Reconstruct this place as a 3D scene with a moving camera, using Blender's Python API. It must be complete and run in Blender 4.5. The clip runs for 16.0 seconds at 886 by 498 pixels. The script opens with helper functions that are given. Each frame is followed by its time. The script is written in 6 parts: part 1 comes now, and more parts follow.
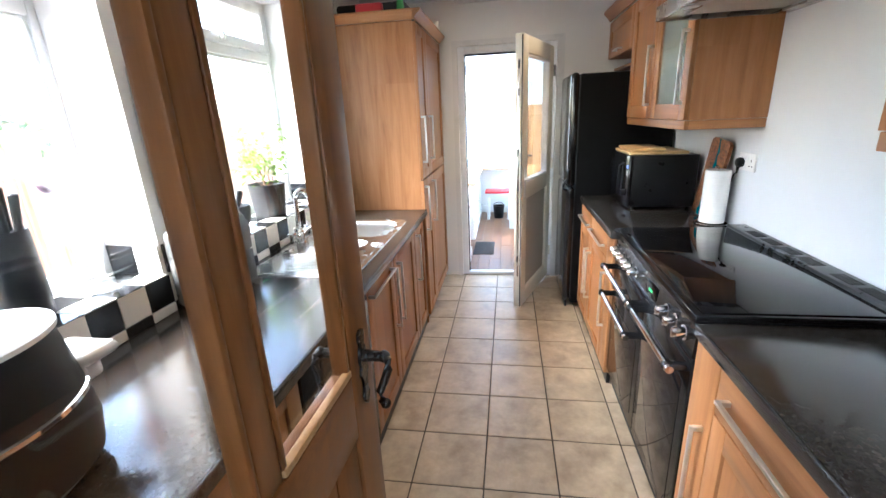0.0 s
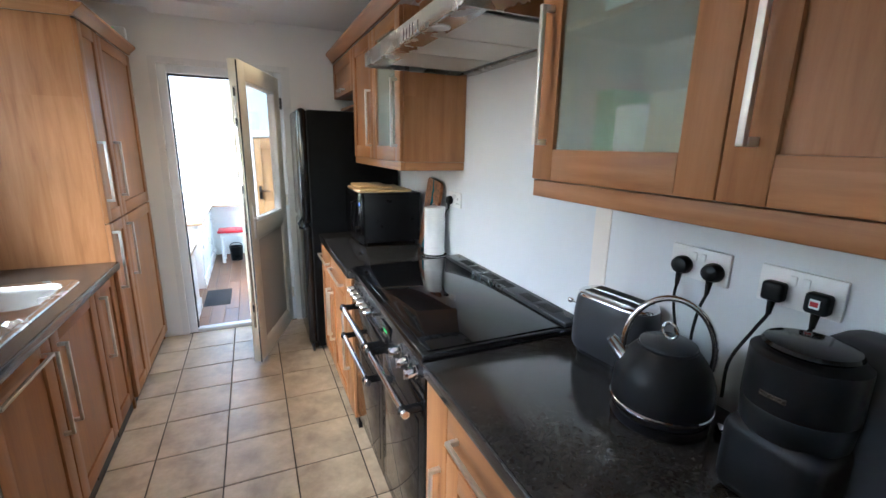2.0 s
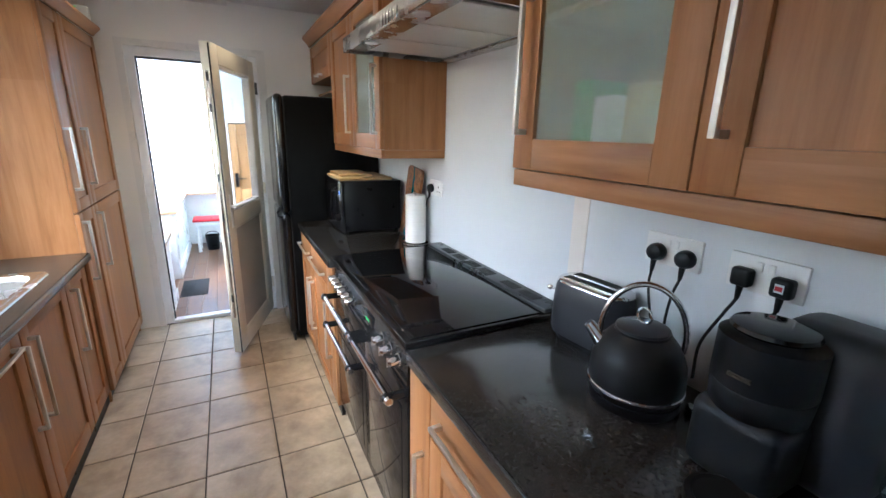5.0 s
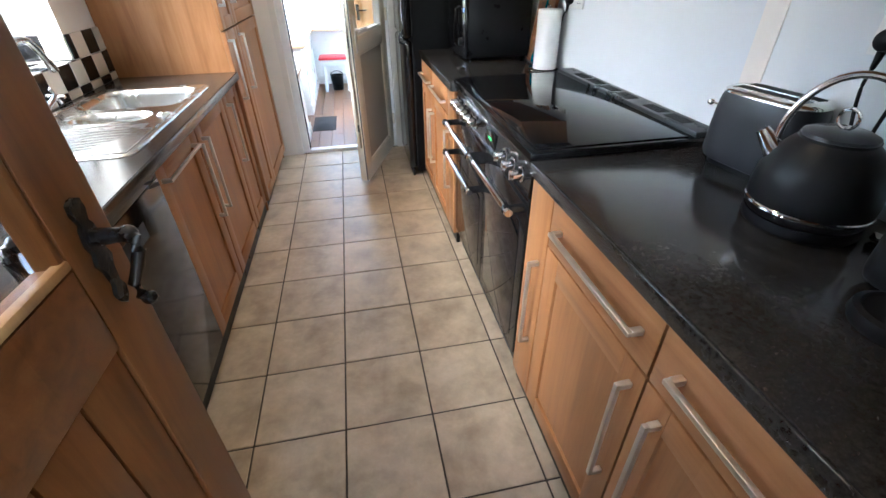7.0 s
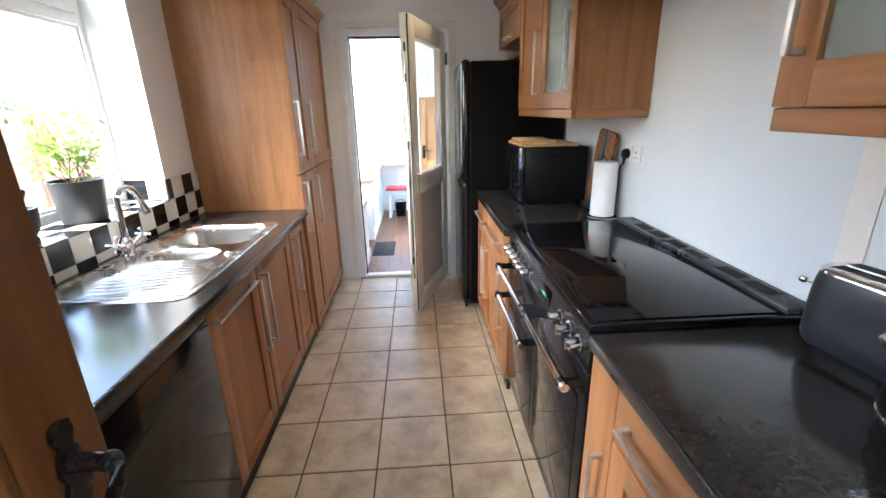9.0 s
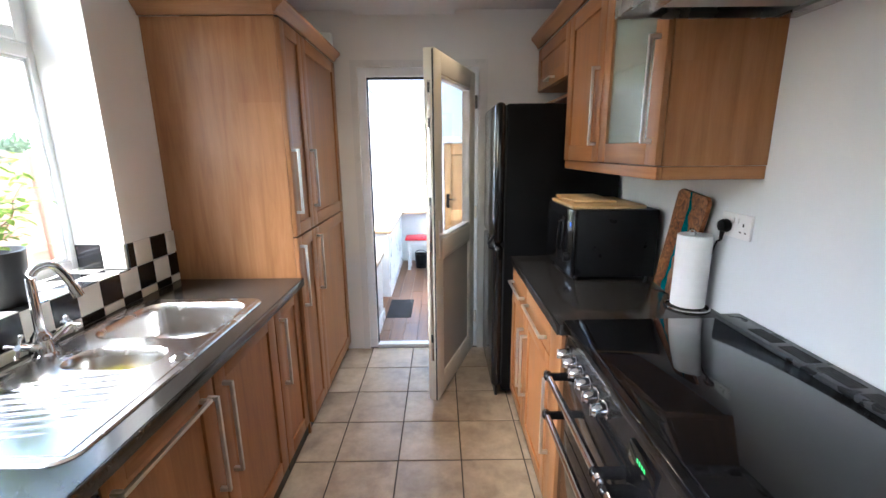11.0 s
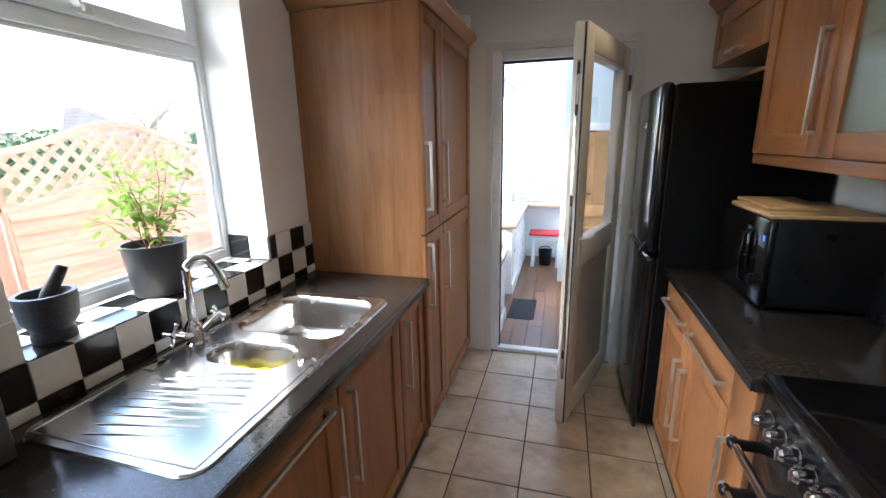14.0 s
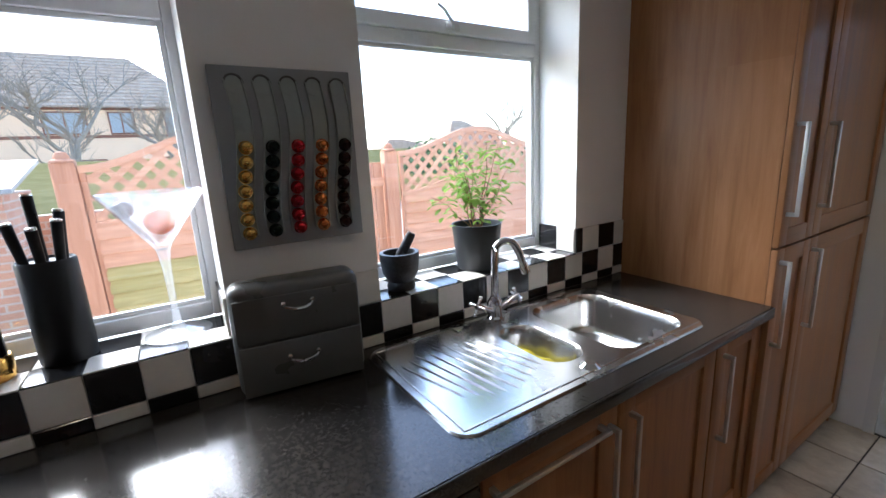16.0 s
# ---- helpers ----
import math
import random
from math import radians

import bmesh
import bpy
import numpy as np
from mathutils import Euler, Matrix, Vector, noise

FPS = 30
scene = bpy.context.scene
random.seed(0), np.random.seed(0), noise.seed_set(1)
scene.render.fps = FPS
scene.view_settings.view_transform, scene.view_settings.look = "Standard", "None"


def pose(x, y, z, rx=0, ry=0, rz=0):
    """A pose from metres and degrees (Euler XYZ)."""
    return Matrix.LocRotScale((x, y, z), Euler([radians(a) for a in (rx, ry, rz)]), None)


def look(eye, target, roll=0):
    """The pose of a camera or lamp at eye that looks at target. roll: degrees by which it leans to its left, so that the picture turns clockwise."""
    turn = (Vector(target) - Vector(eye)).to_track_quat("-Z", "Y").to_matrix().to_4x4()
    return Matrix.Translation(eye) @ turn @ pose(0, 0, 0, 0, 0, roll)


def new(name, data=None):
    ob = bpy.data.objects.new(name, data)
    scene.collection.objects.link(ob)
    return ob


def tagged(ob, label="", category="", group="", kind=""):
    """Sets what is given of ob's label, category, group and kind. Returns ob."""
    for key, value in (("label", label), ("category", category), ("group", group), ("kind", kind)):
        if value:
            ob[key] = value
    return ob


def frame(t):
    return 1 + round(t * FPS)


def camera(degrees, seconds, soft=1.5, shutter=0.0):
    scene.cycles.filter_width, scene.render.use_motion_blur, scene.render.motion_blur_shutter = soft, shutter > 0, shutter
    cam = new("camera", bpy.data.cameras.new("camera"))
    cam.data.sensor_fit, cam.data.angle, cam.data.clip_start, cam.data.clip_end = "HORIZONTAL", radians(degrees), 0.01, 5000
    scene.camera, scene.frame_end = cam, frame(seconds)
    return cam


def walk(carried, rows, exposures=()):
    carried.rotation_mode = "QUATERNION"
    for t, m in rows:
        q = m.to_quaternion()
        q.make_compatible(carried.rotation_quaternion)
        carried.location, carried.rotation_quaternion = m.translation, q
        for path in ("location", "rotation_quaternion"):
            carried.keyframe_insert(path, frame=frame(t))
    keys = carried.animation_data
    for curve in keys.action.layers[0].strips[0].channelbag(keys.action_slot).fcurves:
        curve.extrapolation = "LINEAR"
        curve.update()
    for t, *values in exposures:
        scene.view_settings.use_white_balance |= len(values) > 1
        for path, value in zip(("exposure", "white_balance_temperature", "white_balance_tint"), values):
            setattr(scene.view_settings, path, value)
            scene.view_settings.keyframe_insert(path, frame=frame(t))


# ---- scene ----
cam = camera(92.4, 16.0)
PATH = [
    (0, (0.281, 0.4, 1.561), (-0.021, 2.282, 0.956), -2.6),
    (0.5, (0.263, 0.488, 1.546), (0.319, 2.389, 0.927), -2.2),
    (1, (0.308, 0.545, 1.532), (0.731, 2.389, 0.882), -0.9),
    (1.5, (0.381, 0.559, 1.54), (1.037, 2.348, 0.934), 0.3),
    (2, (0.414, 0.564, 1.562), (1.209, 2.338, 1.093), 1.1),
    (2.5, (0.426, 0.563, 1.576), (1.295, 2.32, 1.177), 1.4),
    (3, (0.425, 0.558, 1.602), (1.34, 2.32, 1.366), 1.6),
    (3.2, (0.428, 0.553, 1.604), (1.359, 2.313, 1.419), 1.5),
    (5.3, (0.404, 0.559, 1.549), (1.224, 2.257, 0.883), 1.0),
    (5.5, (0.4, 0.545, 1.516), (1.158, 2.229, 0.749), 0.8),
    (6, (0.387, 0.529, 1.47), (1.047, 2.16, 0.519), -0.1),
    (6.5, (0.386, 0.52, 1.435), (0.959, 2.121, 0.382), -0.3),
    (7, (0.362, 0.544, 1.407), (0.677, 2.178, 0.298), -0.9),
    (7.5, (0.345, 0.566, 1.45), (0.482, 2.311, 0.483), -1.6),
    (8, (0.369, 0.588, 1.512), (0.432, 2.46, 0.81), -2.0),
    (8.5, (0.37, 0.573, 1.518), (0.334, 2.464, 0.869), -1.9),
    (9, (0.408, 0.688, 1.493), (0.513, 2.584, 0.866), -1.2),
    (9.2, (0.418, 0.762, 1.479), (0.584, 2.65, 0.84), -0.6),
    (11.3, (0.405, 1.321, 1.547), (0.405, 3.273, 1.111), -0.6),
    (11.5, (0.403, 1.358, 1.553), (0.404, 3.307, 1.105), -1.3),
    (12, (0.44, 1.418, 1.56), (0.194, 3.345, 1.085), -2.7),
    (12.5, (0.484, 1.463, 1.565), (0.169, 3.385, 1.11), -0.4),
    (13, (0.465, 1.48, 1.563), (0.078, 3.388, 1.104), -0.8),
    (13.5, (0.367, 1.474, 1.551), (-0.094, 3.355, 1.049), -1.0),
    (14, (0.307, 1.476, 1.559), (-0.219, 3.342, 1.065), -1.1),
    (14.5, (0.316, 1.536, 1.541), (-0.498, 3.298, 1.06), -1.1),
    (15, (0.319, 1.592, 1.514), (-0.907, 3.091, 1.015), -1.9),
    (15.5, (0.3, 1.608, 1.512), (-1.189, 2.853, 1.029), -3.1),
    (16, (0.289, 1.584, 1.514), (-1.362, 2.622, 1.073), -2.9),
]
EXPOSURES = [(0.0, 4.52, 5950, 6), (0.5, 4.3, 5900, 5), (1.5, 4.12, 5800, 4), (3.0, 4.24, 5800, 4), (5.5, 4.18, 5850, 5), (7.0, 4.3, 5950, 5), (9.0, 4.2, 6000, 7), (11.5, 3.96, 6000, 8), (12.5, 3.8, 6000, 8), (14.0, 3.4, 5950, 8), (15.0, 3.04, 5800, 8), (16.0, 2.64, 5700, 7)]
walk(cam, [(t, look(eye, target, roll)) for t, eye, target, roll in PATH], EXPOSURES)


# ---- settings of light and doors ----
SKY, SUN, LAMP = 0.15, 1.0, 0.65
LEAF_TURN = -109.7                    # the back door, swung into the kitchen
HINGE, HALL_TURN = (-0.042, 0.365), 88.5
MUL0, MUL1 = 0.40, 0.448              # the hall door's mullion, from its hinge

# ---- sky, sun and lamps ----
world = bpy.data.worlds.new("overcast_sky")
scene.world = world
world.use_nodes = True
wn = world.node_tree.nodes
sky = wn.new("ShaderNodeTexSky")
sky.sky_type, sky.sun_disc = "NISHITA", False
sky.sun_elevation, sky.sun_rotation = radians(41), radians(246)
sky.air_density, sky.dust_density, sky.ozone_density = 1.0, 2.0, 1.0
wn["Background"].inputs["Strength"].default_value = SKY
world.node_tree.links.new(sky.outputs["Color"], wn["Background"].inputs["Color"])
sun = new("sun", bpy.data.lights.new("sun", "SUN"))
sun.data.energy, sun.data.angle, sun.data.color = SUN, radians(40), (1.0, 0.97, 0.93)
sun.matrix_world = look((-18, -6, 17), (0, 2, 0))

SPOTS = [(0.665, 3.70), (0.665, 3.02), (0.665, 1.62), (-0.22, 3.71), (-0.22, 2.35), (-0.22, 1.0)]
CEIL = 2.47
for sx, sy in SPOTS:
    lamp = new("spot_lamp", bpy.data.lights.new("spot_lamp", "SPOT"))
    lamp.data.energy, lamp.data.color = LAMP, (1.0, 0.74, 0.48)
    lamp.data.spot_size, lamp.data.spot_blend, lamp.data.shadow_soft_size = radians(95), 0.6, 0.03
    lamp.location = (sx, sy, CEIL - 0.02)


# ---- materials ----
class Mat:
    """A node material under construction."""

    def __init__(self, name):
        self.m = bpy.data.materials.new(name)
        self.m.use_nodes = True
        self.t = self.m.node_tree
        self.p = self.t.nodes["Principled BSDF"]

    def node(self, kind, **ins):
        n = self.t.nodes.new(kind)
        for k, v in ins.items():
            n.inputs[k.replace("_", " ")].default_value = v
        return n

    def link(self, a, b):
        self.t.links.new(a, b)

    def coords(self, scale=(1, 1, 1), shuffle=True):
        c = self.node("ShaderNodeTexCoord")
        mp = self.node("ShaderNodeMapping")
        mp.inputs["Scale"].default_value = scale
        self.link(c.outputs["Object"], mp.inputs["Vector"])
        if shuffle:
            oi = self.node("ShaderNodeObjectInfo")
            mul = self.node("ShaderNodeMath")
            mul.operation = "MULTIPLY"
            mul.inputs[1].default_value = 37.0
            self.link(oi.outputs["Random"], mul.inputs[0])
            self.link(mul.outputs[0], mp.inputs["Location"])
        return mp.outputs["Vector"]

    def noise(self, vec, scale, detail=4.0, rough=0.55, distort=0.0):
        n = self.node("ShaderNodeTexNoise", Scale=scale, Detail=detail, Roughness=rough, Distortion=distort)
        self.link(vec, n.inputs["Vector"])
        return n.outputs["Fac"]

    def ramp(self, fac, stops):
        r = self.node("ShaderNodeValToRGB")
        while len(r.color_ramp.elements) < len(stops):
            r.color_ramp.elements.new(0.5)
        for e, (pos, col) in zip(r.color_ramp.elements, stops):
            e.position, e.color = pos, (*col, 1)
        self.link(fac, r.inputs["Fac"])
        return r.outputs["Color"]

    def mix(self, fac, a, b, mode="MIX"):
        n = self.node("ShaderNodeMix")
        n.data_type, n.blend_type = "RGBA", mode
        for sock, v in ((n.inputs[0], fac), (n.inputs[6], a), (n.inputs[7], b)):
            if isinstance(v, bpy.types.NodeSocket):
                self.link(v, sock)
            else:
                sock.default_value = v if isinstance(v, (int, float)) else (*v, 1)
        return n.outputs[2]

    def span(self, fac, lo, hi):
        n = self.node("ShaderNodeMapRange")
        n.inputs["To Min"].default_value, n.inputs["To Max"].default_value = lo, hi
        n.inputs["From Min"].default_value, n.inputs["From Max"].default_value = 0.3, 0.7
        self.link(fac, n.inputs["Value"])
        return n.outputs[0]

    def bump(self, fac, strength, distance=0.002):
        b = self.node("ShaderNodeBump", Strength=strength, Distance=distance)
        self.link(fac, b.inputs["Height"])
        self.link(b.outputs["Normal"], self.p.inputs["Normal"])

    def set(self, **ins):
        for k, v in ins.items():
            sock = self.p.inputs[k.replace("_", " ")]
            if isinstance(v, bpy.types.NodeSocket):
                self.link(v, sock)
            else:
                sock.default_value = v if isinstance(v, (int, float)) else (*v, 1)
        return self.m


def shade(c, k):
    return tuple(min(1.0, v * k) for v in c)


def surface(name, base, var=0.15, scale=6.0, fine=90.0, rough=0.5, rvar=0.08, metal=0.0, bump=0.15, depth=0.001, **more):
    """A plain painted, moulded or cast surface with broad and fine variation."""
    k = Mat(name)
    v = k.coords()
    broad, grain = k.noise(v, scale), k.noise(v, fine, 3.0)
    col = k.ramp(broad, [(0.3, shade(base, 1 - var)), (0.7, shade(base, 1 + var))])
    col = k.mix(0.25, col, k.ramp(grain, [(0.3, shade(base, 1 - var)), (0.7, shade(base, 1 + var))]))
    k.bump(grain, bump, depth)
    return k.set(Base_Color=col, Roughness=k.span(broad, rough - rvar, rough + rvar), Metallic=metal, **more)


def timber(name, dark, mid, light, along="z", rough=0.38, stave=0.11, fineness=1.0, bump=0.12):
    """Boards of wood: staves of differing tone with long grain along one axis."""
    k = Mat(name)
    long = {"x": (1.2, 16, 16), "y": (16, 1.2, 16), "z": (16, 16, 1.2)}[along]
    v = k.coords(tuple(c * fineness for c in long))
    wide = k.coords(tuple({"x": (0.4, 1 / stave, 1 / stave), "y": (1 / stave, 0.4, 1 / stave), "z": (1 / stave, 1 / stave, 0.4)}[along]))
    snap = k.node("ShaderNodeVectorMath")
    snap.operation = "FLOOR"
    k.link(wide, snap.inputs[0])
    white = k.node("ShaderNodeTexWhiteNoise")
    k.link(snap.outputs[0], white.inputs["Vector"])
    grain, pores = k.noise(v, 1.6, 5.0, 0.6, 0.6), k.noise(v, 14.0, 3.0)
    col = k.ramp(grain, [(0.28, dark), (0.5, mid), (0.72, light)])
    tone = k.ramp(white.outputs["Value"], [(0.0, shade(mid, 0.84)), (1.0, shade(light, 1.02))])
    col = k.mix(0.34, col, tone)
    col = k.mix(k.span(pores, 0.0, 0.13), col, dark)
    k.bump(pores, bump, 0.0006)
    return k.set(Base_Color=col, Roughness=k.span(grain, rough - 0.06, rough + 0.08), Specular_IOR_Level=0.3)


def burl(name):
    """Oiled burl: swirling dark figure over warm brown."""
    k = Mat(name)
    v = k.coords()
    swirl, fine = k.noise(v, 26.0, 6.0, 0.65, 2.2), k.noise(v, 120.0, 4.0)
    col = k.ramp(swirl, [(0.32, (0.025, 0.011, 0.006)), (0.45, (0.19, 0.068, 0.024)), (0.58, (0.36, 0.15, 0.058)), (0.72, (0.46, 0.23, 0.105))])
    col = k.mix(k.span(fine, 0.0, 0.3), col, (0.05, 0.02, 0.01))
    k.bump(fine, 0.1, 0.0006)
    return k.set(Base_Color=col, Roughness=k.span(swirl, 0.3, 0.42))


def veiled(m, amount, tint):
    """Lets a clear sheet or a leaf pass part of the light scattered."""
    t = m.node_tree
    out = t.nodes["Material Output"]
    was = out.inputs["Surface"].links[0].from_socket
    haze, both = t.nodes.new("ShaderNodeBsdfTranslucent"), t.nodes.new("ShaderNodeMixShader")
    haze.inputs["Color"].default_value = (*tint, 1)
    both.inputs[0].default_value = amount
    t.links.new(was, both.inputs[1])
    t.links.new(haze.outputs[0], both.inputs[2])
    t.links.new(both.outputs[0], out.inputs["Surface"])
    return m


def clear_glass(name, tint=(1, 1, 1), gloss=0.9):
    """A thin clear pane: seen through, with a sheen at grazing angles."""
    k = Mat(name)
    out = k.t.nodes["Material Output"]
    see = k.node("ShaderNodeBsdfTransparent")
    see.inputs["Color"].default_value = (*tint, 1)
    shine = k.node("ShaderNodeBsdfGlossy", Roughness=0.02)
    lw = k.node("ShaderNodeLayerWeight", Blend=0.5)
    steep = k.node("ShaderNodeMath")
    steep.operation = "POWER"
    steep.inputs[1].default_value = 4.0
    k.link(lw.outputs["Facing"], steep.inputs[0])
    mul = k.node("ShaderNodeMath")
    mul.operation = "MULTIPLY_ADD"
    mul.inputs[1].default_value, mul.inputs[2].default_value = gloss * 0.6, gloss * 0.045
    k.link(steep.outputs[0], mul.inputs[0])
    both = k.node("ShaderNodeMixShader")
    k.link(mul.outputs[0], both.inputs[0])
    k.link(see.outputs[0], both.inputs[1])
    k.link(shine.outputs[0], both.inputs[2])
    k.link(both.outputs[0], out.inputs["Surface"])
    k.t.nodes.remove(k.p)
    return k.m


def glow(name, colour, strength):
    k = Mat(name)
    return k.set(Base_Color=colour, Emission_Color=colour, Emission_Strength=strength, Roughness=0.4)


def brushed(name, base, along="y", rough=0.24, rvar=0.08):
    k = Mat(name)
    v = k.coords({"x": (2, 160, 160), "y": (160, 2, 160), "z": (160, 160, 2)}[along])
    streak, broad = k.noise(v, 1.0, 3.0), k.noise(k.coords(), 7.0)
    k.bump(streak, 0.02, 0.0003)
    return k.set(Base_Color=k.ramp(broad, [(0.3, shade(base, 0.85)), (0.7, shade(base, 1.1))]), Metallic=1.0, Roughness=k.span(streak, rough - rvar, rough + rvar))


def worktop_stone(name):
    k = Mat(name)
    v = k.coords(shuffle=False)
    fleck = k.node("ShaderNodeTexVoronoi", Scale=560.0)
    k.link(v, fleck.inputs["Vector"])
    broad, mid = k.noise(v, 5.0), k.noise(v, 95.0, 6.0, 0.7)
    col = k.ramp(mid, [(0.3, (0.013, 0.0122, 0.0118)), (0.5, (0.027, 0.0245, 0.0225)), (0.74, (0.05, 0.045, 0.040))])
    spark = k.ramp(fleck.outputs["Color"], [(0.62, (0, 0, 0)), (0.92, (0.026, 0.022, 0.019))])
    col = k.mix(0.26, col, spark, "ADD")
    return k.set(Base_Color=col, Roughness=k.span(broad, 0.12, 0.19), Specular_IOR_Level=0.6)


def floor_stone(name):
    k = Mat(name)
    v = k.coords()
    cloud, vein, grit = k.noise(v, 6.0, 6.0, 0.62, 0.15), k.noise(v, 26.0, 5.0, 0.6, 0.2), k.noise(v, 160.0, 3.0)
    col = k.ramp(cloud, [(0.3, (0.28, 0.208, 0.136)), (0.5, (0.50, 0.395, 0.272)), (0.7, (0.65, 0.54, 0.40))])
    col = k.mix(k.span(vein, 0.0, 0.28), col, (0.24, 0.20, 0.16))
    oi = k.node("ShaderNodeObjectInfo")
    col = k.mix(0.16, col, k.ramp(oi.outputs["Random"], [(0, (0.26, 0.22, 0.18)), (1, (0.5, 0.45, 0.37))]))
    k.bump(k.mix(0.5, vein, grit), 0.18, 0.0015)
    return k.set(Base_Color=col, Roughness=k.span(cloud, 0.34, 0.5))


def brick_wall(name):
    k = Mat(name)
    v = k.coords(shuffle=False)
    mp = k.node("ShaderNodeVectorMath")
    sep, comb = k.node("ShaderNodeSeparateXYZ"), k.node("ShaderNodeCombineXYZ")
    k.link(v, sep.inputs[0])
    add = k.node("ShaderNodeMath")
    k.link(sep.outputs[0], add.inputs[0])
    k.link(sep.outputs[1], add.inputs[1])
    k.link(add.outputs[0], comb.inputs[0])
    k.link(sep.outputs[2], comb.inputs[1])
    b = k.node("ShaderNodeTexBrick", Scale=1.0)
    b.inputs["Brick Width"].default_value, b.inputs["Row Height"].default_value, b.inputs["Mortar Size"].default_value = 0.225, 0.075, 0.01
    b.inputs["Color1"].default_value, b.inputs["Color2"].default_value, b.inputs["Mortar"].default_value = (0.42, 0.2, 0.13, 1), (0.5, 0.28, 0.18, 1), (0.45, 0.4, 0.34, 1)
    k.link(comb.outputs[0], b.inputs["Vector"])
    k.t.nodes.remove(mp)
    k.bump(b.outputs["Fac"], -0.4, 0.004)
    return k.set(Base_Color=k.mix(0.25, b.outputs["Color"], k.ramp(k.noise(v, 5.0), [(0.3, (0.3, 0.16, 0.1)), (0.7, (0.5, 0.3, 0.2))])), Roughness=0.85)


WALNUT = ((0.20, 0.079, 0.029), (0.35, 0.155, 0.060), (0.435, 0.216, 0.097))
M_WOOD = timber("walnut_upright_grain", *WALNUT)
M_WOODH = timber("walnut_level_grain", *WALNUT, along="y")
M_WOODX = timber("walnut_cross_grain", *WALNUT, along="x")
M_DOORWOOD = timber("stained_pine_door", (0.10, 0.034, 0.010), (0.21, 0.080, 0.024), (0.28, 0.122, 0.042), rough=0.34, stave=0.12)
M_DOORWOODH = timber("stained_pine_rail", (0.10, 0.034, 0.010), (0.21, 0.080, 0.024), (0.28, 0.122, 0.042), along="y", rough=0.34, stave=0.12)
M_PINE = timber("varnished_pine", (0.30, 0.16, 0.065), (0.46, 0.27, 0.12), (0.55, 0.35, 0.18), rough=0.4, stave=0.11)
M_CAPWOOD = timber("limed_oak_cap", (0.25, 0.16, 0.09), (0.40, 0.28, 0.17), (0.5, 0.37, 0.25), along="y", stave=0.2)
M_CHOP = timber("bamboo_board", (0.42, 0.25, 0.1), (0.6, 0.4, 0.19), (0.68, 0.5, 0.27), along="x", stave=0.03)
M_OLIVE = burl("figured_burl_wood")
M_FENCE = timber("stained_fence_wood", (0.42, 0.192, 0.115), (0.58, 0.308, 0.19), (0.68, 0.41, 0.275), along="y", rough=0.8, stave=0.5)
M_FENCEZ = timber("stained_fence_post_wood", (0.36, 0.157, 0.088), (0.48, 0.234, 0.138), (0.58, 0.318, 0.205), rough=0.8, stave=0.5)
M_FENCEG = timber("mossy_fence_wood", (0.25, 0.2, 0.07), (0.38, 0.32, 0.13), (0.5, 0.4, 0.2), along="y", rough=0.85, stave=0.5)
M_PLANK = timber("oak_floor_board", (0.10, 0.044, 0.019), (0.20, 0.095, 0.045), (0.27, 0.145, 0.078), along="y", rough=0.34, stave=0.3)
M_BARK = timber("grey_bark", (0.16, 0.135, 0.105), (0.24, 0.21, 0.17), (0.32, 0.28, 0.23), rough=0.9, stave=0.3, bump=0.6)
M_TOP = worktop_stone("black_speckled_worktop")
M_FLOORTILE = floor_stone("beige_stone_tile")
M_GROUT = surface("dark_grout", (0.055, 0.045, 0.036), 0.3, 20, 200, 0.85, bump=0.3)
# Wall white darkened and blued: the daylight's cast is in the colour.
M_WALL = surface("daylight_blued_wall_paint", (0.68, 0.705, 0.725), 0.03, 2.0, 220, 0.62, bump=0.12, depth=0.0008)
# The same white, warmer and lightened to stand in for bounced light.
M_WALLL = surface("bounce_lightened_wall_paint", (0.87, 0.855, 0.825), 0.03, 2.0, 220, 0.62, bump=0.12, depth=0.0008)
M_CREAM = surface("cream_wall_strip", (0.78, 0.735, 0.68), 0.03, 3.0, 180, 0.6)
M_CEIL = surface("ceiling_paint", (0.78, 0.77, 0.76), 0.03, 1.5, 160, 0.75, bump=0.15)
M_MINT = surface("pale_green_white_paint", (0.55, 0.63, 0.62), 0.03, 2.0, 160, 0.6)
M_TRIM = surface("white_gloss_paint", (0.8, 0.79, 0.77), 0.03, 5, 120, 0.32, bump=0.08)
M_UPVC = surface("white_plastic_profile", (0.86, 0.87, 0.88), 0.02, 5, 150, 0.3, rvar=0.05, bump=0.04)
M_UPVCY = surface("yellowed_plastic_profile", (0.76, 0.72, 0.62), 0.05, 4, 150, 0.34, rvar=0.05, bump=0.05)
M_DOORPANEL = surface("textured_grey_door_panel", (0.5, 0.46, 0.4), 0.06, 4, 240, 0.5, bump=0.5)
M_SEAL = surface("black_rubber_seal", (0.02, 0.02, 0.02), 0.2, 30, 200, 0.7)
M_WTILE = surface("white_glazed_tile", (0.76, 0.73, 0.67), 0.06, 9, 60, 0.14, rvar=0.05, bump=0.1, depth=0.002)
M_BTILE = surface("black_glazed_tile", (0.012, 0.012, 0.013), 0.3, 9, 60, 0.12, rvar=0.04, bump=0.1, depth=0.002)
M_STEEL = brushed("brushed_steel", (0.62, 0.61, 0.59))
M_HOODSTEEL = surface("satin_hood_steel", (0.56, 0.55, 0.53), 0.04, 8, 100, 0.27, rvar=0.03, metal=1.0, bump=0.0)
M_HANDLE = brushed("satin_handle_steel", (0.74, 0.72, 0.69), "z", 0.42)
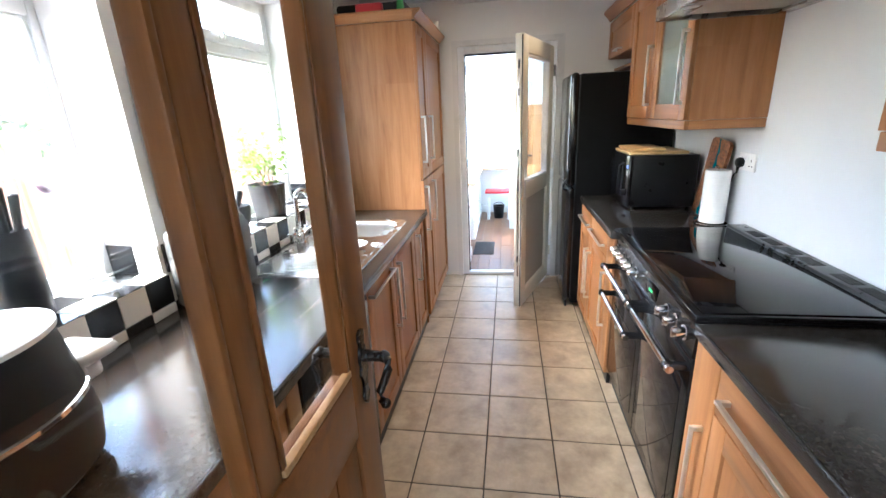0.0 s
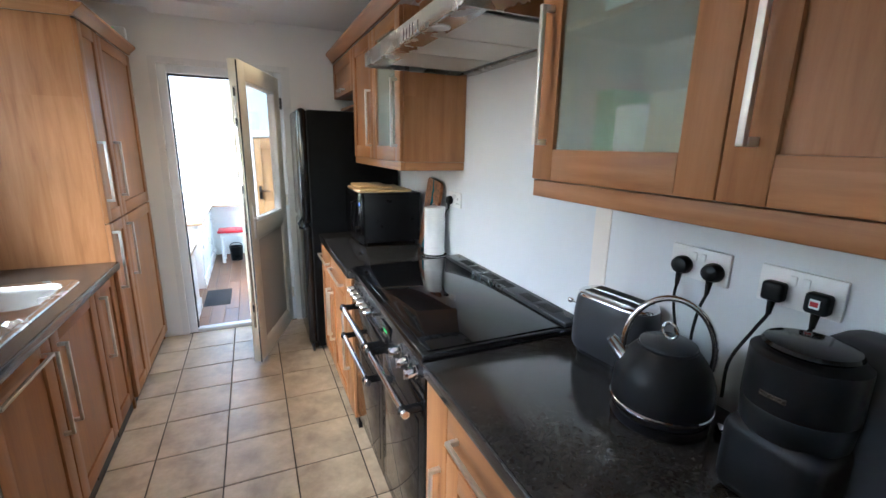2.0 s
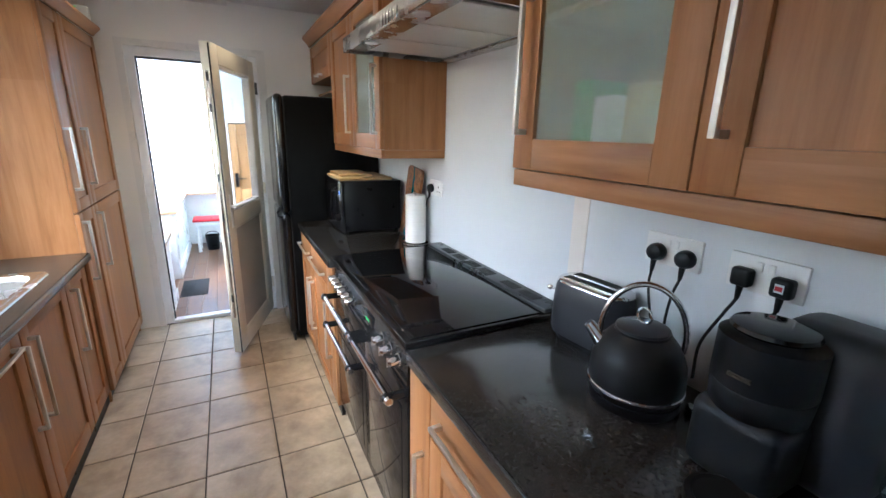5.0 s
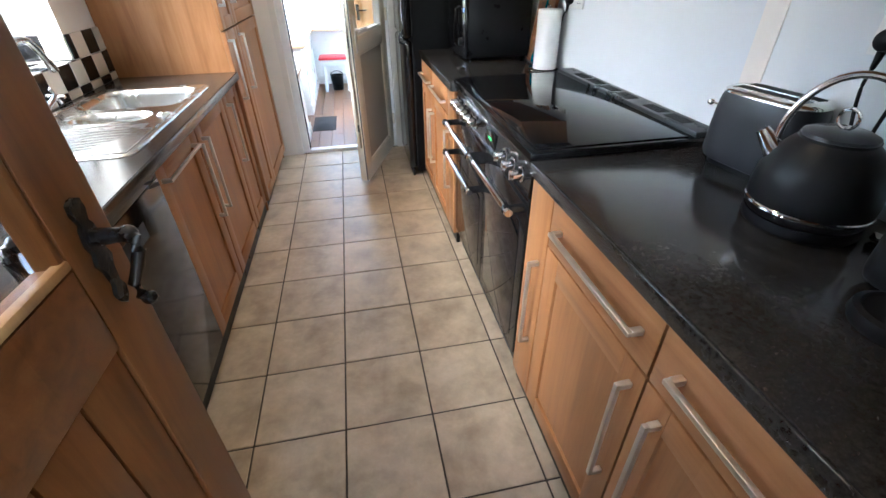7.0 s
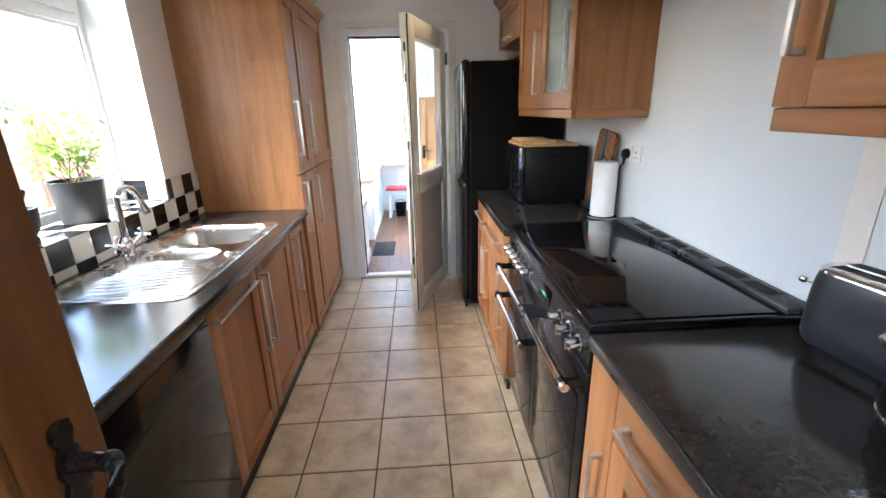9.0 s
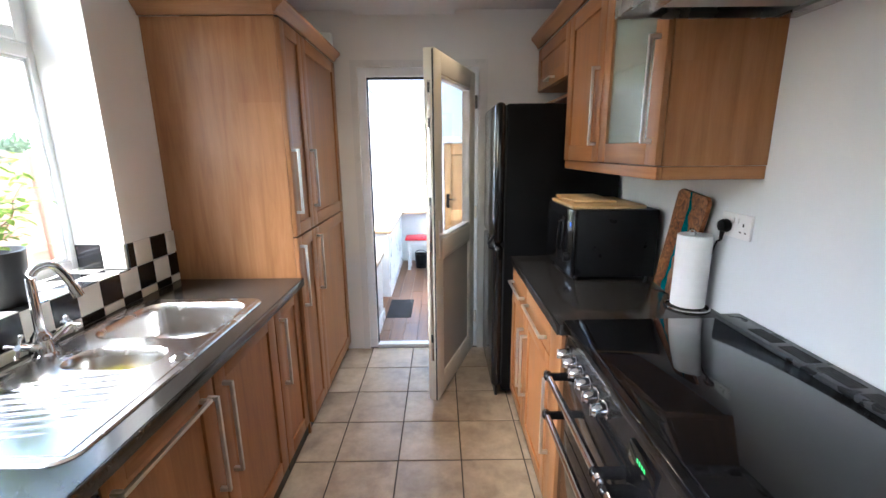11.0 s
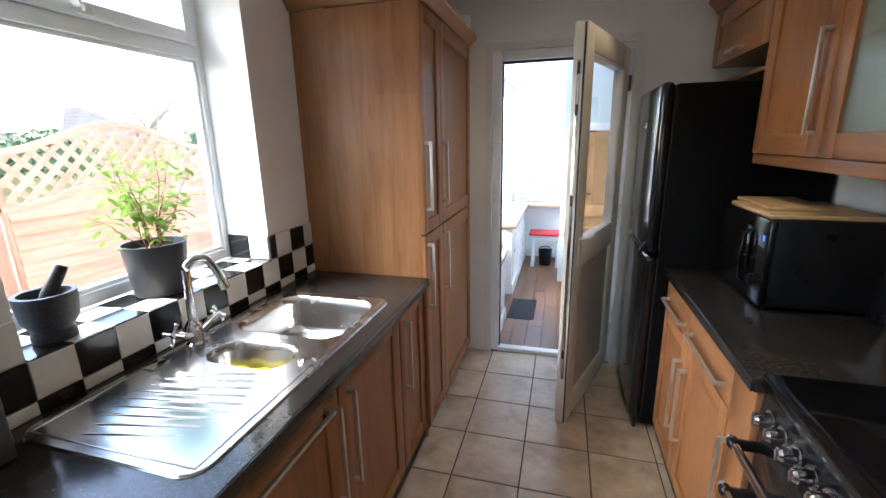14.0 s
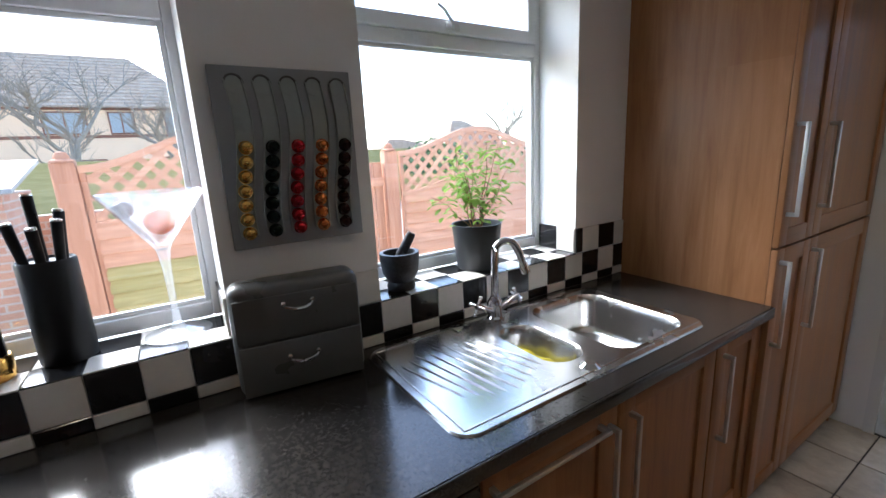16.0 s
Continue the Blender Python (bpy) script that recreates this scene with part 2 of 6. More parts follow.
M_STEELZ = brushed("brushed_steel_upright", (0.60, 0.57, 0.53), "z", 0.28)
M_SINK = surface("satin_sink_steel", (0.66, 0.66, 0.65), 0.05, 8, 90, 0.25, rvar=0.04, metal=1.0, bump=0.0)
M_CHROME = surface("polished_chrome", (0.75, 0.75, 0.76), 0.03, 10, 100, 0.08, rvar=0.03, metal=1.0, bump=0.02)
M_BRASS = surface("gold_foil", (0.75, 0.45, 0.12), 0.15, 40, 200, 0.22, metal=1.0, bump=0.4)
M_COPPER = surface("copper_foil", (0.75, 0.25, 0.07), 0.15, 40, 200, 0.25, metal=1.0, bump=0.4)
M_REDFOIL = surface("red_foil", (0.5, 0.02, 0.03), 0.15, 40, 200, 0.25, metal=0.8, bump=0.4)
M_GREENFOIL = surface("dark_green_foil", (0.008, 0.02, 0.02), 0.15, 40, 200, 0.25, metal=0.7, bump=0.4)
M_BROWNFOIL = surface("dark_brown_foil", (0.035, 0.012, 0.012), 0.15, 40, 200, 0.25, metal=0.7, bump=0.4)
M_BLACKGLOSS = surface("gloss_black_enamel", (0.008, 0.008, 0.009), 0.2, 8, 90, 0.12, rvar=0.04, bump=0.03)
M_BLACKGLASS = surface("black_ceramic_glass", (0.006, 0.006, 0.007), 0.2, 8, 90, 0.05, rvar=0.02, bump=0.01)
M_VENT = surface("graphite_vent_strip", (0.045, 0.047, 0.05), 0.1, 10, 120, 0.3, metal=0.5, bump=0.06)
M_BLACKMATT = surface("matt_black_enamel", (0.010, 0.010, 0.011), 0.2, 12, 120, 0.42, bump=0.1, Specular_IOR_Level=0.22)
M_BLACKPLASTIC = surface("black_plastic", (0.008, 0.008, 0.009), 0.2, 12, 160, 0.34, bump=0.08, Specular_IOR_Level=0.2)
M_IRON = surface("black_cast_iron", (0.012, 0.011, 0.011), 0.3, 30, 120, 0.25, bump=0.5, depth=0.002)
M_GREYMETAL = surface("grey_painted_metal", (0.09, 0.09, 0.086), 0.08, 6, 120, 0.33, bump=0.06)
M_GREYPLASTIC = surface("grey_acrylic_sheet", (0.29, 0.30, 0.305), 0.05, 5, 120, 0.35, bump=0.03)
M_GROOVE = surface("clear_grey_channel", (0.36, 0.39, 0.375), 0.08, 6, 120, 0.35, bump=0.03)
M_POT = surface("charcoal_plant_pot", (0.035, 0.036, 0.038), 0.15, 8, 140, 0.4)
M_SOIL = surface("potting_soil", (0.05, 0.035, 0.022), 0.5, 60, 300, 0.95, bump=1.0, depth=0.006)
M_GRANITE = surface("grey_granite", (0.038, 0.038, 0.042), 0.6, 90, 300, 0.45, bump=0.2)
M_PAPER = surface("white_paper_roll", (0.8, 0.8, 0.79), 0.03, 30, 220, 0.9, bump=0.5)
M_RESIN = surface("turquoise_resin", (0.0, 0.16, 0.22), 0.5, 30, 100, 0.15)
M_YELLOW = surface("yellow_sponge_cloth", (0.72, 0.62, 0.05), 0.12, 20, 200, 0.85, bump=0.6)
M_WHITEPL = surface("white_plastic", (0.78, 0.78, 0.77), 0.03, 8, 120, 0.35, bump=0.04)
M_REDPL = surface("red_plastic", (0.55, 0.02, 0.03), 0.08, 8, 120, 0.35)
M_GREENPL = surface("green_plastic", (0.05, 0.35, 0.08), 0.1, 8, 120, 0.4)
M_MAT = surface("charcoal_door_mat", (0.03, 0.03, 0.032), 0.4, 60, 400, 0.95, bump=1.0, depth=0.004)
M_LEAF = surface("young_green_leaf", (0.25, 0.38, 0.08), 0.35, 15, 90, 0.6, Specular_IOR_Level=0.2)
veiled(M_LEAF, 0.35, (0.30, 0.46, 0.09))
M_TWIG = surface("green_brown_stem", (0.22, 0.12, 0.06), 0.3, 30, 120, 0.8)
M_PAVE = surface("garden_paving", (0.36, 0.33, 0.29), 0.25, 1.2, 30, 0.9, bump=0.5, depth=0.01)
M_BARGE = surface("brown_house_timber", (0.2, 0.085, 0.05), 0.2, 4, 40, 0.7)
M_BLACKSATIN = surface("satin_black_paint", (0.0045, 0.0045, 0.005), 0.2, 12, 120, 0.4, bump=0.05, Specular_IOR_Level=0.05)
M_CHARCOAL = surface("matt_charcoal_enamel", (0.022, 0.023, 0.027), 0.15, 12, 120, 0.42, bump=0.1)
M_ROOF = surface("weathered_roof_tile", (0.40, 0.30, 0.22), 0.3, 3, 20, 0.9, bump=0.5, depth=0.01)
M_RENDER = surface("peach_house_render", (0.72, 0.5, 0.33), 0.08, 1.5, 40, 0.9)
M_BRICK = brick_wall("red_brick")
M_HEDGE = surface("hedge_leaf", (0.11, 0.17, 0.075), 0.5, 9, 40, 0.7)
M_FILTER = surface("hood_filter_mesh", (0.6, 0.57, 0.52), 0.06, 30, 260, 0.45, metal=0.35, bump=0.2)
M_AMBER = surface("orange_ornament", (0.85, 0.27, 0.07), 0.2, 20, 120, 0.3)
veiled(M_AMBER, 0.4, (0.9, 0.35, 0.1))
M_PLUM = surface("plum_ornament", (0.12, 0.06, 0.09), 0.3, 20, 120, 0.35)
M_HALL = surface("hall_wall_paint", (0.6, 0.56, 0.5), 0.04, 2.0, 160, 0.7)
M_GLASS = clear_glass("window_glass")
M_GLASSG = veiled(clear_glass("drinking_glass", (0.97, 0.98, 0.99), 2.6), 0.07, (0.8, 0.84, 0.88))
kf = Mat("frosted_cabinet_glass")
M_FROST = kf.set(Base_Color=(0.72, 0.82, 0.77), Roughness=0.22, Specular_IOR_Level=0.6, Transmission_Weight=0.78, IOR=1.2)
M_LIT = glow("lit_bulb", (1.0, 0.86, 0.66), 6.0)
M_LED = glow("blue_display", (0.1, 0.25, 1.0), 0.06)
M_GREENLED = glow("green_clock_digits", (0.1, 1.0, 0.25), 0.018)
# Sheet of the added utility roof; passes scattered daylight.
M_OPAL = veiled(surface("opal_daylight_sheet", (0.8, 0.81, 0.82), 0.03, 2.0, 80, 0.4, bump=0.05), 0.6, (0.85, 0.87, 0.9))
M_BLIND = surface("white_blind_slat", (0.82, 0.83, 0.83), 0.02, 8, 100, 0.45)


# ---- mesh helpers ----
def bm_box(bm, lo, hi, bevel=0.0, seg=2):
    """A box between two corners, with rounded edges."""
    size = [b - a for a, b in zip(lo, hi)]
    mid = [(a + b) / 2 for a, b in zip(lo, hi)]
    vs = bmesh.ops.create_cube(bm, size=1.0, matrix=Matrix.LocRotScale(mid, None, size))["verts"]
    if bevel > 0:
        es = list({e for v in vs for e in v.link_edges})
        bmesh.ops.bevel(bm, geom=es, offset=min(bevel, min(size) * 0.45), segments=seg, affect="EDGES", profile=0.5)
    return bm


def boxes(*args):
    """One mesh of several boxes: (lo, hi) or (lo, hi, bevel)."""
    bm = bmesh.new()
    for a in args:
        bm_box(bm, *a)
    return bm


def bm_cyl(bm, a, b, r, r2=None, seg=16):
    a, b = Vector(a), Vector(b)
    m = Matrix.Translation((a + b) / 2) @ (b - a).to_track_quat("Z", "Y").to_matrix().to_4x4()
    bmesh.ops.create_cone(bm, cap_ends=True, segments=seg, radius1=r, radius2=r if r2 is None else r2, depth=(b - a).length, matrix=m)
    return bm


def bm_ball(bm, c, r, seg=14, squash=(1, 1, 1)):
    bmesh.ops.create_uvsphere(bm, u_segments=seg, v_segments=max(6, seg // 2), radius=r, matrix=Matrix.Translation(c) @ Matrix.Diagonal((*squash, 1)))
    return bm


def bm_lathe(bm, c, prof, seg=32, sx=1.0, sy=1.0):
    """Turns a profile of (radius, height) round an upright axis at c."""
    rings = []
    for r, z in prof:
        if r < 1e-5:
            rings.append([bm.verts.new((c[0], c[1], c[2] + z))])
        else:
            rings.append([bm.verts.new((c[0] + sx * r * math.cos(2 * math.pi * i / seg), c[1] + sy * r * math.sin(2 * math.pi * i / seg), c[2] + z)) for i in range(seg)])
    for a, b in zip(rings, rings[1:]):
        for i in range(seg):
            j = (i + 1) % seg
            if len(a) == 1 and len(b) == 1:
                continue
            if len(a) == 1:
                bm.faces.new((a[0], b[j], b[i]))
            elif len(b) == 1:
                bm.faces.new((a[i], a[j], b[0]))
            else:
                bm.faces.new((a[i], a[j], b[j], b[i]))
    bmesh.ops.recalc_face_normals(bm, faces=bm.faces)
    return bm


def bm_tube(bm, pts, r, seg=8, taper=None):
    """A round bar along a line of points."""
    pts = [Vector(p) for p in pts]
    rings, up = [], Vector((0.13, 0.21, 1)).normalized()
    for i, p in enumerate(pts):
        d = (pts[min(i + 1, len(pts) - 1)] - pts[max(i - 1, 0)]).normalized()
        side = d.cross(up)
        side = side.normalized() if side.length > 1e-4 else Vector((1, 0, 0))
        over = side.cross(d)
        rr = r if taper is None else r + (taper - r) * i / (len(pts) - 1)
        rings.append([bm.verts.new(p + rr * (math.cos(2 * math.pi * k / seg) * side + math.sin(2 * math.pi * k / seg) * over)) for k in range(seg)])
    for a, b in zip(rings, rings[1:]):
        for k in range(seg):
            bm.faces.new((a[k], a[(k + 1) % seg], b[(k + 1) % seg], b[k]))
    bm.faces.new(rings[0][::-1])
    bm.faces.new(rings[-1])
    return bm


def bm_prism(bm, poly, axis, lo, hi):
    """A flat outline pushed out along an axis; poly gives the other two coordinates in order."""
    def at(p, d):
        return {"x": (d, p[0], p[1]), "y": (p[0], d, p[1]), "z": (p[0], p[1], d)}[axis]
    a = [bm.verts.new(at(p, lo)) for p in poly]
    b = [bm.verts.new(at(p, hi)) for p in poly]
    fs = [bm.faces.new(a), bm.faces.new(b)]
    for i in range(len(poly)):
        j = (i + 1) % len(poly)
        fs.append(bm.faces.new((a[i], a[j], b[j], b[i])))
    bmesh.ops.recalc_face_normals(bm, faces=fs)
    return bm


def rounded(x0, x1, y0, y1, r, n=5):
    """The outline of a rounded rectangle, anticlockwise."""
    pts = []
    for cx, cy, a0 in ((x1 - r, y0 + r, -90), (x1 - r, y1 - r, 0), (x0 + r, y1 - r, 90), (x0 + r, y0 + r, 180)):
        for i in range(n + 1):
            a = radians(a0 + 90 * i / n)
            pts.append((cx + r * math.cos(a), cy + r * math.sin(a)))
    return pts


def thing(name, at, label, category, group="", kind=""):
    """An empty at the base of a thing that carries its parts."""
    ob = new(name)
    ob.location = at
    ob.empty_display_size = 0.05
    return tagged(ob, label, category, group, kind)


def finish(bm, name, material, at=(0, 0, 0), smooth=True):
    bmesh.ops.translate(bm, verts=bm.verts, vec=-Vector(at))
    me = bpy.data.meshes.new(name)
    bm.to_mesh(me)
    bm.free()
    me.materials.append(material)
    if smooth:
        me.shade_smooth()
        me.set_sharp_from_angle(angle=radians(38))
    return me


def part(name, bm, material, parent, label=""):
    """One mesh under a thing or a part; bm is in world metres."""
    root = parent
    while root.parent:
        root = root.parent
    ob = new(name, finish(bm, name, material, root.location))
    ob.parent = parent
    return tagged(ob, label)


def single(name, bm, material, label, category, at=(0, 0, 0), group="", kind=""):
    """A thing of one mesh."""
    ob = new(name, finish(bm, name, material, at))
    ob.location = at
    return tagged(ob, label, category, group, kind)


def setting(name, bm, material, label="", category=""):
    return single(name, bm, material, label, category, kind="structure")


# ---- the plan, in metres ----
LW, RW, FW, NW = -0.935, 1.462, 4.42, 0.29   # plaster faces: left, right, far, near
TOP, RTOP = 0.91, 0.93                       # worktops: window side, cooker side
GAP = 0.3215                                 # floor tile pitch
GX, GY = 0.18, 3.777                         # a floor tile corner
WIN = ((0.74, 1.665), (2.105, 3.035))         # the two window openings along y
SILL, HEAD = 1.058, 2.22
GLASSX = -1.18


# ---- structure ----
def panel_wall(name, axis, lo, hi, u0, u1, z0, z1, holes, material, label):
    """A wall along x or y with openings (u0, u1, z0, z1) through it."""
    us = sorted({u0, u1, *[h[0] for h in holes], *[h[1] for h in holes]})
    bm = bmesh.new()
    for a, b in zip(us, us[1:]):
        spans, at = [], z0
        for h in sorted([h for h in holes if h[0] <= a and h[1] >= b], key=lambda h: h[2]):
            if h[2] > at:
                spans.append((at, h[2]))
            at = h[3]
        if at < z1:
            spans.append((at, z1))
        for c, d in spans:
            if axis == "y":
                bm_box(bm, (lo, a, c), (hi, b, d))
            else:
                bm_box(bm, (a, lo, c), (b, hi, d))
    return setting(name, bm, material, label, "wall")


panel_wall("wall_left", "y", -1.235, LW, NW - 0.12, FW + 0.16, -0.1, CEIL + 0.02, [(a, b, SILL - 0.012, HEAD) for a, b in WIN], M_WALLL, "white painted kitchen wall with two deep window openings")
panel_wall("wall_right", "y", RW, RW + 0.15, NW - 0.12, FW + 0.16, -0.1, CEIL + 0.02, [], M_WALL, "white painted kitchen wall behind the cooker, daylight's blue in its colour")
DOOR = (-0.163, 0.69, 0.0, 2.11)
panel_wall("wall_far", "x", FW, FW + 0.16, LW, RW, -0.1, CEIL + 0.02, [(DOOR[0], DOOR[1], -0.02, DOOR[3])], M_WALLL, "white painted end wall with the utility room doorway")
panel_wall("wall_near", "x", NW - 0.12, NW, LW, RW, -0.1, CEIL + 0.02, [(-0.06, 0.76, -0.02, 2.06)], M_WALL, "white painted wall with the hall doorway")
ceiling_bm = boxes(((-1.235, NW - 0.12, CEIL), (RW + 0.15, FW + 0.16, CEIL + 0.12)))
bm_box(ceiling_bm, (-0.16, 4.03, CEIL - 0.03), (0.52, FW, CEIL + 0.01))
setting("ceiling", ceiling_bm, M_CEIL, "white painted ceiling with a shallow boxed panel", "ceiling")
# Unseen opening and pane in the hall's end, added to brighten the near floor.
setting("hall_wall", boxes(((-0.6, -1.6, -0.1), (-0.5, NW - 0.12, 2.6)), ((1.2, -1.6, -0.1), (1.3, NW - 0.12, 2.6)), ((-0.5, -1.6, -0.1), (0.0, -1.5, 2.6)), ((0.8, -1.6, -0.1), (1.2, -1.5, 2.6)), ((0.0, -1.6, -0.1), (0.8, -1.5, 0.8)), ((0.0, -1.6, 2.05), (0.8, -1.5, 2.6))), M_HALL, "plain painted hall walls with an unseen opening added for daylight", "wall")
setting("hall_pane", boxes(((-0.02, -1.552, 0.78), (0.82, -1.548, 2.07))), M_GLASS, "clear pane in the unseen opening added for daylight", "window").visible_shadow = False
setting("hall_ceiling", boxes(((-0.6, -1.6, 2.5), (1.3, NW - 0.12, 2.6))), M_CEIL, "plain white hall ceiling", "ceiling")
setting("hall_floor", boxes(((-0.6, -1.6, -0.1), (1.3, NW - 0.12, -0.004))), M_PLANK, "dark boarded hall floor", "floor")
setting("floor", boxes(((LW, NW - 0.12, -0.1), (RW, FW + 0.04, -0.003))), M_GROUT, "beige stone-tiled kitchen floor with dark grout", "floor")
floor = bpy.data.objects["floor"]
trim_bm = boxes(((DOOR[0] - 0.045, FW - 0.012, 0), (DOOR[0], FW, DOOR[3] + 0.045)), ((DOOR[1], FW - 0.012, 0), (DOOR[1] + 0.06, FW, DOOR[3] + 0.045)), ((DOOR[0], FW - 0.012, DOOR[3]), (DOOR[1], FW, DOOR[3] + 0.045)))
setting("trim", trim_bm, M_TRIM, "white painted trim round the back doorway", "trim")
setting("wall_strip", boxes(((RW - 0.003, 1.578, RTOP), (RW, 1.648, 1.50))), M_CREAM, "thin cream strip down the kitchen wall", "wall strip")
setting("hall_door_lining", boxes(((-0.06, NW - 0.12, 0), (-0.035, NW, 2.06)), ((0.735, NW - 0.12, 0), (0.76, NW, 2.06)), ((-0.035, NW - 0.12, 2.035), (0.735, NW, 2.06))), M_TRIM, "white painted door lining to the hall", "door lining")


# ---- windows ----
def upvc_window(name, y0, y1):
    """A white window: a fixed light below a transom and an opening fanlight above."""
    z0, z1, xo, xi = SILL + 0.001, HEAD + 0.02, GLASSX - 0.03, GLASSX + 0.03
    w = thing(name, (GLASSX, (y0 + y1) / 2, z0), "white plastic window with a fixed pane and a fanlight", "window", kind="structure")
    tr = 1.897
    part("window_frame", boxes(((xo, y0, z0), (xi, y0 + 0.055, z1), 0.006), ((xo, y1 - 0.055, z0), (xi, y1, z1), 0.006), ((xo, y0 + 0.055, z0), (xi, y1 - 0.055, z0 + 0.045), 0.006), ((xo, y0 + 0.055, z1 - 0.05), (xi, y1 - 0.055, z1), 0.006), ((xo, y0 + 0.055, tr), (xi, y1 - 0.055, tr + 0.05), 0.006)), M_UPVC, w)
    part("glazing_bead", boxes(((xi - 0.025, y0 + 0.055, z0 + 0.045), (xi - 0.01, y0 + 0.07, tr), 0.004), ((xi - 0.025, y1 - 0.07, z0 + 0.045), (xi - 0.01, y1 - 0.055, tr), 0.004), ((xi - 0.025, y0 + 0.07, z0 + 0.045), (xi - 0.01, y1 - 0.07, z0 + 0.06), 0.004), ((xi - 0.025, y0 + 0.07, tr - 0.015), (xi - 0.01, y1 - 0.07, tr), 0.004)), M_UPVC, w)
    f0, f1 = tr + 0.052, z1 - 0.052
    fan = part("fanlight_sash", boxes(((xo + 0.01, y0 + 0.057, f0), (xi + 0.012, y0 + 0.105, f1), 0.006), ((xo + 0.01, y1 - 0.105, f0), (xi + 0.012, y1 - 0.057, f1), 0.006), ((xo + 0.01, y0 + 0.105, f0), (xi + 0.012, y1 - 0.105, f0 + 0.048), 0.006), ((xo + 0.01, y0 + 0.105, f1 - 0.048), (xi + 0.012, y1 - 0.105, f1), 0.006)), M_UPVC, w)
    ym = (y0 + y1) / 2
    hb = boxes(((xi + 0.012, ym - 0.03, f0 + 0.006), (xi + 0.022, ym + 0.03, f0 + 0.034), 0.004))
    bm_tube(hb, [(xi + 0.02, ym, f0 + 0.02), (xi + 0.035, ym - 0.01, f0 + 0.03), (xi + 0.04, ym - 0.05, f0 + 0.07), (xi + 0.042, ym - 0.08, f0 + 0.085)], 0.007, 8, 0.005)
    part("window_handle", hb, M_WHITEPL, fan)
    for nm, a, b, c, d in (("pane", y0 + 0.05, y1 - 0.05, z0 + 0.04, tr + 0.005), ("fanlight_pane", y0 + 0.1, y1 - 0.1, f0 + 0.04, f1 - 0.04)):
        g = part(nm, boxes(((GLASSX - 0.002, a, c), (GLASSX + 0.002, b, d))), M_GLASS, w)
        g.visible_shadow = False
    return w


upvc_window("window_1", WIN[0][0] - 0.03, WIN[0][1] + 0.03)
upvc_window("window_2", WIN[1][0] - 0.03, WIN[1][1] + 0.03)


# ---- utility room beyond the back door ----
UY, UX0, UX1 = 7.25, -0.32, 1.9
setting("utility_floor", boxes(((-0.62, FW + 0.16, -0.1), (UX1, UY + 0.2, -0.012))), M_GROUT, "oak-boarded utility room floor", "floor")
ufloor = bpy.data.objects["utility_floor"]
# Translucent roof added where a white ceiling stands, to let daylight in.
roof_bm = boxes(((-0.7, FW + 0.16, 2.24), (UX1 + 0.1, FW + 0.26, 2.34)), ((-0.7, UY + 0.1, 2.24), (UX1 + 0.1, UY + 0.3, 2.34)), ((-0.7, FW + 0.26, 2.24), (-0.6, UY + 0.1, 2.34)), ((UX1, FW + 0.26, 2.24), (UX1 + 0.1, UY + 0.1, 2.34)))
for i in range(1, 5):
    bm_box(roof_bm, (-0.6, FW + 0.26 + i * 0.54, 2.26), (UX1, FW + 0.31 + i * 0.54, 2.32))
setting("utility_ceiling", roof_bm, M_UPVC, "white bars of the translucent roof added to light the utility room", "ceiling")
glazed = setting("utility_roof_pane", boxes(((-0.6, FW + 0.26, 2.325), (UX1, UY + 0.1, 2.332))), M_OPAL, "opal sheet in place of the white ceiling, added to let daylight in", "roof glazing")
setting("utility_wall_right", boxes(((UX1, FW + 0.16, -0.1), (UX1 + 0.1, UY + 0.2, 2.3))), M_MINT, "pale utility room wall", "wall")
setting("utility_wall_inner", boxes(((0.30, 6.2, -0.1), (UX1, 6.3, 2.3))), M_MINT, "pale green-white utility room wall with a pine door", "wall")
setting("utility_wall_far", boxes(((-0.62, UY, -0.1), (0.37, UY + 0.12, 0.70)), ((-0.62, UY, 2.1), (0.37, UY + 0.12, 2.3)), ((0.3, UY, 0.70), (0.37, UY + 0.12, 2.1))), M_TRIM, "white low wall under the utility room end window", "wall")
setting("utility_wall_low", boxes(((-0.42, FW + 0.16, -0.1), (-0.14, 5.06, 0.60)), ((-0.42, 5.66, -0.1), (-0.15, UY, 0.70)), ((-0.42, 5.06, -0.1), (-0.4, 5.66, 0.70))), M_TRIM, "white panelled low wall under the utility room windows", "wall")
setting("utility_skirting", boxes(((-0.14, FW + 0.16, -0.012), (-0.124, 5.06, 0.1), 0.004), ((-0.15, 5.66, -0.012), (-0.134, UY, 0.11), 0.004), ((-0.134, UY - 0.016, -0.012), (0.37, UY, 0.11), 0.004), ((0.354, 6.3, -0.012), (0.37, UY - 0.016, 0.11), 0.004)), M_TRIM, "white skirting board along the low wall", "baseboard")
setting("utility_window_posts", boxes(((-0.42, 4.58, 0.6), (-0.36, 4.64, 2.26), 0.004), ((-0.42, 5.02, 0.6), (-0.36, 5.08, 2.26), 0.004), ((-0.42, 5.66, 0.736), (-0.36, 5.72, 2.26), 0.004), ((-0.42, 7.19, 0.736), (-0.36, 7.25, 2.26), 0.004), ((-0.42, 6.4, 0.736), (-0.37, 6.45, 2.26), 0.004)), M_UPVC, "white plastic window posts of the utility room", "window frame")


def cap(name, lo, hi):
    return single(name, boxes((lo, hi, 0.006)), M_CAPWOOD, "pale wooden ledge on the white low wall", "ledge", group="wooden ledges on the low walls", kind="structure")


cap("window_ledge", (-0.42, FW + 0.165, 0.602), (-0.115, 5.09, 0.632))
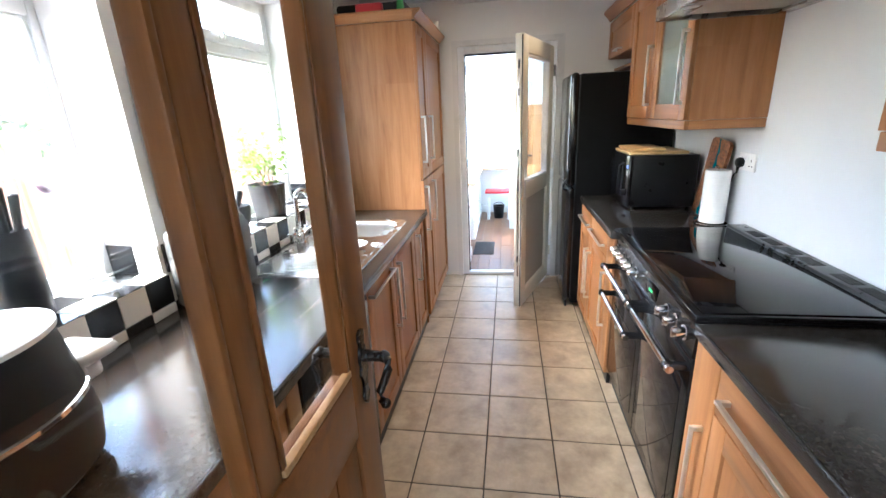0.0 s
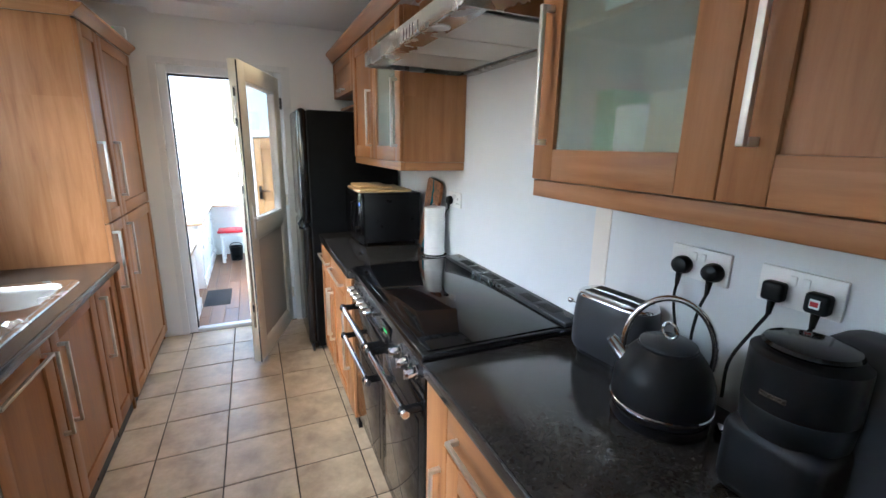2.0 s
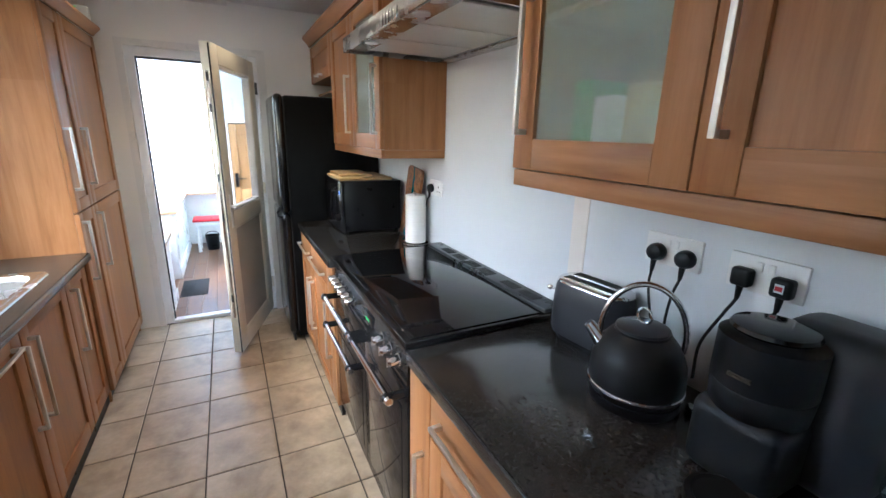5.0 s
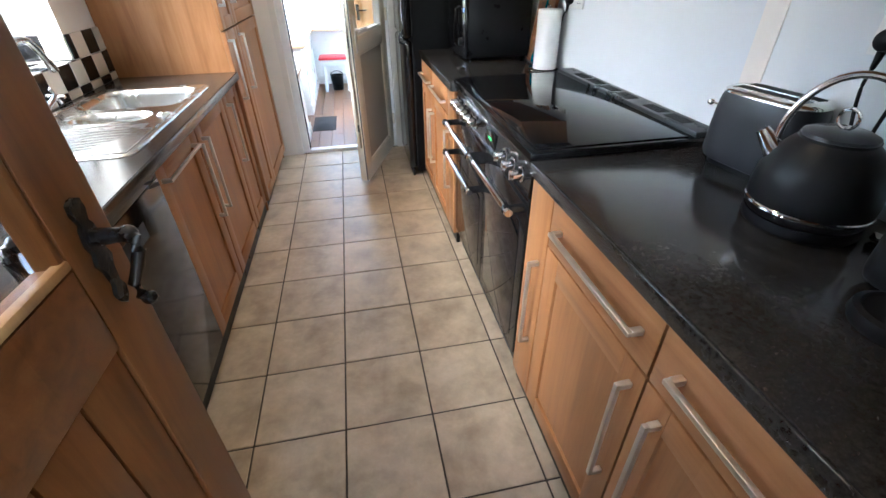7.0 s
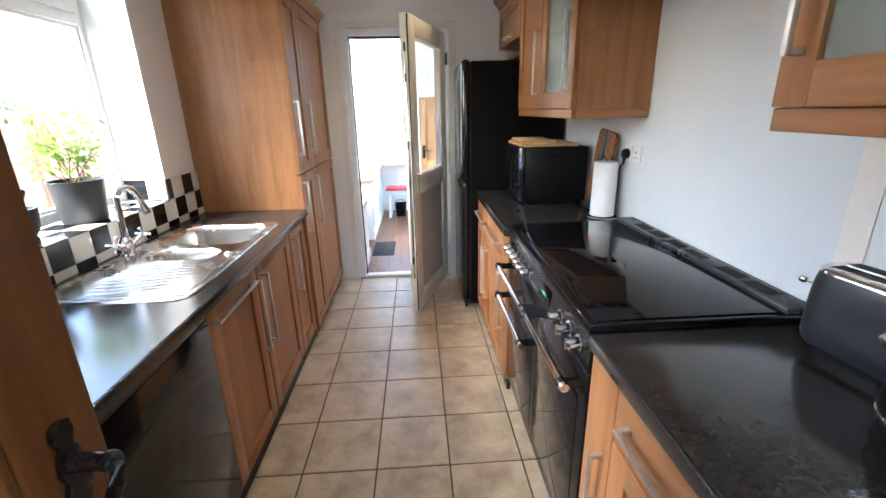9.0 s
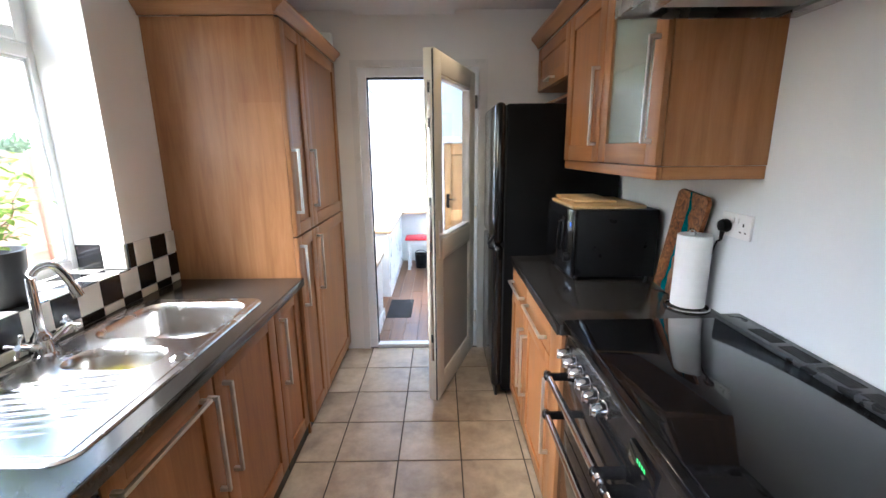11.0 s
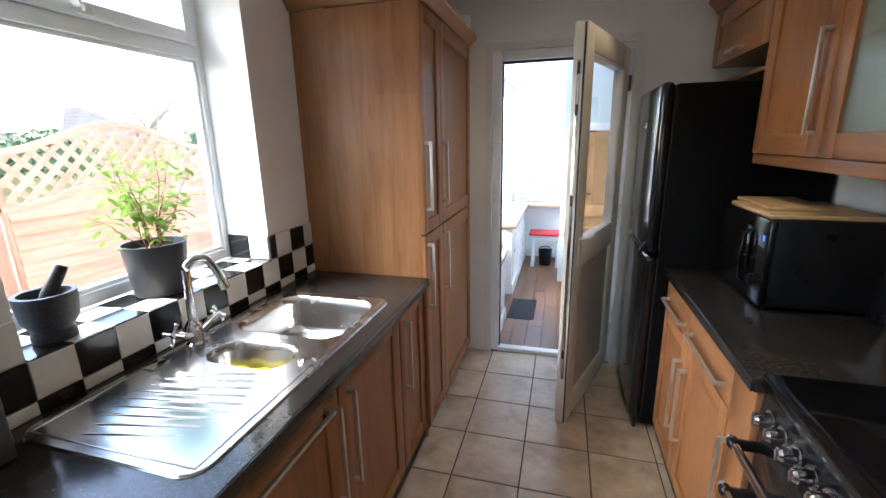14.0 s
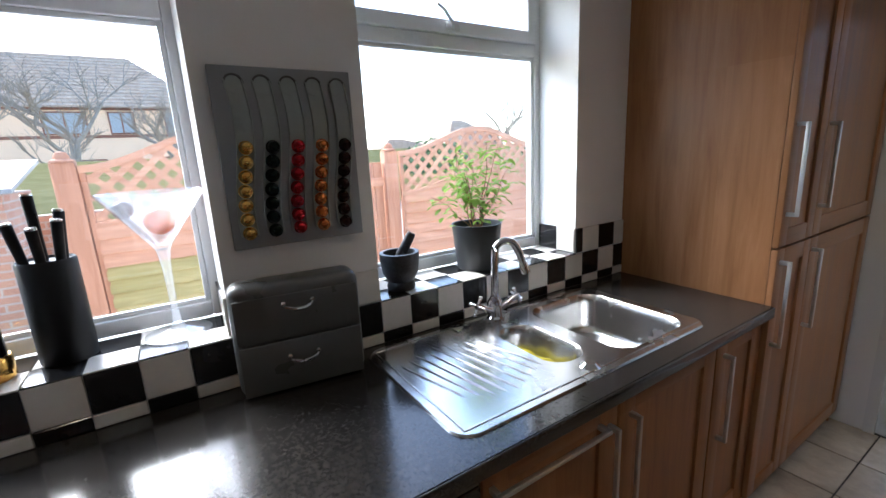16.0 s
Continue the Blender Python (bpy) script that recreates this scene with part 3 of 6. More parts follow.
cap("window_ledge", (-0.42, 5.62, 0.702), (-0.11, UY - 0.16, 0.735))
cap("window_ledge", (-0.42, UY - 0.16, 0.702), (0.36, UY + 0.06, 0.735))


def blind(name, along, fixed, a, b, z0, z1, pitch=0.034):
    """A white venetian blind with separate slats."""
    at = (fixed, (a + b) / 2, z1) if along == "y" else ((a + b) / 2, fixed, z1)
    bl = thing(name, at, "white venetian blind, lowered over the window", "blind", "blinds in the utility room")
    hr = boxes(((fixed - 0.02, a, z1 - 0.03), (fixed + 0.02, b, z1), 0.004)) if along == "y" else boxes(((a, fixed - 0.02, z1 - 0.03), (b, fixed + 0.02, z1), 0.004))
    part("headrail", hr, M_BLIND, bl)
    me, z, i = None, z1 - 0.05, 0
    while z > z0:
        if me is None:
            bm = boxes(((-0.0125, -(b - a) / 2, -0.0008), (0.0125, (b - a) / 2, 0.0008)))
            bmesh.ops.rotate(bm, verts=bm.verts, cent=(0, 0, 0), matrix=Matrix.Rotation(radians(38), 3, "Y"))
            me = finish(bm, "slat", M_BLIND, smooth=False)
        s = new("slat", me)
        s.parent = bl
        s.location = Vector((fixed, (a + b) / 2, z)) - bl.location if along == "y" else Vector(((a + b) / 2, fixed, z)) - bl.location
        if along == "x":
            s.rotation_euler = (0, 0, radians(-90))
        z -= pitch
    return bl


blind("venetian_blind", "y", -0.33, 4.66, 5.01, 0.64, 2.2)
blind("venetian_blind", "y", -0.335, 5.74, 6.38, 0.75, 2.2)
blind("venetian_blind", "y", -0.335, 6.47, 7.15, 0.75, 2.2)
blind("venetian_blind", "x", UY - 0.03, -0.3, 0.29, 0.75, 2.08)

pd = thing("pine_door", (0.72, 6.17, -0.012), "closed varnished pine door in a white frame", "door")
pdoor = part("door_leaf", boxes(((0.46, 6.16, -0.01), (0.53, 6.195, 1.62), 0.004), ((1.05, 6.16, -0.01), (1.14, 6.195, 1.62), 0.004), ((0.53, 6.16, 1.50), (1.05, 6.195, 1.62), 0.004), ((0.53, 6.16, 0.75), (1.05, 6.195, 0.87), 0.004), ((0.53, 6.16, -0.01), (1.05, 6.195, 0.16), 0.004), ((0.53, 6.175, 0.16), (1.05, 6.19, 0.75)), ((0.53, 6.175, 0.87), (1.05, 6.19, 1.50))), M_PINE, pd)
part("door_surround", boxes(((0.405, 6.15, -0.01), (0.455, 6.199, 1.70), 0.004), ((1.145, 6.15, -0.01), (1.21, 6.199, 1.70), 0.004), ((0.455, 6.15, 1.63), (1.145, 6.199, 1.70), 0.004)), M_TRIM, pd, "white painted door surround")
hb = boxes(((0.48, 6.15, 0.9), (0.515, 6.16, 1.06), 0.004))
bm_tube(hb, [(0.497, 6.155, 1.0), (0.497, 6.115, 1.0), (0.60, 6.11, 1.0)], 0.008, 8)
part("door_handle", hb, M_IRON, pdoor, "dark metal lever handle")
sw = thing("light_switch", (0.355, 6.195, 1.3), "white plastic light switch on the pale wall", "light switch")
part("switch_plate", boxes(((0.315, 6.19, 1.3), (0.395, 6.2, 1.38), 0.002)), M_WHITEPL, sw)
part("rocker", boxes(((0.345, 6.184, 1.325), (0.367, 6.19, 1.355), 0.002)), M_WHITEPL, sw)

single("door_mat", boxes(((-0.12, 5.05, -0.009), (0.12, 5.56, 0.002), 0.004)), M_MAT, "charcoal ribbed door mat on the boards", "mat")

stool = thing("kick_stool", (0.14, 6.85, -0.01), "white plastic step stool with a red top", "stool")
part("seat", boxes(((-0.06, 6.7, 0.40), (0.34, 7.0, 0.43), 0.02)), M_REDPL, stool, "red plastic top")
part("apron", boxes(((-0.03, 6.73, 0.33), (0.31, 6.97, 0.399), 0.015)), M_WHITEPL, stool)
for lx, ly in ((-0.02, 6.74), (0.28, 6.74), (-0.02, 6.94), (0.28, 6.94)):
    lb = bmesh.new()
    bm_cyl(lb, (lx + 0.01, ly, -0.008), (lx + 0.01, ly, 0.335), 0.022, 0.016, 12)
    part("leg", lb, M_WHITEPL, stool)
bin_ = thing("black_bin", (0.14, 6.9, -0.01), "small black plastic caddy under the stool", "caddy")
cb = bmesh.new()
bm_lathe(cb, (0.14, 6.86, -0.01), [(0, 0), (0.07, 0), (0.085, 0.2), (0.078, 0.2), (0.065, 0.01), (0, 0.01)], 20)
part("tub", cb, M_BLACKPLASTIC, bin_)
hb2 = bm_tube(bmesh.new(), [(0.14 + 0.082 * math.cos(a), 6.86, 0.18 + 0.06 * math.sin(a)) for a in [math.pi * i / 10 for i in range(11)]], 0.005, 6)
part("bail", hb2, M_BLACKPLASTIC, bin_)


# ---- back door: white plastic frame and a half-glazed leaf, open into the kitchen ----
bd = thing("door_frame", (0.27, FW + 0.04, 0), "white plastic door frame in the end wall", "door frame", kind="structure")
fx0, fx1, fy0, fy1 = DOOR[0], DOOR[1], FW + 0.01, FW + 0.075
part("jamb", boxes(((fx0, fy0, 0), (fx0 + 0.058, fy1, 2.11), 0.005)), M_UPVC, bd)
part("jamb", boxes(((fx1 - 0.058, fy0, 0), (fx1, fy1, 2.11), 0.005)), M_UPVC, bd)
part("head", boxes(((fx0 + 0.058, fy0, 2.05), (fx1 - 0.058, fy1, 2.11), 0.005)), M_UPVC, bd)
part("threshold", boxes(((fx0 + 0.058, fy0, -0.01), (fx1 - 0.058, fy1, 0.028), 0.006)), M_UPVC, bd)
part("seal", boxes(((fx0 + 0.058, fy0 + 0.03, 0.028), (fx0 + 0.068, fy0 + 0.042, 2.05)), ((fx0 + 0.068, fy0 + 0.03, 2.035), (fx1 - 0.058, fy0 + 0.042, 2.05))), M_SEAL, bd, "black rubber seal")
for hz in (0.22, 1.05, 1.83):
    hb = boxes(((fx1 - 0.045, fy0 - 0.022, hz), (fx1 - 0.01, fy0 - 0.001, hz + 0.09), 0.004))
    bm_cyl(hb, (fx1 - 0.05, fy0 - 0.02, hz - 0.01), (fx1 - 0.05, fy0 - 0.02, hz + 0.1), 0.009, None, 12)
    part("hinge", hb, M_UPVCY if hz < 1.5 else M_GREYMETAL, bd, "plastic-capped hinge")

# built lying along +x from its hinge, then swung open
LEAF_W, LEAF_H = 0.82, 2.04
leaf = thing("glazed_back_door", (0, 0, 0), "white plastic half-glazed back door, open into the kitchen", "door")
st = 0.115
part("stile", boxes(((0, -0.03, 0.035), (st, 0.03, LEAF_H + 0.02), 0.005)), M_UPVCY, leaf)
part("stile", boxes(((LEAF_W - st, -0.03, 0.035), (LEAF_W, 0.03, LEAF_H + 0.02), 0.005)), M_UPVCY, leaf)
for z0, z1 in ((0.035, 0.15), (0.92, 1.03), (1.945, 2.06)):
    part("rail", boxes(((st, -0.03, z0), (LEAF_W - st, 0.03, z1), 0.005)), M_UPVCY, leaf)
part("lower_panel", boxes(((st, -0.014, 0.15), (LEAF_W - st, 0.014, 0.92))), M_DOORPANEL, leaf, "grey textured lower panel")
part("glazing_bead", boxes(((st, -0.026, 1.03), (st + 0.016, 0.026, 1.945), 0.004), ((LEAF_W - st - 0.016, -0.026, 1.03), (LEAF_W - st, 0.026, 1.945), 0.004), ((st + 0.016, -0.026, 1.03), (LEAF_W - st - 0.016, 0.026, 1.046), 0.004), ((st + 0.016, -0.026, 1.929), (LEAF_W - st - 0.016, 0.026, 1.945), 0.004)), M_UPVC, leaf)
part("panel_bead", boxes(((st, -0.026, 0.15), (st + 0.016, 0.026, 0.92), 0.004), ((LEAF_W - st - 0.016, -0.026, 0.15), (LEAF_W - st, 0.026, 0.92), 0.004), ((st + 0.016, -0.026, 0.15), (LEAF_W - st - 0.016, 0.026, 0.166), 0.004), ((st + 0.016, -0.026, 0.904), (LEAF_W - st - 0.016, 0.026, 0.92), 0.004)), M_UPVCY, leaf)
gp = part("pane", boxes(((st + 0.01, -0.003, 1.04), (LEAF_W - st - 0.01, 0.003, 1.935))), M_GLASS, leaf, "clear glass pane")
gp.visible_shadow = False
part("weather_seal", boxes(((LEAF_W, 0.019, 0.04), (LEAF_W + 0.006, 0.026, 2.05))), M_SEAL, leaf, "dark rubber seal down the edge")
lock_strip = part("lock_strip", boxes(((LEAF_W + 0.0005, -0.010, 0.30), (LEAF_W + 0.004, 0.008, 1.90), 0.001)), M_STEELZ, leaf, "steel lock strip")
for kz in (0.42, 0.98, 1.24, 1.66, 1.84):
    part("lock_keep", boxes(((LEAF_W + 0.004, -0.007, kz), (LEAF_W + 0.007, 0.005, kz + 0.05), 0.001)), M_SEAL, lock_strip, "dark lock keep")
for s in (-1, 1):
    hb = boxes(((LEAF_W - 0.075, s * 0.03 - 0.005, 0.93), (LEAF_W - 0.045, s * 0.03 + 0.005, 1.15), 0.003))
    bm_tube(hb, [(LEAF_W - 0.06, s * 0.03, 1.07), (LEAF_W - 0.06, s * 0.065, 1.07), (LEAF_W - 0.075, s * 0.07, 1.07), (LEAF_W - 0.18, s * 0.07, 1.07)], 0.009, 10)
    part("lever_handle", hb, M_UPVC, leaf, "white lever handle")
HX, HY = 0.632, FW - 0.028
leaf.matrix_basis = pose(HX, HY, 0, 0, 0, LEAF_TURN)


# ---- hall door: glazed stained pine door, standing open beside the worktop ----
hd = thing("pine_kitchen_door", (0, 0, 0), "stained pine door with glazed top and boarded base, standing open", "door")
DW, DT = 0.79, 0.018
part("stile", boxes(((0, -DT, 0.01), (0.10, DT, 2.0), 0.004)), M_DOORWOOD, hd)
part("stile", boxes(((DW - 0.105, -DT, 0.01), (DW, DT, 2.0), 0.004)), M_DOORWOOD, hd)
for z0, z1 in ((0.01, 0.2), (0.965, 1.10), (1.88, 2.0)):
    part("rail", boxes(((0.10, -DT, z0), (DW - 0.105, DT, z1), 0.004)), M_DOORWOODH, hd)
part("mullion", boxes(((MUL0, -0.014, 1.10), (MUL1, 0.014, 1.88), 0.004)), M_DOORWOOD, hd)
for a, b in ((0.10, MUL0), (MUL1, DW - 0.105)):
    g = part("pane", boxes(((a, -0.002, 1.10), (b, 0.002, 1.88))), M_GLASS, hd, "clear glass pane")
    g.visible_shadow = False
    part("glazing_bead", boxes(((a, -0.016, 1.10), (a + 0.012, 0.016, 1.88), 0.004), ((b - 0.012, -0.016, 1.10), (b, 0.016, 1.88), 0.004), ((a + 0.012, -0.016, 1.10), (b - 0.012, 0.016, 1.112), 0.004)), M_DOORWOOD, hd)
    part("pale_bead", boxes(((a, -DT - 0.001, 1.102), (b, -0.004, 1.116), 0.003)), M_PINE, hd, "pale bare wood glazing bead")
for i in range(6):
    a = 0.10 + i * (DW - 0.205) / 6
    part("board", boxes(((a + 0.0015, -0.012, 0.2), (a + (DW - 0.205) / 6 - 0.0015, 0.012, 0.965), 0.005)), M_DOORWOOD, hd)
LA = DW - 0.054
for s in (-1, 1):
    outline = [(0.0, 0.985), (0.009, 0.995), (0.013, 1.008), (0.007, 1.022), (0.010, 1.045), (0.018, 1.06), (0.012, 1.076), (0.017, 1.09), (0.013, 1.112), (0.008, 1.118), (0.014, 1.134), (0.012, 1.148), (0.004, 1.152)]
    lb = bm_prism(bmesh.new(), [(LA + a, z + 0.02) for a, z in outline] + [(LA - a, z + 0.02) for a, z in reversed(outline[1:])], "y", s * DT, s * (DT + 0.006))
    plate = part("latch_plate", lb, M_IRON, hd, "black iron latch plate with a wavy outline")
    lb = bm_cyl(bmesh.new(), (LA, s * DT, 1.116), (LA, s * (DT + 0.05), 1.116), 0.013, 0.0095, 14)
    bm_tube(lb, [(LA, s * (DT + 0.046), 1.117), (LA - 0.006, s * (DT + 0.056), 1.112), (LA - 0.012, s * (DT + 0.058), 1.096), (LA - 0.018, s * (DT + 0.05), 1.072), (LA - 0.026, s * (DT + 0.042), 1.053), (LA - 0.03, s * (DT + 0.046), 1.038), (LA - 0.026, s * (DT + 0.052), 1.028)], 0.0095, 10, 0.0075)
    bm_ball(lb, (LA - 0.026, s * (DT + 0.052), 1.028), 0.0105, 12)
    bm_ball(lb, (LA, s * (DT + 0.048), 1.116), 0.0125, 12)
    part("lever", lb, M_IRON, plate, "curled black iron lever")
lb = boxes(((DW, -0.012, 1.03), (DW + 0.002, 0.012, 1.17)))
bm_box(lb, (DW, -0.007, 1.09), (DW + 0.012, 0.007, 1.115), 0.003)
part("latch_bolt", lb, M_IRON, hd)
hd.matrix_basis = pose(HINGE[0], HINGE[1], 0, 0, 0, HALL_TURN)


# ---- fitted units ----
def bar_handle(parent, xf, s, y, z0, z1=None, y1=None, label="brushed steel bar handle"):
    """A square steel bar on two posts; upright from z0 to z1, or level from y to y1."""
    out = xf + s * 0.036
    lo, hi = min(out, out - s * 0.012), max(out, out - s * 0.012)
    pa, pb = min(xf, out - s * 0.011), max(xf, out - s * 0.011)
    bm = bmesh.new()
    if y1 is None:
        bm_box(bm, (lo, y - 0.006, z0), (hi, y + 0.006, z1), 0.002)
        for z in (z0 + 0.007, z1 - 0.007):
            bm_box(bm, (pa, y - 0.007, z - 0.007), (pb, y + 0.007, z + 0.007), 0.001)
    else:
        bm_box(bm, (lo, y, z0 - 0.006), (hi, y1, z0 + 0.006), 0.002)
        for yy in (y + 0.007, y1 - 0.007):
            bm_box(bm, (pa, yy - 0.007, z0 - 0.007), (pb, yy + 0.007, z0 + 0.007), 0.001)
    return part("handle", bm, M_HANDLE, parent, label)


def shaker(parent, name, xf, s, y0, y1, z0, z1, stile=0.072, glass=False, label=""):
    """A framed door with a recessed panel or a frosted pane; its face is at xf and looks along s."""
    b0, b1 = min(xf, xf - s * 0.021), max(xf, xf - s * 0.021)
    y0, y1, z0, z1 = y0 + 0.0015, y1 - 0.0015, z0 + 0.0015, z1 - 0.0015
    p0, p1 = min(xf - s * 0.010, xf - s * 0.016), max(xf - s * 0.010, xf - s * 0.016)
    d = part(name, boxes(((p0, y0 + stile - 0.006, z0 + stile - 0.006), (p1, y1 - stile + 0.006, z1 - stile + 0.006))), M_FROST if glass else M_WOOD, parent, "frosted glass door in a walnut frame" if glass else label)
    for a, b in ((y0, y0 + stile), (y1 - stile, y1)):
        part("stile", boxes(((b0, a, z0), (b1, b, z1), 0.002)), M_WOOD, d)
    for a, b in ((z0, z0 + stile), (z1 - stile, z1)):
        part("rail", boxes(((b0 + 0.0003, y0 + stile, a), (b1 - 0.0003, y1 - stile, b), 0.002)), M_WOODH, d)
    return d


def drawer(parent, xf, s, y0, y1, z0, z1, wood=None):
    b0, b1 = min(xf, xf - s * 0.021), max(xf, xf - s * 0.021)
    return part("drawer_front", boxes(((b0, y0 + 0.0015, z0 + 0.0015), (b1, y1 - 0.0015, z1 - 0.0015), 0.003)), wood or M_WOODH, parent)


def carcass(parent, x0, x1, y0, y1, z0, z1, t=0.018):
    bm = boxes(((x0, y0, z0), (x1, y0 + t, z1)), ((x0, y1 - t, z0), (x1, y1, z1)), ((x0, y0 + t, z0), (x1, y1 - t, z0 + t)))
    return part("carcass", bm, M_WOOD, parent)


LF = -0.332      # left base door faces
LT = -0.311      # left tall door faces
BASE0, BASE1, BASER = 0.07, 0.866, 0.886

# left run: dishwasher, sink units, narrow unit
u = thing("base_cabinet", (-0.6, 2.27, 0), "walnut-effect base cabinet with a shaker door under the worktop", "cabinet", "walnut base cabinets")
carcass(u, LW + 0.04, LF - 0.022, 2.04, 2.51, BASE0, 0.70)
d = shaker(u, "door", LF, 1, 2.042, 2.505, BASE0, BASE1)
bar_handle(d, LF, 1, 2.06, 0.798, y1=2.435)
bar_handle(d, LF, 1, 2.468, 0.44, 0.79)
u = thing("base_cabinet", (-0.6, 2.78, 0), "walnut-effect base cabinet with a shaker door under the sink", "cabinet", "walnut base cabinets")
carcass(u, LW + 0.04, LF - 0.022, 2.51, 3.03, BASE0, 0.70)
d = shaker(u, "door", LF, 1, 2.512, 3.03, BASE0, BASE1)
bar_handle(d, LF, 1, 2.562, 0.44, 0.79)
u = thing("base_cabinet", (-0.6, 3.2, 0), "narrow walnut-effect base cabinet beside the tall unit", "cabinet", "walnut base cabinets")
carcass(u, LW + 0.04, LF - 0.022, 3.035, 3.365, BASE0, 0.86)
d = shaker(u, "door", LF, 1, 3.035, 3.365, BASE0, BASE1)
bar_handle(d, LF, 1, 3.085, 0.47, 0.80)
u = thing("base_cabinet", (-0.6, 1.1, 0), "walnut-effect base cabinet near the hall door", "cabinet", "walnut base cabinets")
carcass(u, LW + 0.04, LF - 0.022, 0.5, 1.40, BASE0, 0.86)
for a, b, h in ((0.5, 0.95, 0.91), (0.95, 1.40, 0.99)):
    d = shaker(u, "door", LF, 1, a, b, BASE0, BASE1)
    bar_handle(d, LF, 1, h, 0.47, 0.80)
dw = thing("dishwasher", (-0.6, 1.7, 0), "black and steel dishwasher under the worktop", "dishwasher")
part("body", boxes(((LW + 0.04, 1.405, 0.02), (LF - 0.03, 2.03, 0.865), 0.004)), M_BLACKPLASTIC, dw)
fr = part("door", boxes(((LF - 0.03, 1.412, 0.075), (LF + 0.004, 2.036, 0.826), 0.003)), M_BLACKGLOSS, dw, "gloss black door")
part("control_panel", boxes(((LF - 0.03, 1.412, 0.828), (LF + 0.004, 2.036, 0.866), 0.003)), M_BLACKGLOSS, dw)
part("grip_recess", boxes(((LF + 0.0045, 1.635, 0.71), (LF + 0.0065, 1.84, 0.765), 0.004)), M_SEAL, dw, "dark recessed grip")

# the tall larder unit
TY0, TY1, TZ = 3.36, 4.392, 2.14
lu = thing("tall_cabinet", (-0.61, 3.88, 0), "tall walnut-effect larder cabinet with four shaker doors and a cornice", "cabinet")
part("side_panel", boxes(((LW, TY0, 0.0), (-0.332, TY0 + 0.02, TZ))), M_WOOD, lu)
part("side_panel", boxes(((LW, TY1 - 0.02, 0.0), (-0.334, TY1, TZ))), M_WOOD, lu)
part("carcass", boxes(((LW, TY0 + 0.02, BASE0), (-0.336, TY1 - 0.02, BASE0 + 0.02)), ((LW, TY0 + 0.02, TZ - 0.02), (-0.336, TY1 - 0.02, TZ)), ((LW, TY0 + 0.02, BASE0 + 0.02), (LW + 0.012, TY1 - 0.02, TZ - 0.02))), M_WOODX, lu)
cb = bmesh.new()
prof = [(0.0, 2.142), (0.012, 2.142), (0.02, 2.155), (0.045, 2.178), (0.052, 2.185), (0.052, 2.198), (0.0, 2.198)]
bm_prism(cb, [(LT - 0.005 + a, z) for a, z in prof], "y", TY0 - 0.052, TY1)
part("cornice", cb, M_WOODH, lu)
cb = bmesh.new()
bm_prism(cb, [(TY0 - a + 0.001, z) for a, z in prof], "x", LW, LT - 0.006)
part("cornice", cb, M_WOODX, lu)
TM = 3.668
for z0, z1, h0, h1 in ((1.124, 2.135, 1.237, 1.556), (BASE0, 1.118, 0.745, 1.076)):
    d = shaker(lu, "door", LT, 1, TY0 + 0.0005, TM, z0, z1, 0.062)
    bar_handle(d, LT, 1, TY0 + 0.032, h0, h1)
    d = shaker(lu, "door", LT, 1, TM, TY1 - 0.002, z0, z1, 0.072)
    bar_handle(d, LT, 1, TM + 0.022, h0, h1)
setting("plinth_left", boxes(((LF - 0.03, 0.5, 0), (LF - 0.012, TY1, BASE0 - 0.004))), M_BLACKPLASTIC, "dark plinth under the cabinets", "plinth")

# left worktop, cut out for the sink
SX0, SX1, SY0, SY1 = -0.89, -0.368, 2.02, 3.035
wl = thing("worktop", (-0.62, 2.0, TOP - 0.04), "black speckled laminate worktop under the windows", "worktop")
wt = bmesh.new()
loops = [[(LW, NW + 0.02), (-0.302, NW + 0.02), (-0.302, TY0 - 0.002), (LW, TY0 - 0.002)], rounded(SX0 + 0.02, SX1 - 0.02, SY0 + 0.02, SY1 - 0.02, 0.04, 4)]
edges = []
for pts in loops:
    vs = [wt.verts.new((x, y, TOP)) for x, y in pts]
    edges += [wt.edges.new((vs[i], vs[(i + 1) % len(vs)])) for i in range(len(vs))]
bmesh.ops.triangle_fill(wt, use_beauty=True, use_dissolve=False, edges=edges)
grown = bmesh.ops.extrude_face_region(wt, geom=list(wt.faces), use_keep_orig=True)
bmesh.ops.translate(wt, verts=[q for q in grown["geom"] if isinstance(q, bmesh.types.BMVert)], vec=(0, 0, -0.04))
bmesh.ops.recalc_face_normals(wt, faces=wt.faces)
part("slab", wt, M_TOP, wl)
part("front_edge", boxes(((-0.3015, NW + 0.021, TOP - 0.0395), (-0.294, TY0 - 0.003, TOP - 0.0005), 0.007, 3)), M_TOP, wl)


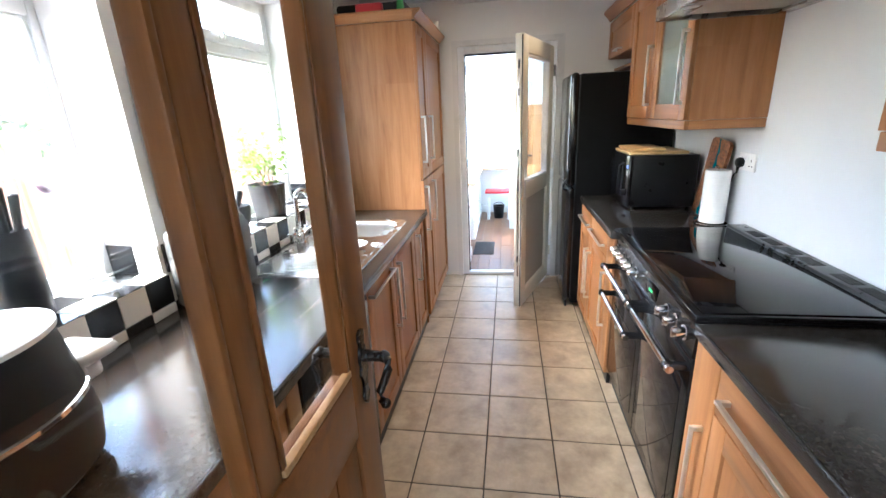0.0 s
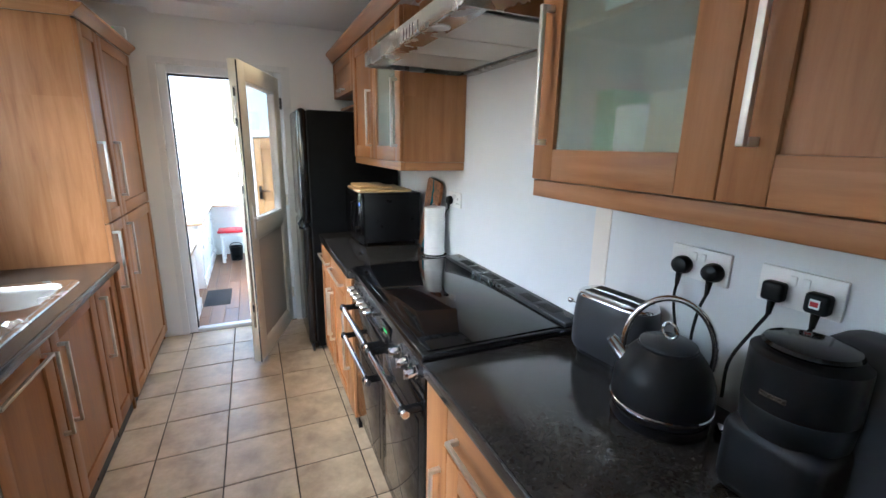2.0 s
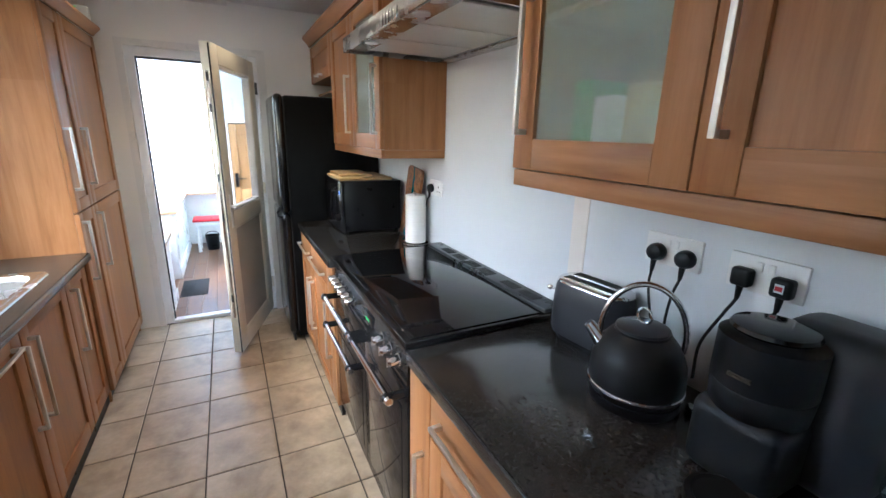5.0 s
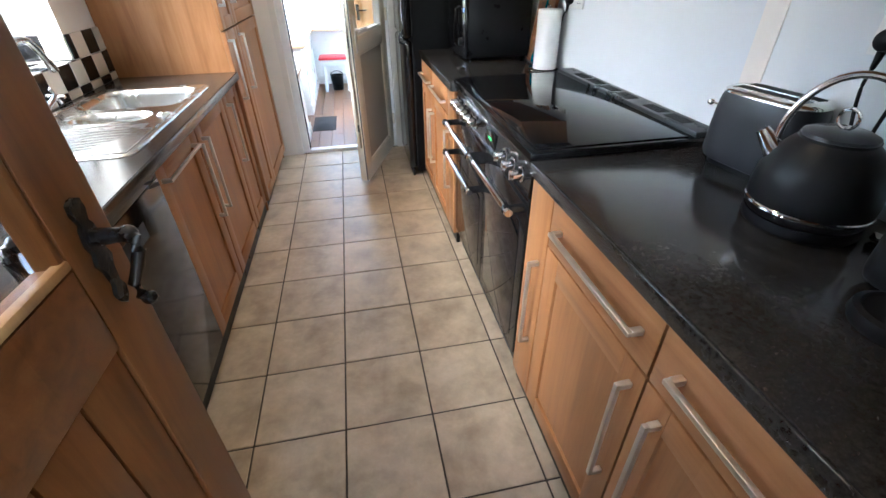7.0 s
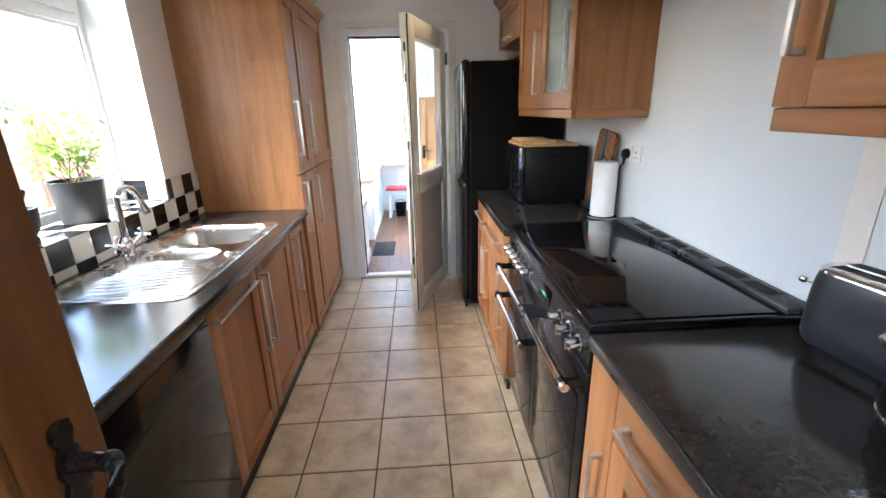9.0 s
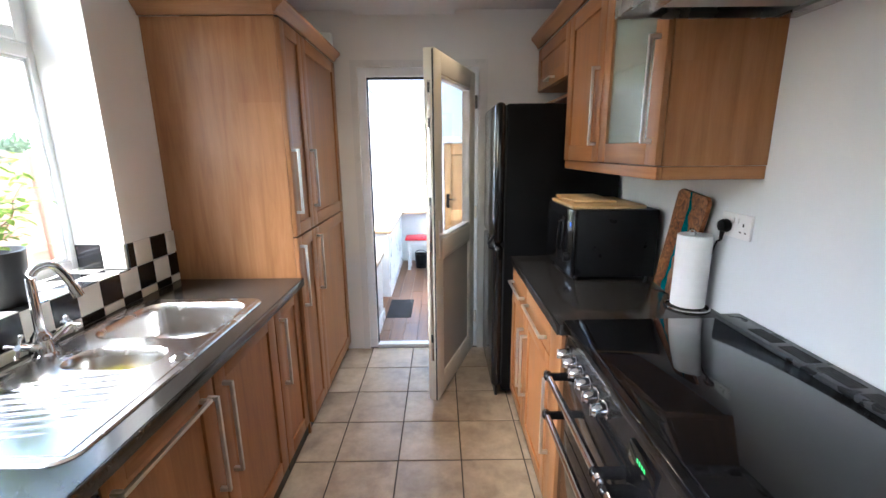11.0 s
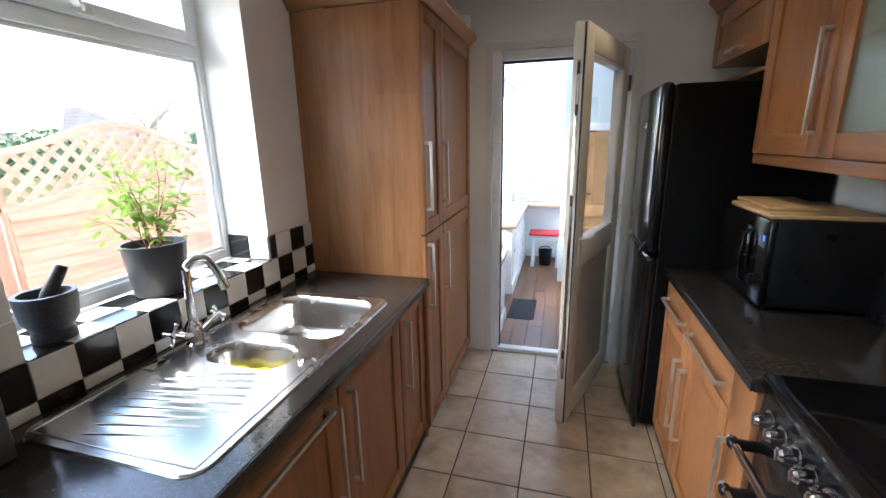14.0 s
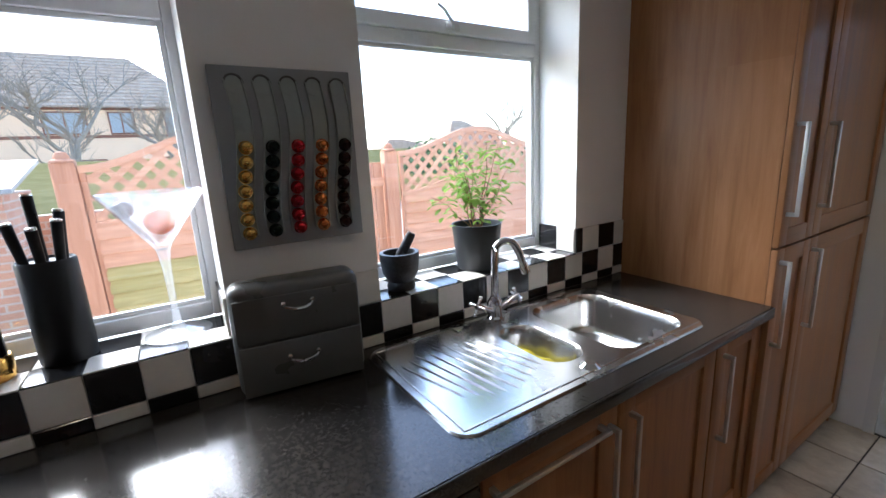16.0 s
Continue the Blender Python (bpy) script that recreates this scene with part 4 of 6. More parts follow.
def sink():
    s = thing("inset_sink", (-0.61, 2.5, TOP), "stainless steel one-and-a-half bowl sink with a ribbed drainer", "sink")
    z = TOP + 0.006
    outer = rounded(SX0, SX1, SY0, SY1, 0.055, 6)
    big = rounded(-0.83, -0.405, 2.632, 2.99, 0.075, 6)
    small = rounded(-0.76, -0.465, 2.412, 2.568, 0.07, 6)
    bm = bmesh.new()
    es = []
    loops = []
    for pts in (outer, big, small):
        vs = [bm.verts.new((x, y, z)) for x, y in pts]
        loops.append(vs)
        es += [bm.edges.new((vs[i], vs[(i + 1) % len(vs)])) for i in range(len(vs))]
    bmesh.ops.triangle_fill(bm, use_beauty=True, use_dissolve=False, edges=es)
    rim = [bm.verts.new((x, y, TOP + 0.0005)) for x, y in rounded(SX0 - 0.004, SX1 + 0.004, SY0 - 0.004, SY1 + 0.004, 0.058, 6)]
    n = len(rim)
    for i in range(n):
        bm.faces.new((loops[0][i], loops[0][(i + 1) % n], rim[(i + 1) % n], rim[i]))
    bmesh.ops.recalc_face_normals(bm, faces=bm.faces)
    part("drainer_plate", bm, M_SINK, s)
    for nm, (x0, x1, y0, y1), r, depth in (("large_bowl", (-0.83, -0.405, 2.632, 2.99), 0.075, 0.155), ("half_bowl", (-0.76, -0.465, 2.412, 2.568), 0.07, 0.11)):
        bm = bmesh.new()
        rings = []
        for ins, dz in ((0, 0), (0.006, -0.006), (0.012, -0.03), (0.02, -depth + 0.03), (0.032, -depth + 0.008), (0.05, -depth)):
            rings.append([bm.verts.new((x, y, z + dz)) for x, y in rounded(x0 + ins, x1 - ins, y0 + ins, y1 - ins, max(0.02, r - ins * 0.6), 6)])
        n = len(rings[0])
        for a, b in zip(rings, rings[1:]):
            for i in range(n):
                bm.faces.new((a[i], a[(i + 1) % n], b[(i + 1) % n], b[i]))
        bm.faces.new(rings[-1])
        bmesh.ops.recalc_face_normals(bm, faces=bm.faces)
        bmesh.ops.reverse_faces(bm, faces=bm.faces)
        bowl = part(nm, bm, M_SINK, s)
        wb = bmesh.new()
        bm_lathe(wb, ((x0 + x1) / 2, (y0 + y1) / 2, z - depth), [(0, 0.003), (0.012, 0.003), (0.03, 0.004), (0.038, 0.002), (0.04, 0.0)], 24)
        part("waste", wb, M_CHROME, bowl)
    for i in range(9):
        y = 2.095 + 0.034 * i
        short = 0.05 * abs(i - 4) / 4
        rb = bmesh.new()
        bm_tube(rb, [(-0.80 + short, y - 0.028, z - 0.006), (-0.765 + short, y - 0.022, z - 0.002), (-0.62, y, z - 0.0012), (-0.475 - short, y + 0.022, z - 0.002), (-0.44 - short, y + 0.028, z - 0.0065)], 0.0058, 12)
        part("drainer_rib", rb, M_SINK, s)
    rb = boxes(((SX0 + 0.02, SY0 + 0.02, z - 0.002), (SX1 - 0.02, SY0 + 0.026, z + 0.002), 0.002), ((SX0 + 0.02, SY0 + 0.02, z - 0.002), (SX0 + 0.026, SY1 - 0.02, z + 0.002), 0.002), ((SX1 - 0.026, SY0 + 0.02, z - 0.002), (SX1 - 0.02, SY1 - 0.02, z + 0.002), 0.002))
    part("raised_rim", rb, M_SINK, s)
    kb = bmesh.new()
    bm_lathe(kb, (-0.415, 2.49, z), [(0, 0.012), (0.016, 0.012), (0.02, 0.008), (0.028, 0.002), (0.03, 0)], 24)
    part("plug_knob", kb, M_CHROME, s, "chrome pop-up waste knob")
    return s


sink()
single("overflow_fitting", boxes(((-0.87, 2.33, TOP + 0.006), (-0.83, 2.39, TOP + 0.012), 0.003)), M_CHROME, "small chrome tap-hole blank on the sink", "sink fitting", (-0.85, 2.36, TOP + 0.006))

cloth_bm = bmesh.new()
bm_tube(cloth_bm, [(-0.70 + 0.018 * i, 2.492 + 0.0025 * i, TOP - 0.083 + 0.004 * math.sin(i * 1.3)) for i in range(10)], 0.029, 18, 0.024)
bmesh.ops.subdivide_edges(cloth_bm, edges=list(cloth_bm.edges), cuts=1, use_grid_fill=True)
for v in cloth_bm.verts:
    v.co += 0.009 * Vector((noise.noise(v.co * 30), noise.noise(v.co * 30 + Vector((4, 0, 0))), noise.noise(v.co * 26 + Vector((0, 7, 0)))))
single("sponge_cloth", cloth_bm, M_YELLOW, "rolled-up yellow cloth in the half bowl", "cloth", (-0.62, 2.503, TOP - 0.105))

tp = thing("mixer_tap", (-0.852, 2.512, TOP + 0.006), "chrome mixer tap with swan neck and cross heads", "tap")
c = (-0.852, 2.512, TOP + 0.006)
tb = bmesh.new()
bm_lathe(tb, c, [(0, 0), (0.034, 0), (0.034, 0.006), (0.026, 0.012), (0.024, 0.05), (0.028, 0.056), (0.027, 0.066), (0.02, 0.075), (0.016, 0.085), (0, 0.085)], 28)
part("body", tb, M_CHROME, tp)
reach = Vector((0.44, 0.90, 0)).normalized()
hub = Vector(c)
arc = [hub + Vector((0, 0, 0.08)), hub + reach * 0.004 + Vector((0, 0, 0.235))] + [hub + reach * (0.044 - 0.04 * math.cos(a)) + Vector((0, 0, 0.245 + 0.04 * math.sin(a))) for a in [math.pi * 0.8 * i / 11 for i in range(1, 12)]] + [hub + reach * 0.092 + Vector((0, 0, 0.24)), hub + reach * 0.108 + Vector((0, 0, 0.19))]
part("spout", bm_tube(bmesh.new(), arc, 0.0135, 14), M_CHROME, tp)
nz = bmesh.new()
bm_cyl(nz, hub + reach * 0.104 + Vector((0, 0, 0.203)), hub + reach * 0.117 + Vector((0, 0, 0.163)), 0.0165, None, 16)
part("nozzle", nz, M_CHROME, tp)
for s in (-1, 1):
    a = Vector((c[0] + 0.004, c[1] + s * 0.02, c[2] + 0.036))
    b = a + Vector((0.012, s * 0.062, 0.03))
    ab = bm_cyl(bmesh.new(), a, b, 0.013, 0.011, 16)
    arm = part("valve", ab, M_CHROME, tp)
    ax = (b - a).normalized()
    e1 = ax.cross(Vector((1, 0, 0))).normalized()
    e2 = ax.cross(e1)
    xb = bm_cyl(bmesh.new(), b - ax * 0.004, b + ax * 0.016, 0.012, 0.01, 16)
    for e in (e1, e2):
        bm_cyl(xb, b + ax * 0.01 - e * 0.032, b + ax * 0.01 + e * 0.032, 0.0055, 0.0055, 10)
        for q in (-1, 1):
            bm_ball(xb, b + ax * 0.01 + q * e * 0.032, 0.0075, 10)
    part("cross_head", xb, M_CHROME, arm)

# right run
RFN, RFF = 0.850, 0.838     # door faces of the near and the far units
CK0, CK1 = 1.646, 2.66     # the cooker
wr = thing("worktop", (1.14, 0.97, RTOP - 0.04), "black speckled laminate worktop beside the cooker", "worktop", "worktops along the cooker wall")
part("slab", boxes(((0.845, NW + 0.02, RTOP - 0.04), (RW, CK0 - 0.006, RTOP), 0.003)), M_TOP, wr)
part("front_edge", boxes(((0.837, NW + 0.021, RTOP - 0.0395), (0.8445, CK0 - 0.007, RTOP - 0.0005), 0.007, 3)), M_TOP, wr)
wr = thing("worktop", (1.13, 3.19, RTOP - 0.04), "black speckled laminate worktop between the cooker and the fridge", "worktop", "worktops along the cooker wall")
part("slab", boxes(((0.828, CK1 + 0.006, RTOP - 0.04), (RW, 3.70, RTOP), 0.003)), M_TOP, wr)
part("front_edge", boxes(((0.82, CK1 + 0.007, RTOP - 0.0395), (0.8275, 3.699, RTOP - 0.0005), 0.007, 3)), M_TOP, wr)
u = thing("pull_out_cabinet", (1.15, 1.55, 0), "narrow walnut-effect pull-out cabinet beside the cooker", "cabinet")
carcass(u, RFN + 0.022, RW, 1.49, CK0 - 0.008, BASE0, 0.888)
d = part("door", boxes(((RFN, 1.4915, BASE0), (RFN + 0.02, CK0 - 0.01, BASER), 0.003)), M_WOOD, u)
bar_handle(d, RFN, -1, 1.53, 0.31, 0.65)
for ya, yb, g, hy, hz in ((1.005, 1.488, "walnut drawer and door units by the kettle", 1.038, 0.815), (0.505, 1.002, "walnut drawer and door units by the kettle", 0.94, 0.815)):
    u = thing("drawer_cabinet", (1.15, (ya + yb) / 2, 0), "walnut-effect base cabinet with a drawer over a shaker door", "cabinet", g)
    carcass(u, RFN + 0.022, RW, ya, yb, BASE0, 0.888)
    d = drawer(u, RFN, -1, ya, yb, 0.735, BASER)
    bar_handle(d, RFN, -1, ya + 0.042, 0.815, y1=yb - 0.062)
    d = shaker(u, "door", RFN, -1, ya, yb, BASE0, 0.732)
    bar_handle(d, RFN, -1, hy, 0.345, 0.685)
u = thing("pull_out_cabinet", (1.15, 2.74, 0), "narrow walnut-effect filler cabinet beside the cooker", "cabinet")
carcass(u, RFF + 0.022, RW, CK1 + 0.008, 2.82, BASE0, 0.888)
d = part("door", boxes(((RFF, CK1 + 0.009, BASE0), (RFF + 0.02, 2.819, BASER), 0.003)), M_WOOD, u)
bar_handle(d, RFF, -1, 2.775, 0.32, 0.665)
for ya, yb, hy in ((2.822, 3.29, 3.245), (3.29, 3.695, 3.335)):
    u = thing("drawer_cabinet", (1.15, (ya + yb) / 2, 0), "walnut-effect base cabinet with a drawer over a shaker door", "cabinet", "walnut drawer and door units by the fridge")
    carcass(u, RFF + 0.022, RW, ya, yb, BASE0, 0.888)
    d = drawer(u, RFF, -1, ya, yb, 0.735, BASER)
    bar_handle(d, RFF, -1, ya + 0.045, 0.79, y1=yb - 0.045)
    d = shaker(u, "door", RFF, -1, ya, yb, BASE0, 0.732, 0.062)
    bar_handle(d, RFF, -1, hy, 0.29, 0.63)
setting("plinth_right", boxes(((RFN + 0.02, 0.5, 0), (RFN + 0.04, CK0 - 0.01, BASE0 - 0.004)), ((RFF + 0.02, CK1 + 0.01, 0), (RFF + 0.04, 3.70, BASE0 - 0.004))), M_BLACKPLASTIC, "dark plinth under the cabinets", "plinth")


# ---- range cooker ----
def range_cooker():
    xf = 0.848
    ck = thing("range_cooker", (1.15, 2.18, 0), "gloss black range cooker with chrome knobs and handles", "cooker")
    part("body", boxes(((xf + 0.035, CK0, 0.10), (RW - 0.01, CK1, 0.917), 0.004)), M_BLACKGLOSS, ck)
    part("plinth", boxes(((xf + 0.04, CK0 + 0.01, 0.0), (xf + 0.06, CK1 - 0.01, 0.1))), M_BLACKMATT, ck)
    part("hob_surround", boxes(((xf - 0.012, CK0 - 0.001, 0.918), (RW - 0.004, CK1 + 0.001, 0.954), 0.006)), M_BLACKGLOSS, ck)
    part("hob_glass", boxes(((xf + 0.012, CK0 + 0.012, 0.9545), (RW - 0.095, CK1 - 0.012, 0.9595), 0.002)), M_BLACKGLASS, ck, "mirror-black ceramic hob glass")
    vent = part("rear_vent", boxes(((RW - 0.092, CK0, 0.9545), (RW - 0.004, CK1, 0.972), 0.006)), M_VENT, ck)
    for i in range(6):
        y = CK0 + 0.09 + i * 0.125 + (0.06 if i > 1 else 0)
        sb = boxes(((RW - 0.075, y, 0.9715), (RW - 0.03, y + 0.1, 0.9735), 0.001))
        for j in range(5):
            bm_box(sb, (RW - 0.073 + j * 0.009, y + 0.004, 0.9735), (RW - 0.070 + j * 0.009, y + 0.096, 0.975))
        part("vent_slot", sb, M_SEAL, vent)
    pan = bmesh.new()
    bm_prism(pan, [(xf + 0.034, 0.80), (xf - 0.004, 0.803), (xf + 0.004, 0.917), (xf + 0.034, 0.917)], "y", CK0 + 0.002, CK1 - 0.002)
    panel = part("control_panel", pan, M_BLACKGLOSS, ck)
    for y in (1.72, 1.80, 1.88, 2.27, 2.335, 2.40, 2.465, 2.53, 2.595):
        kb = bmesh.new()
        bm_cyl(kb, (xf + 0.002, y, 0.857), (xf - 0.006, y, 0.857), 0.026, None, 20)
        kn = part("knob_bezel", kb, M_CHROME, panel)
        kb = bmesh.new()
        bm_cyl(kb, (xf - 0.006, y, 0.857), (xf - 0.034, y, 0.855), 0.019, 0.017, 20)
        bm_cyl(kb, (xf - 0.034, y, 0.855), (xf - 0.042, y, 0.855), 0.017, 0.012, 20)
        bm_box(kb, (xf - 0.045, y - 0.003, 0.84), (xf - 0.03, y + 0.003, 0.873), 0.001)
        part("knob", kb, M_CHROME, panel, "chrome control knob")
    part("clock", boxes(((xf - 0.005, 2.0, 0.83), (xf + 0.002, 2.12, 0.885), 0.002)), M_BLACKGLASS, panel)
    part("clock_digits", boxes(*[((xf - 0.0058, 2.04 + 0.011 * i, 0.853), (xf - 0.005, 2.046 + 0.011 * i, 0.863)) for i in range(4)]), M_GREENLED, panel, "lit green clock digits")
    ym = 2.13
    for nm, a, b, z0, z1, hz in (("oven_door", CK0 + 0.004, ym - 0.002, 0.115, 0.797, 0.757), ("grill_door", ym + 0.002, CK1 - 0.004, 0.655, 0.797, 0.752), ("oven_door", ym + 0.002, CK1 - 0.004, 0.115, 0.651, 0.598)):
        d = part(nm, boxes(((xf, a, z0), (xf + 0.034, b, z1), 0.006)), M_BLACKGLOSS, ck)
        if z1 - z0 > 0.3:
            part("door_glass", boxes(((xf - 0.002, a + 0.05, z0 + 0.06), (xf + 0.002, b - 0.05, z1 - 0.1), 0.001)), M_BLACKGLASS, d)
        hb = bm_cyl(bmesh.new(), (xf - 0.06, a + 0.015, hz), (xf - 0.06, b - 0.015, hz), 0.0115, None, 16)
        part("rail_handle", hb, M_CHROME, d, "chrome towel-rail handle")
        for y in (a + 0.03, b - 0.03):
            eb = bm_cyl(bmesh.new(), (xf, y, hz), (xf - 0.062, y, hz), 0.015, None, 16)
            bm_ball(eb, (xf - 0.062, y, hz), 0.017, 14)
            part("handle_post", eb, M_BLACKGLOSS, d)
        for y, q in ((a + 0.015, -1), (b - 0.015, 1)):
            eb = bm_cyl(bmesh.new(), (xf - 0.06, y, hz), (xf - 0.06, y + q * 0.012, hz), 0.015, 0.013, 16)
            part("handle_cap", eb, M_CHROME, d)
    return ck


range_cooker()

# ---- fridge freezer ----
ff = thing("fridge_freezer", (1.07, 4.01, 0), "tall gloss black fridge freezer in the corner", "fridge freezer")
part("body", boxes(((0.785, 3.712, 0.03), (RW - 0.02, 4.305, 1.79), 0.012)), M_BLACKSATIN, ff)
for z0, z1 in ((0.06, 0.985), (0.995, 1.80)):
    d = part("door", boxes(((0.722, 3.712, z0), (0.782, 4.305, z1), 0.032, 5)), M_BLACKGLOSS, ff)
    part("door_gasket", boxes(((0.7815, 3.722, z0 + 0.02), (0.786, 4.295, z1 - 0.02))), M_SEAL, d)
part("kick_plate", boxes(((0.745, 3.72, 0.0), (0.76, 4.295, 0.055))), M_BLACKMATT, ff)
part("badge", boxes(((0.7195, 4.0, 1.60), (0.7225, 4.05, 1.63), 0.001)), M_STEEL, ff, "small plain steel badge")
gb = bmesh.new()
bm_tube(gb, [(0.726, 3.735, 0.965), (0.700, 3.735, 0.975), (0.695, 3.735, 1.0), (0.726, 3.735, 1.05)], 0.009, 8)
part("grip", gb, M_BLACKPLASTIC, ff)


# ---- wall cabinets, cornice and hood ----
WX, WZ0, WZ1 = 1.10, 1.482, 2.205
PEL = 1.438


def wall_cabinet(y0, y1, doors, label, z0=WZ0, group="walnut wall cabinets"):
    u = thing("wall_cabinet", (1.28, (y0 + y1) / 2, z0), label, "cabinet", group)
    part("side_panel", boxes(((WX + 0.022, y0, z0), (RW, y0 + 0.018, WZ1))), M_WOOD, u)
    part("side_panel", boxes(((WX + 0.022, y1 - 0.018, z0), (RW, y1, WZ1))), M_WOOD, u)
    part("carcass", boxes(((WX + 0.022, y0 + 0.018, z0), (RW, y1 - 0.018, z0 + 0.018)), ((WX + 0.022, y0 + 0.018, WZ1 - 0.018), (RW, y1 - 0.018, WZ1)), ((RW - 0.02, y0 + 0.018, z0 + 0.018), (RW - 0.004, y1 - 0.018, WZ1 - 0.018)), ((WX + 0.05, y0 + 0.018, 1.84), (RW - 0.02, y1 - 0.018, 1.856))), M_WOODH, u)
    for a, b, glass, hy, h0, h1 in doors:
        d = shaker(u, "door", WX, -1, a, b, z0, WZ1 - 0.002, 0.076, glass)
        if h1 is None:
            bar_handle(d, WX, -1, hy, h0, y1=hy + 0.16)
        else:
            bar_handle(d, WX, -1, hy, h0, h1)
    return u


near_cab = wall_cabinet(0.50, 1.522, [(1.018, 1.522, True, 1.478, 1.57, 1.89), (0.50, 1.018, False, 0.972, 1.57, 1.89)], "walnut-effect wall cabinet with a frosted glass door and a solid door")
far_cab = wall_cabinet(2.645, 3.675, [(2.645, 3.16, True, 2.69, 1.555, 1.885), (3.16, 3.675, False, 3.20, 1.555, 1.885)], "walnut-effect wall cabinet with a frosted glass door by the fridge")
wall_cabinet(3.678, 4.41, [(3.678, 4.41, False, 3.95, 1.965, None)], "walnut-effect bridging cabinet over the fridge", 1.93)
for y0, y1, own in ((0.50, 1.522, near_cab), (2.645, 3.675, far_cab)):
    part("light_rail", boxes(((WX + 0.006, y0 + 0.001, PEL), (WX + 0.026, y1 - 0.001, WZ0 - 0.001), 0.003)), M_WOODH, own)
    part("light_rail", boxes(((WX + 0.027, (y1 - 0.019) if own is near_cab else y0 + 0.001, PEL), (RW, (y1 - 0.001) if own is near_cab else y0 + 0.019, WZ0 - 0.001), 0.003)), M_WOODX, own)
for y0, y1, z0, h, m_, nm, lb_ in ((1.36, 1.42, 1.501, 0.20, M_GREENPL, "food_packet", "bright green food packet in the glass-fronted cabinet"), (1.28, 1.35, 1.501, 0.16, M_WHITEPL, "storage_jar", "white jar in the glass-fronted cabinet"), (1.16, 1.26, 1.501, 0.18, M_CHOP, "food_packet", "tan food packet in the glass-fronted cabinet"), (1.30, 1.42, 1.857, 0.17, M_WHITEPL, "storage_jar", "white jar on the upper cabinet shelf"), (1.12, 1.22, 1.857, 0.2, M_GREENPL, "food_packet", "green food packet on the upper cabinet shelf")):
    single(nm, boxes(((1.20, y0, z0), (1.32, y1, z0 + h), 0.008)), m_, lb_, "packet" if nm == "food_packet" else "jar", (1.26, (y0 + y1) / 2, z0), "stores in the wall cabinet")
cor = thing("cornice", (WX, 2.4, WZ1), "walnut-effect cornice and bridging panel above the wall cabinets", "cornice")
cb = bmesh.new()
prof = [(0.005, 2.216), (-0.008, 2.216), (-0.016, 2.235), (-0.045, 2.265), (-0.052, 2.272), (-0.052, 2.288), (0.005, 2.288)]
bm_prism(cb, [(WX + a, z) for a, z in prof], "y", 0.5, 1.514)
part("moulding", cb, M_WOODH, cor)
cb = bmesh.new()
bm_prism(cb, [(WX + a, z) for a, z in prof], "y", 2.60, FW)
part("moulding", cb, M_WOODH, cor)
cb = bmesh.new()
bm_prism(cb, [(WX + 0.09 + a, z) for a, z in prof], "y", 1.516, 2.64)
part("moulding", cb, M_WOODH, cor)
part("bridging_panel", boxes(((WX + 0.10, 1.516, 2.15), (WX + 0.118, 2.643, 2.2155))), M_WOODH, cor)
part("top_panel", boxes(((WX + 0.118, 1.516, 2.20), (RW, 2.643, 2.216))), M_WOODH, cor)

hood = thing("cooker_hood", (1.2, 2.1, 1.902), "brushed steel chimney cooker hood over the hob", "cooker hood")
HX0, HY0, HY1 = 0.925, 1.62, 2.62
part("canopy", boxes(((HX0, HY0, 1.907), (HX0 + 0.012, HY1, 1.967), 0.003), ((HX0 + 0.012, HY0, 1.907), (RW - 0.004, HY0 + 0.01, 1.967)), ((HX0 + 0.012, HY1 - 0.01, 1.907), (RW - 0.004, HY1, 1.967)), ((HX0 + 0.012, HY0 + 0.01, 1.959), (RW - 0.004, HY1 - 0.01, 1.967)), ((RW - 0.06, HY0 + 0.01, 1.907), (RW - 0.004, HY1 - 0.01, 1.915))), M_HOODSTEEL, hood)
for i in range(3):
    a = HY0 + 0.08 + i * 0.285
    part("grease_filter", boxes(((HX0 + 0.10, a, 1.9165), (RW - 0.065, a + 0.275, 1.924), 0.002)), M_FILTER, hood)
part("lamp_strip", boxes(((HX0 + 0.014, HY0 + 0.012, 1.916), (HX0 + 0.098, HY1 - 0.012, 1.922))), M_HOODSTEEL, hood)
for y in (HY0 + 0.25, HY1 - 0.25):
    lb = bm_cyl(bmesh.new(), (HX0 + 0.055, y, 1.9125), (HX0 + 0.055, y, 1.9165), 0.028, None, 24)
    part("hood_lamp", lb, M_WHITEPL, hood)
pb = bmesh.new()
bm_prism(pb, [(HX0 + 0.10, 1.968), (RW - 0.006, 1.968), (RW - 0.006, 2.072), (1.17, 2.072)], "y", 1.90, 2.34)
part("shroud", pb, M_HOODSTEEL, hood)
part("chimney", boxes(((1.17, 1.93, 2.073), (RW - 0.006, 2.31, 2.198), 0.002)), M_HOODSTEEL, hood)
for i in range(5):
    part("button", boxes(((HX0 - 0.004, 1.93 + i * 0.03, 1.91), (HX0 - 0.0002, 1.97 + i * 0.03, 1.947), 0.001)), M_CHROME, hood)

# ---- ceiling spots ----
for sx, sy in SPOTS:
    dl = thing("downlight", (sx, sy, CEIL), "round steel recessed ceiling spotlight, switched on", "ceiling light", "ceiling spotlights")
    rb = bmesh.new()
    bm_lathe(rb, (sx, sy, CEIL), [(0.027, -0.001), (0.03, -0.006), (0.042, -0.004), (0.043, 0.0)], 32)
    part("bezel", rb, M_STEEL, dl)
    part("bulb", bm_cyl(bmesh.new(), (sx, sy, CEIL - 0.001), (sx, sy, CEIL - 0.004), 0.024, None, 24), M_LIT, dl, "lit warm white bulb")


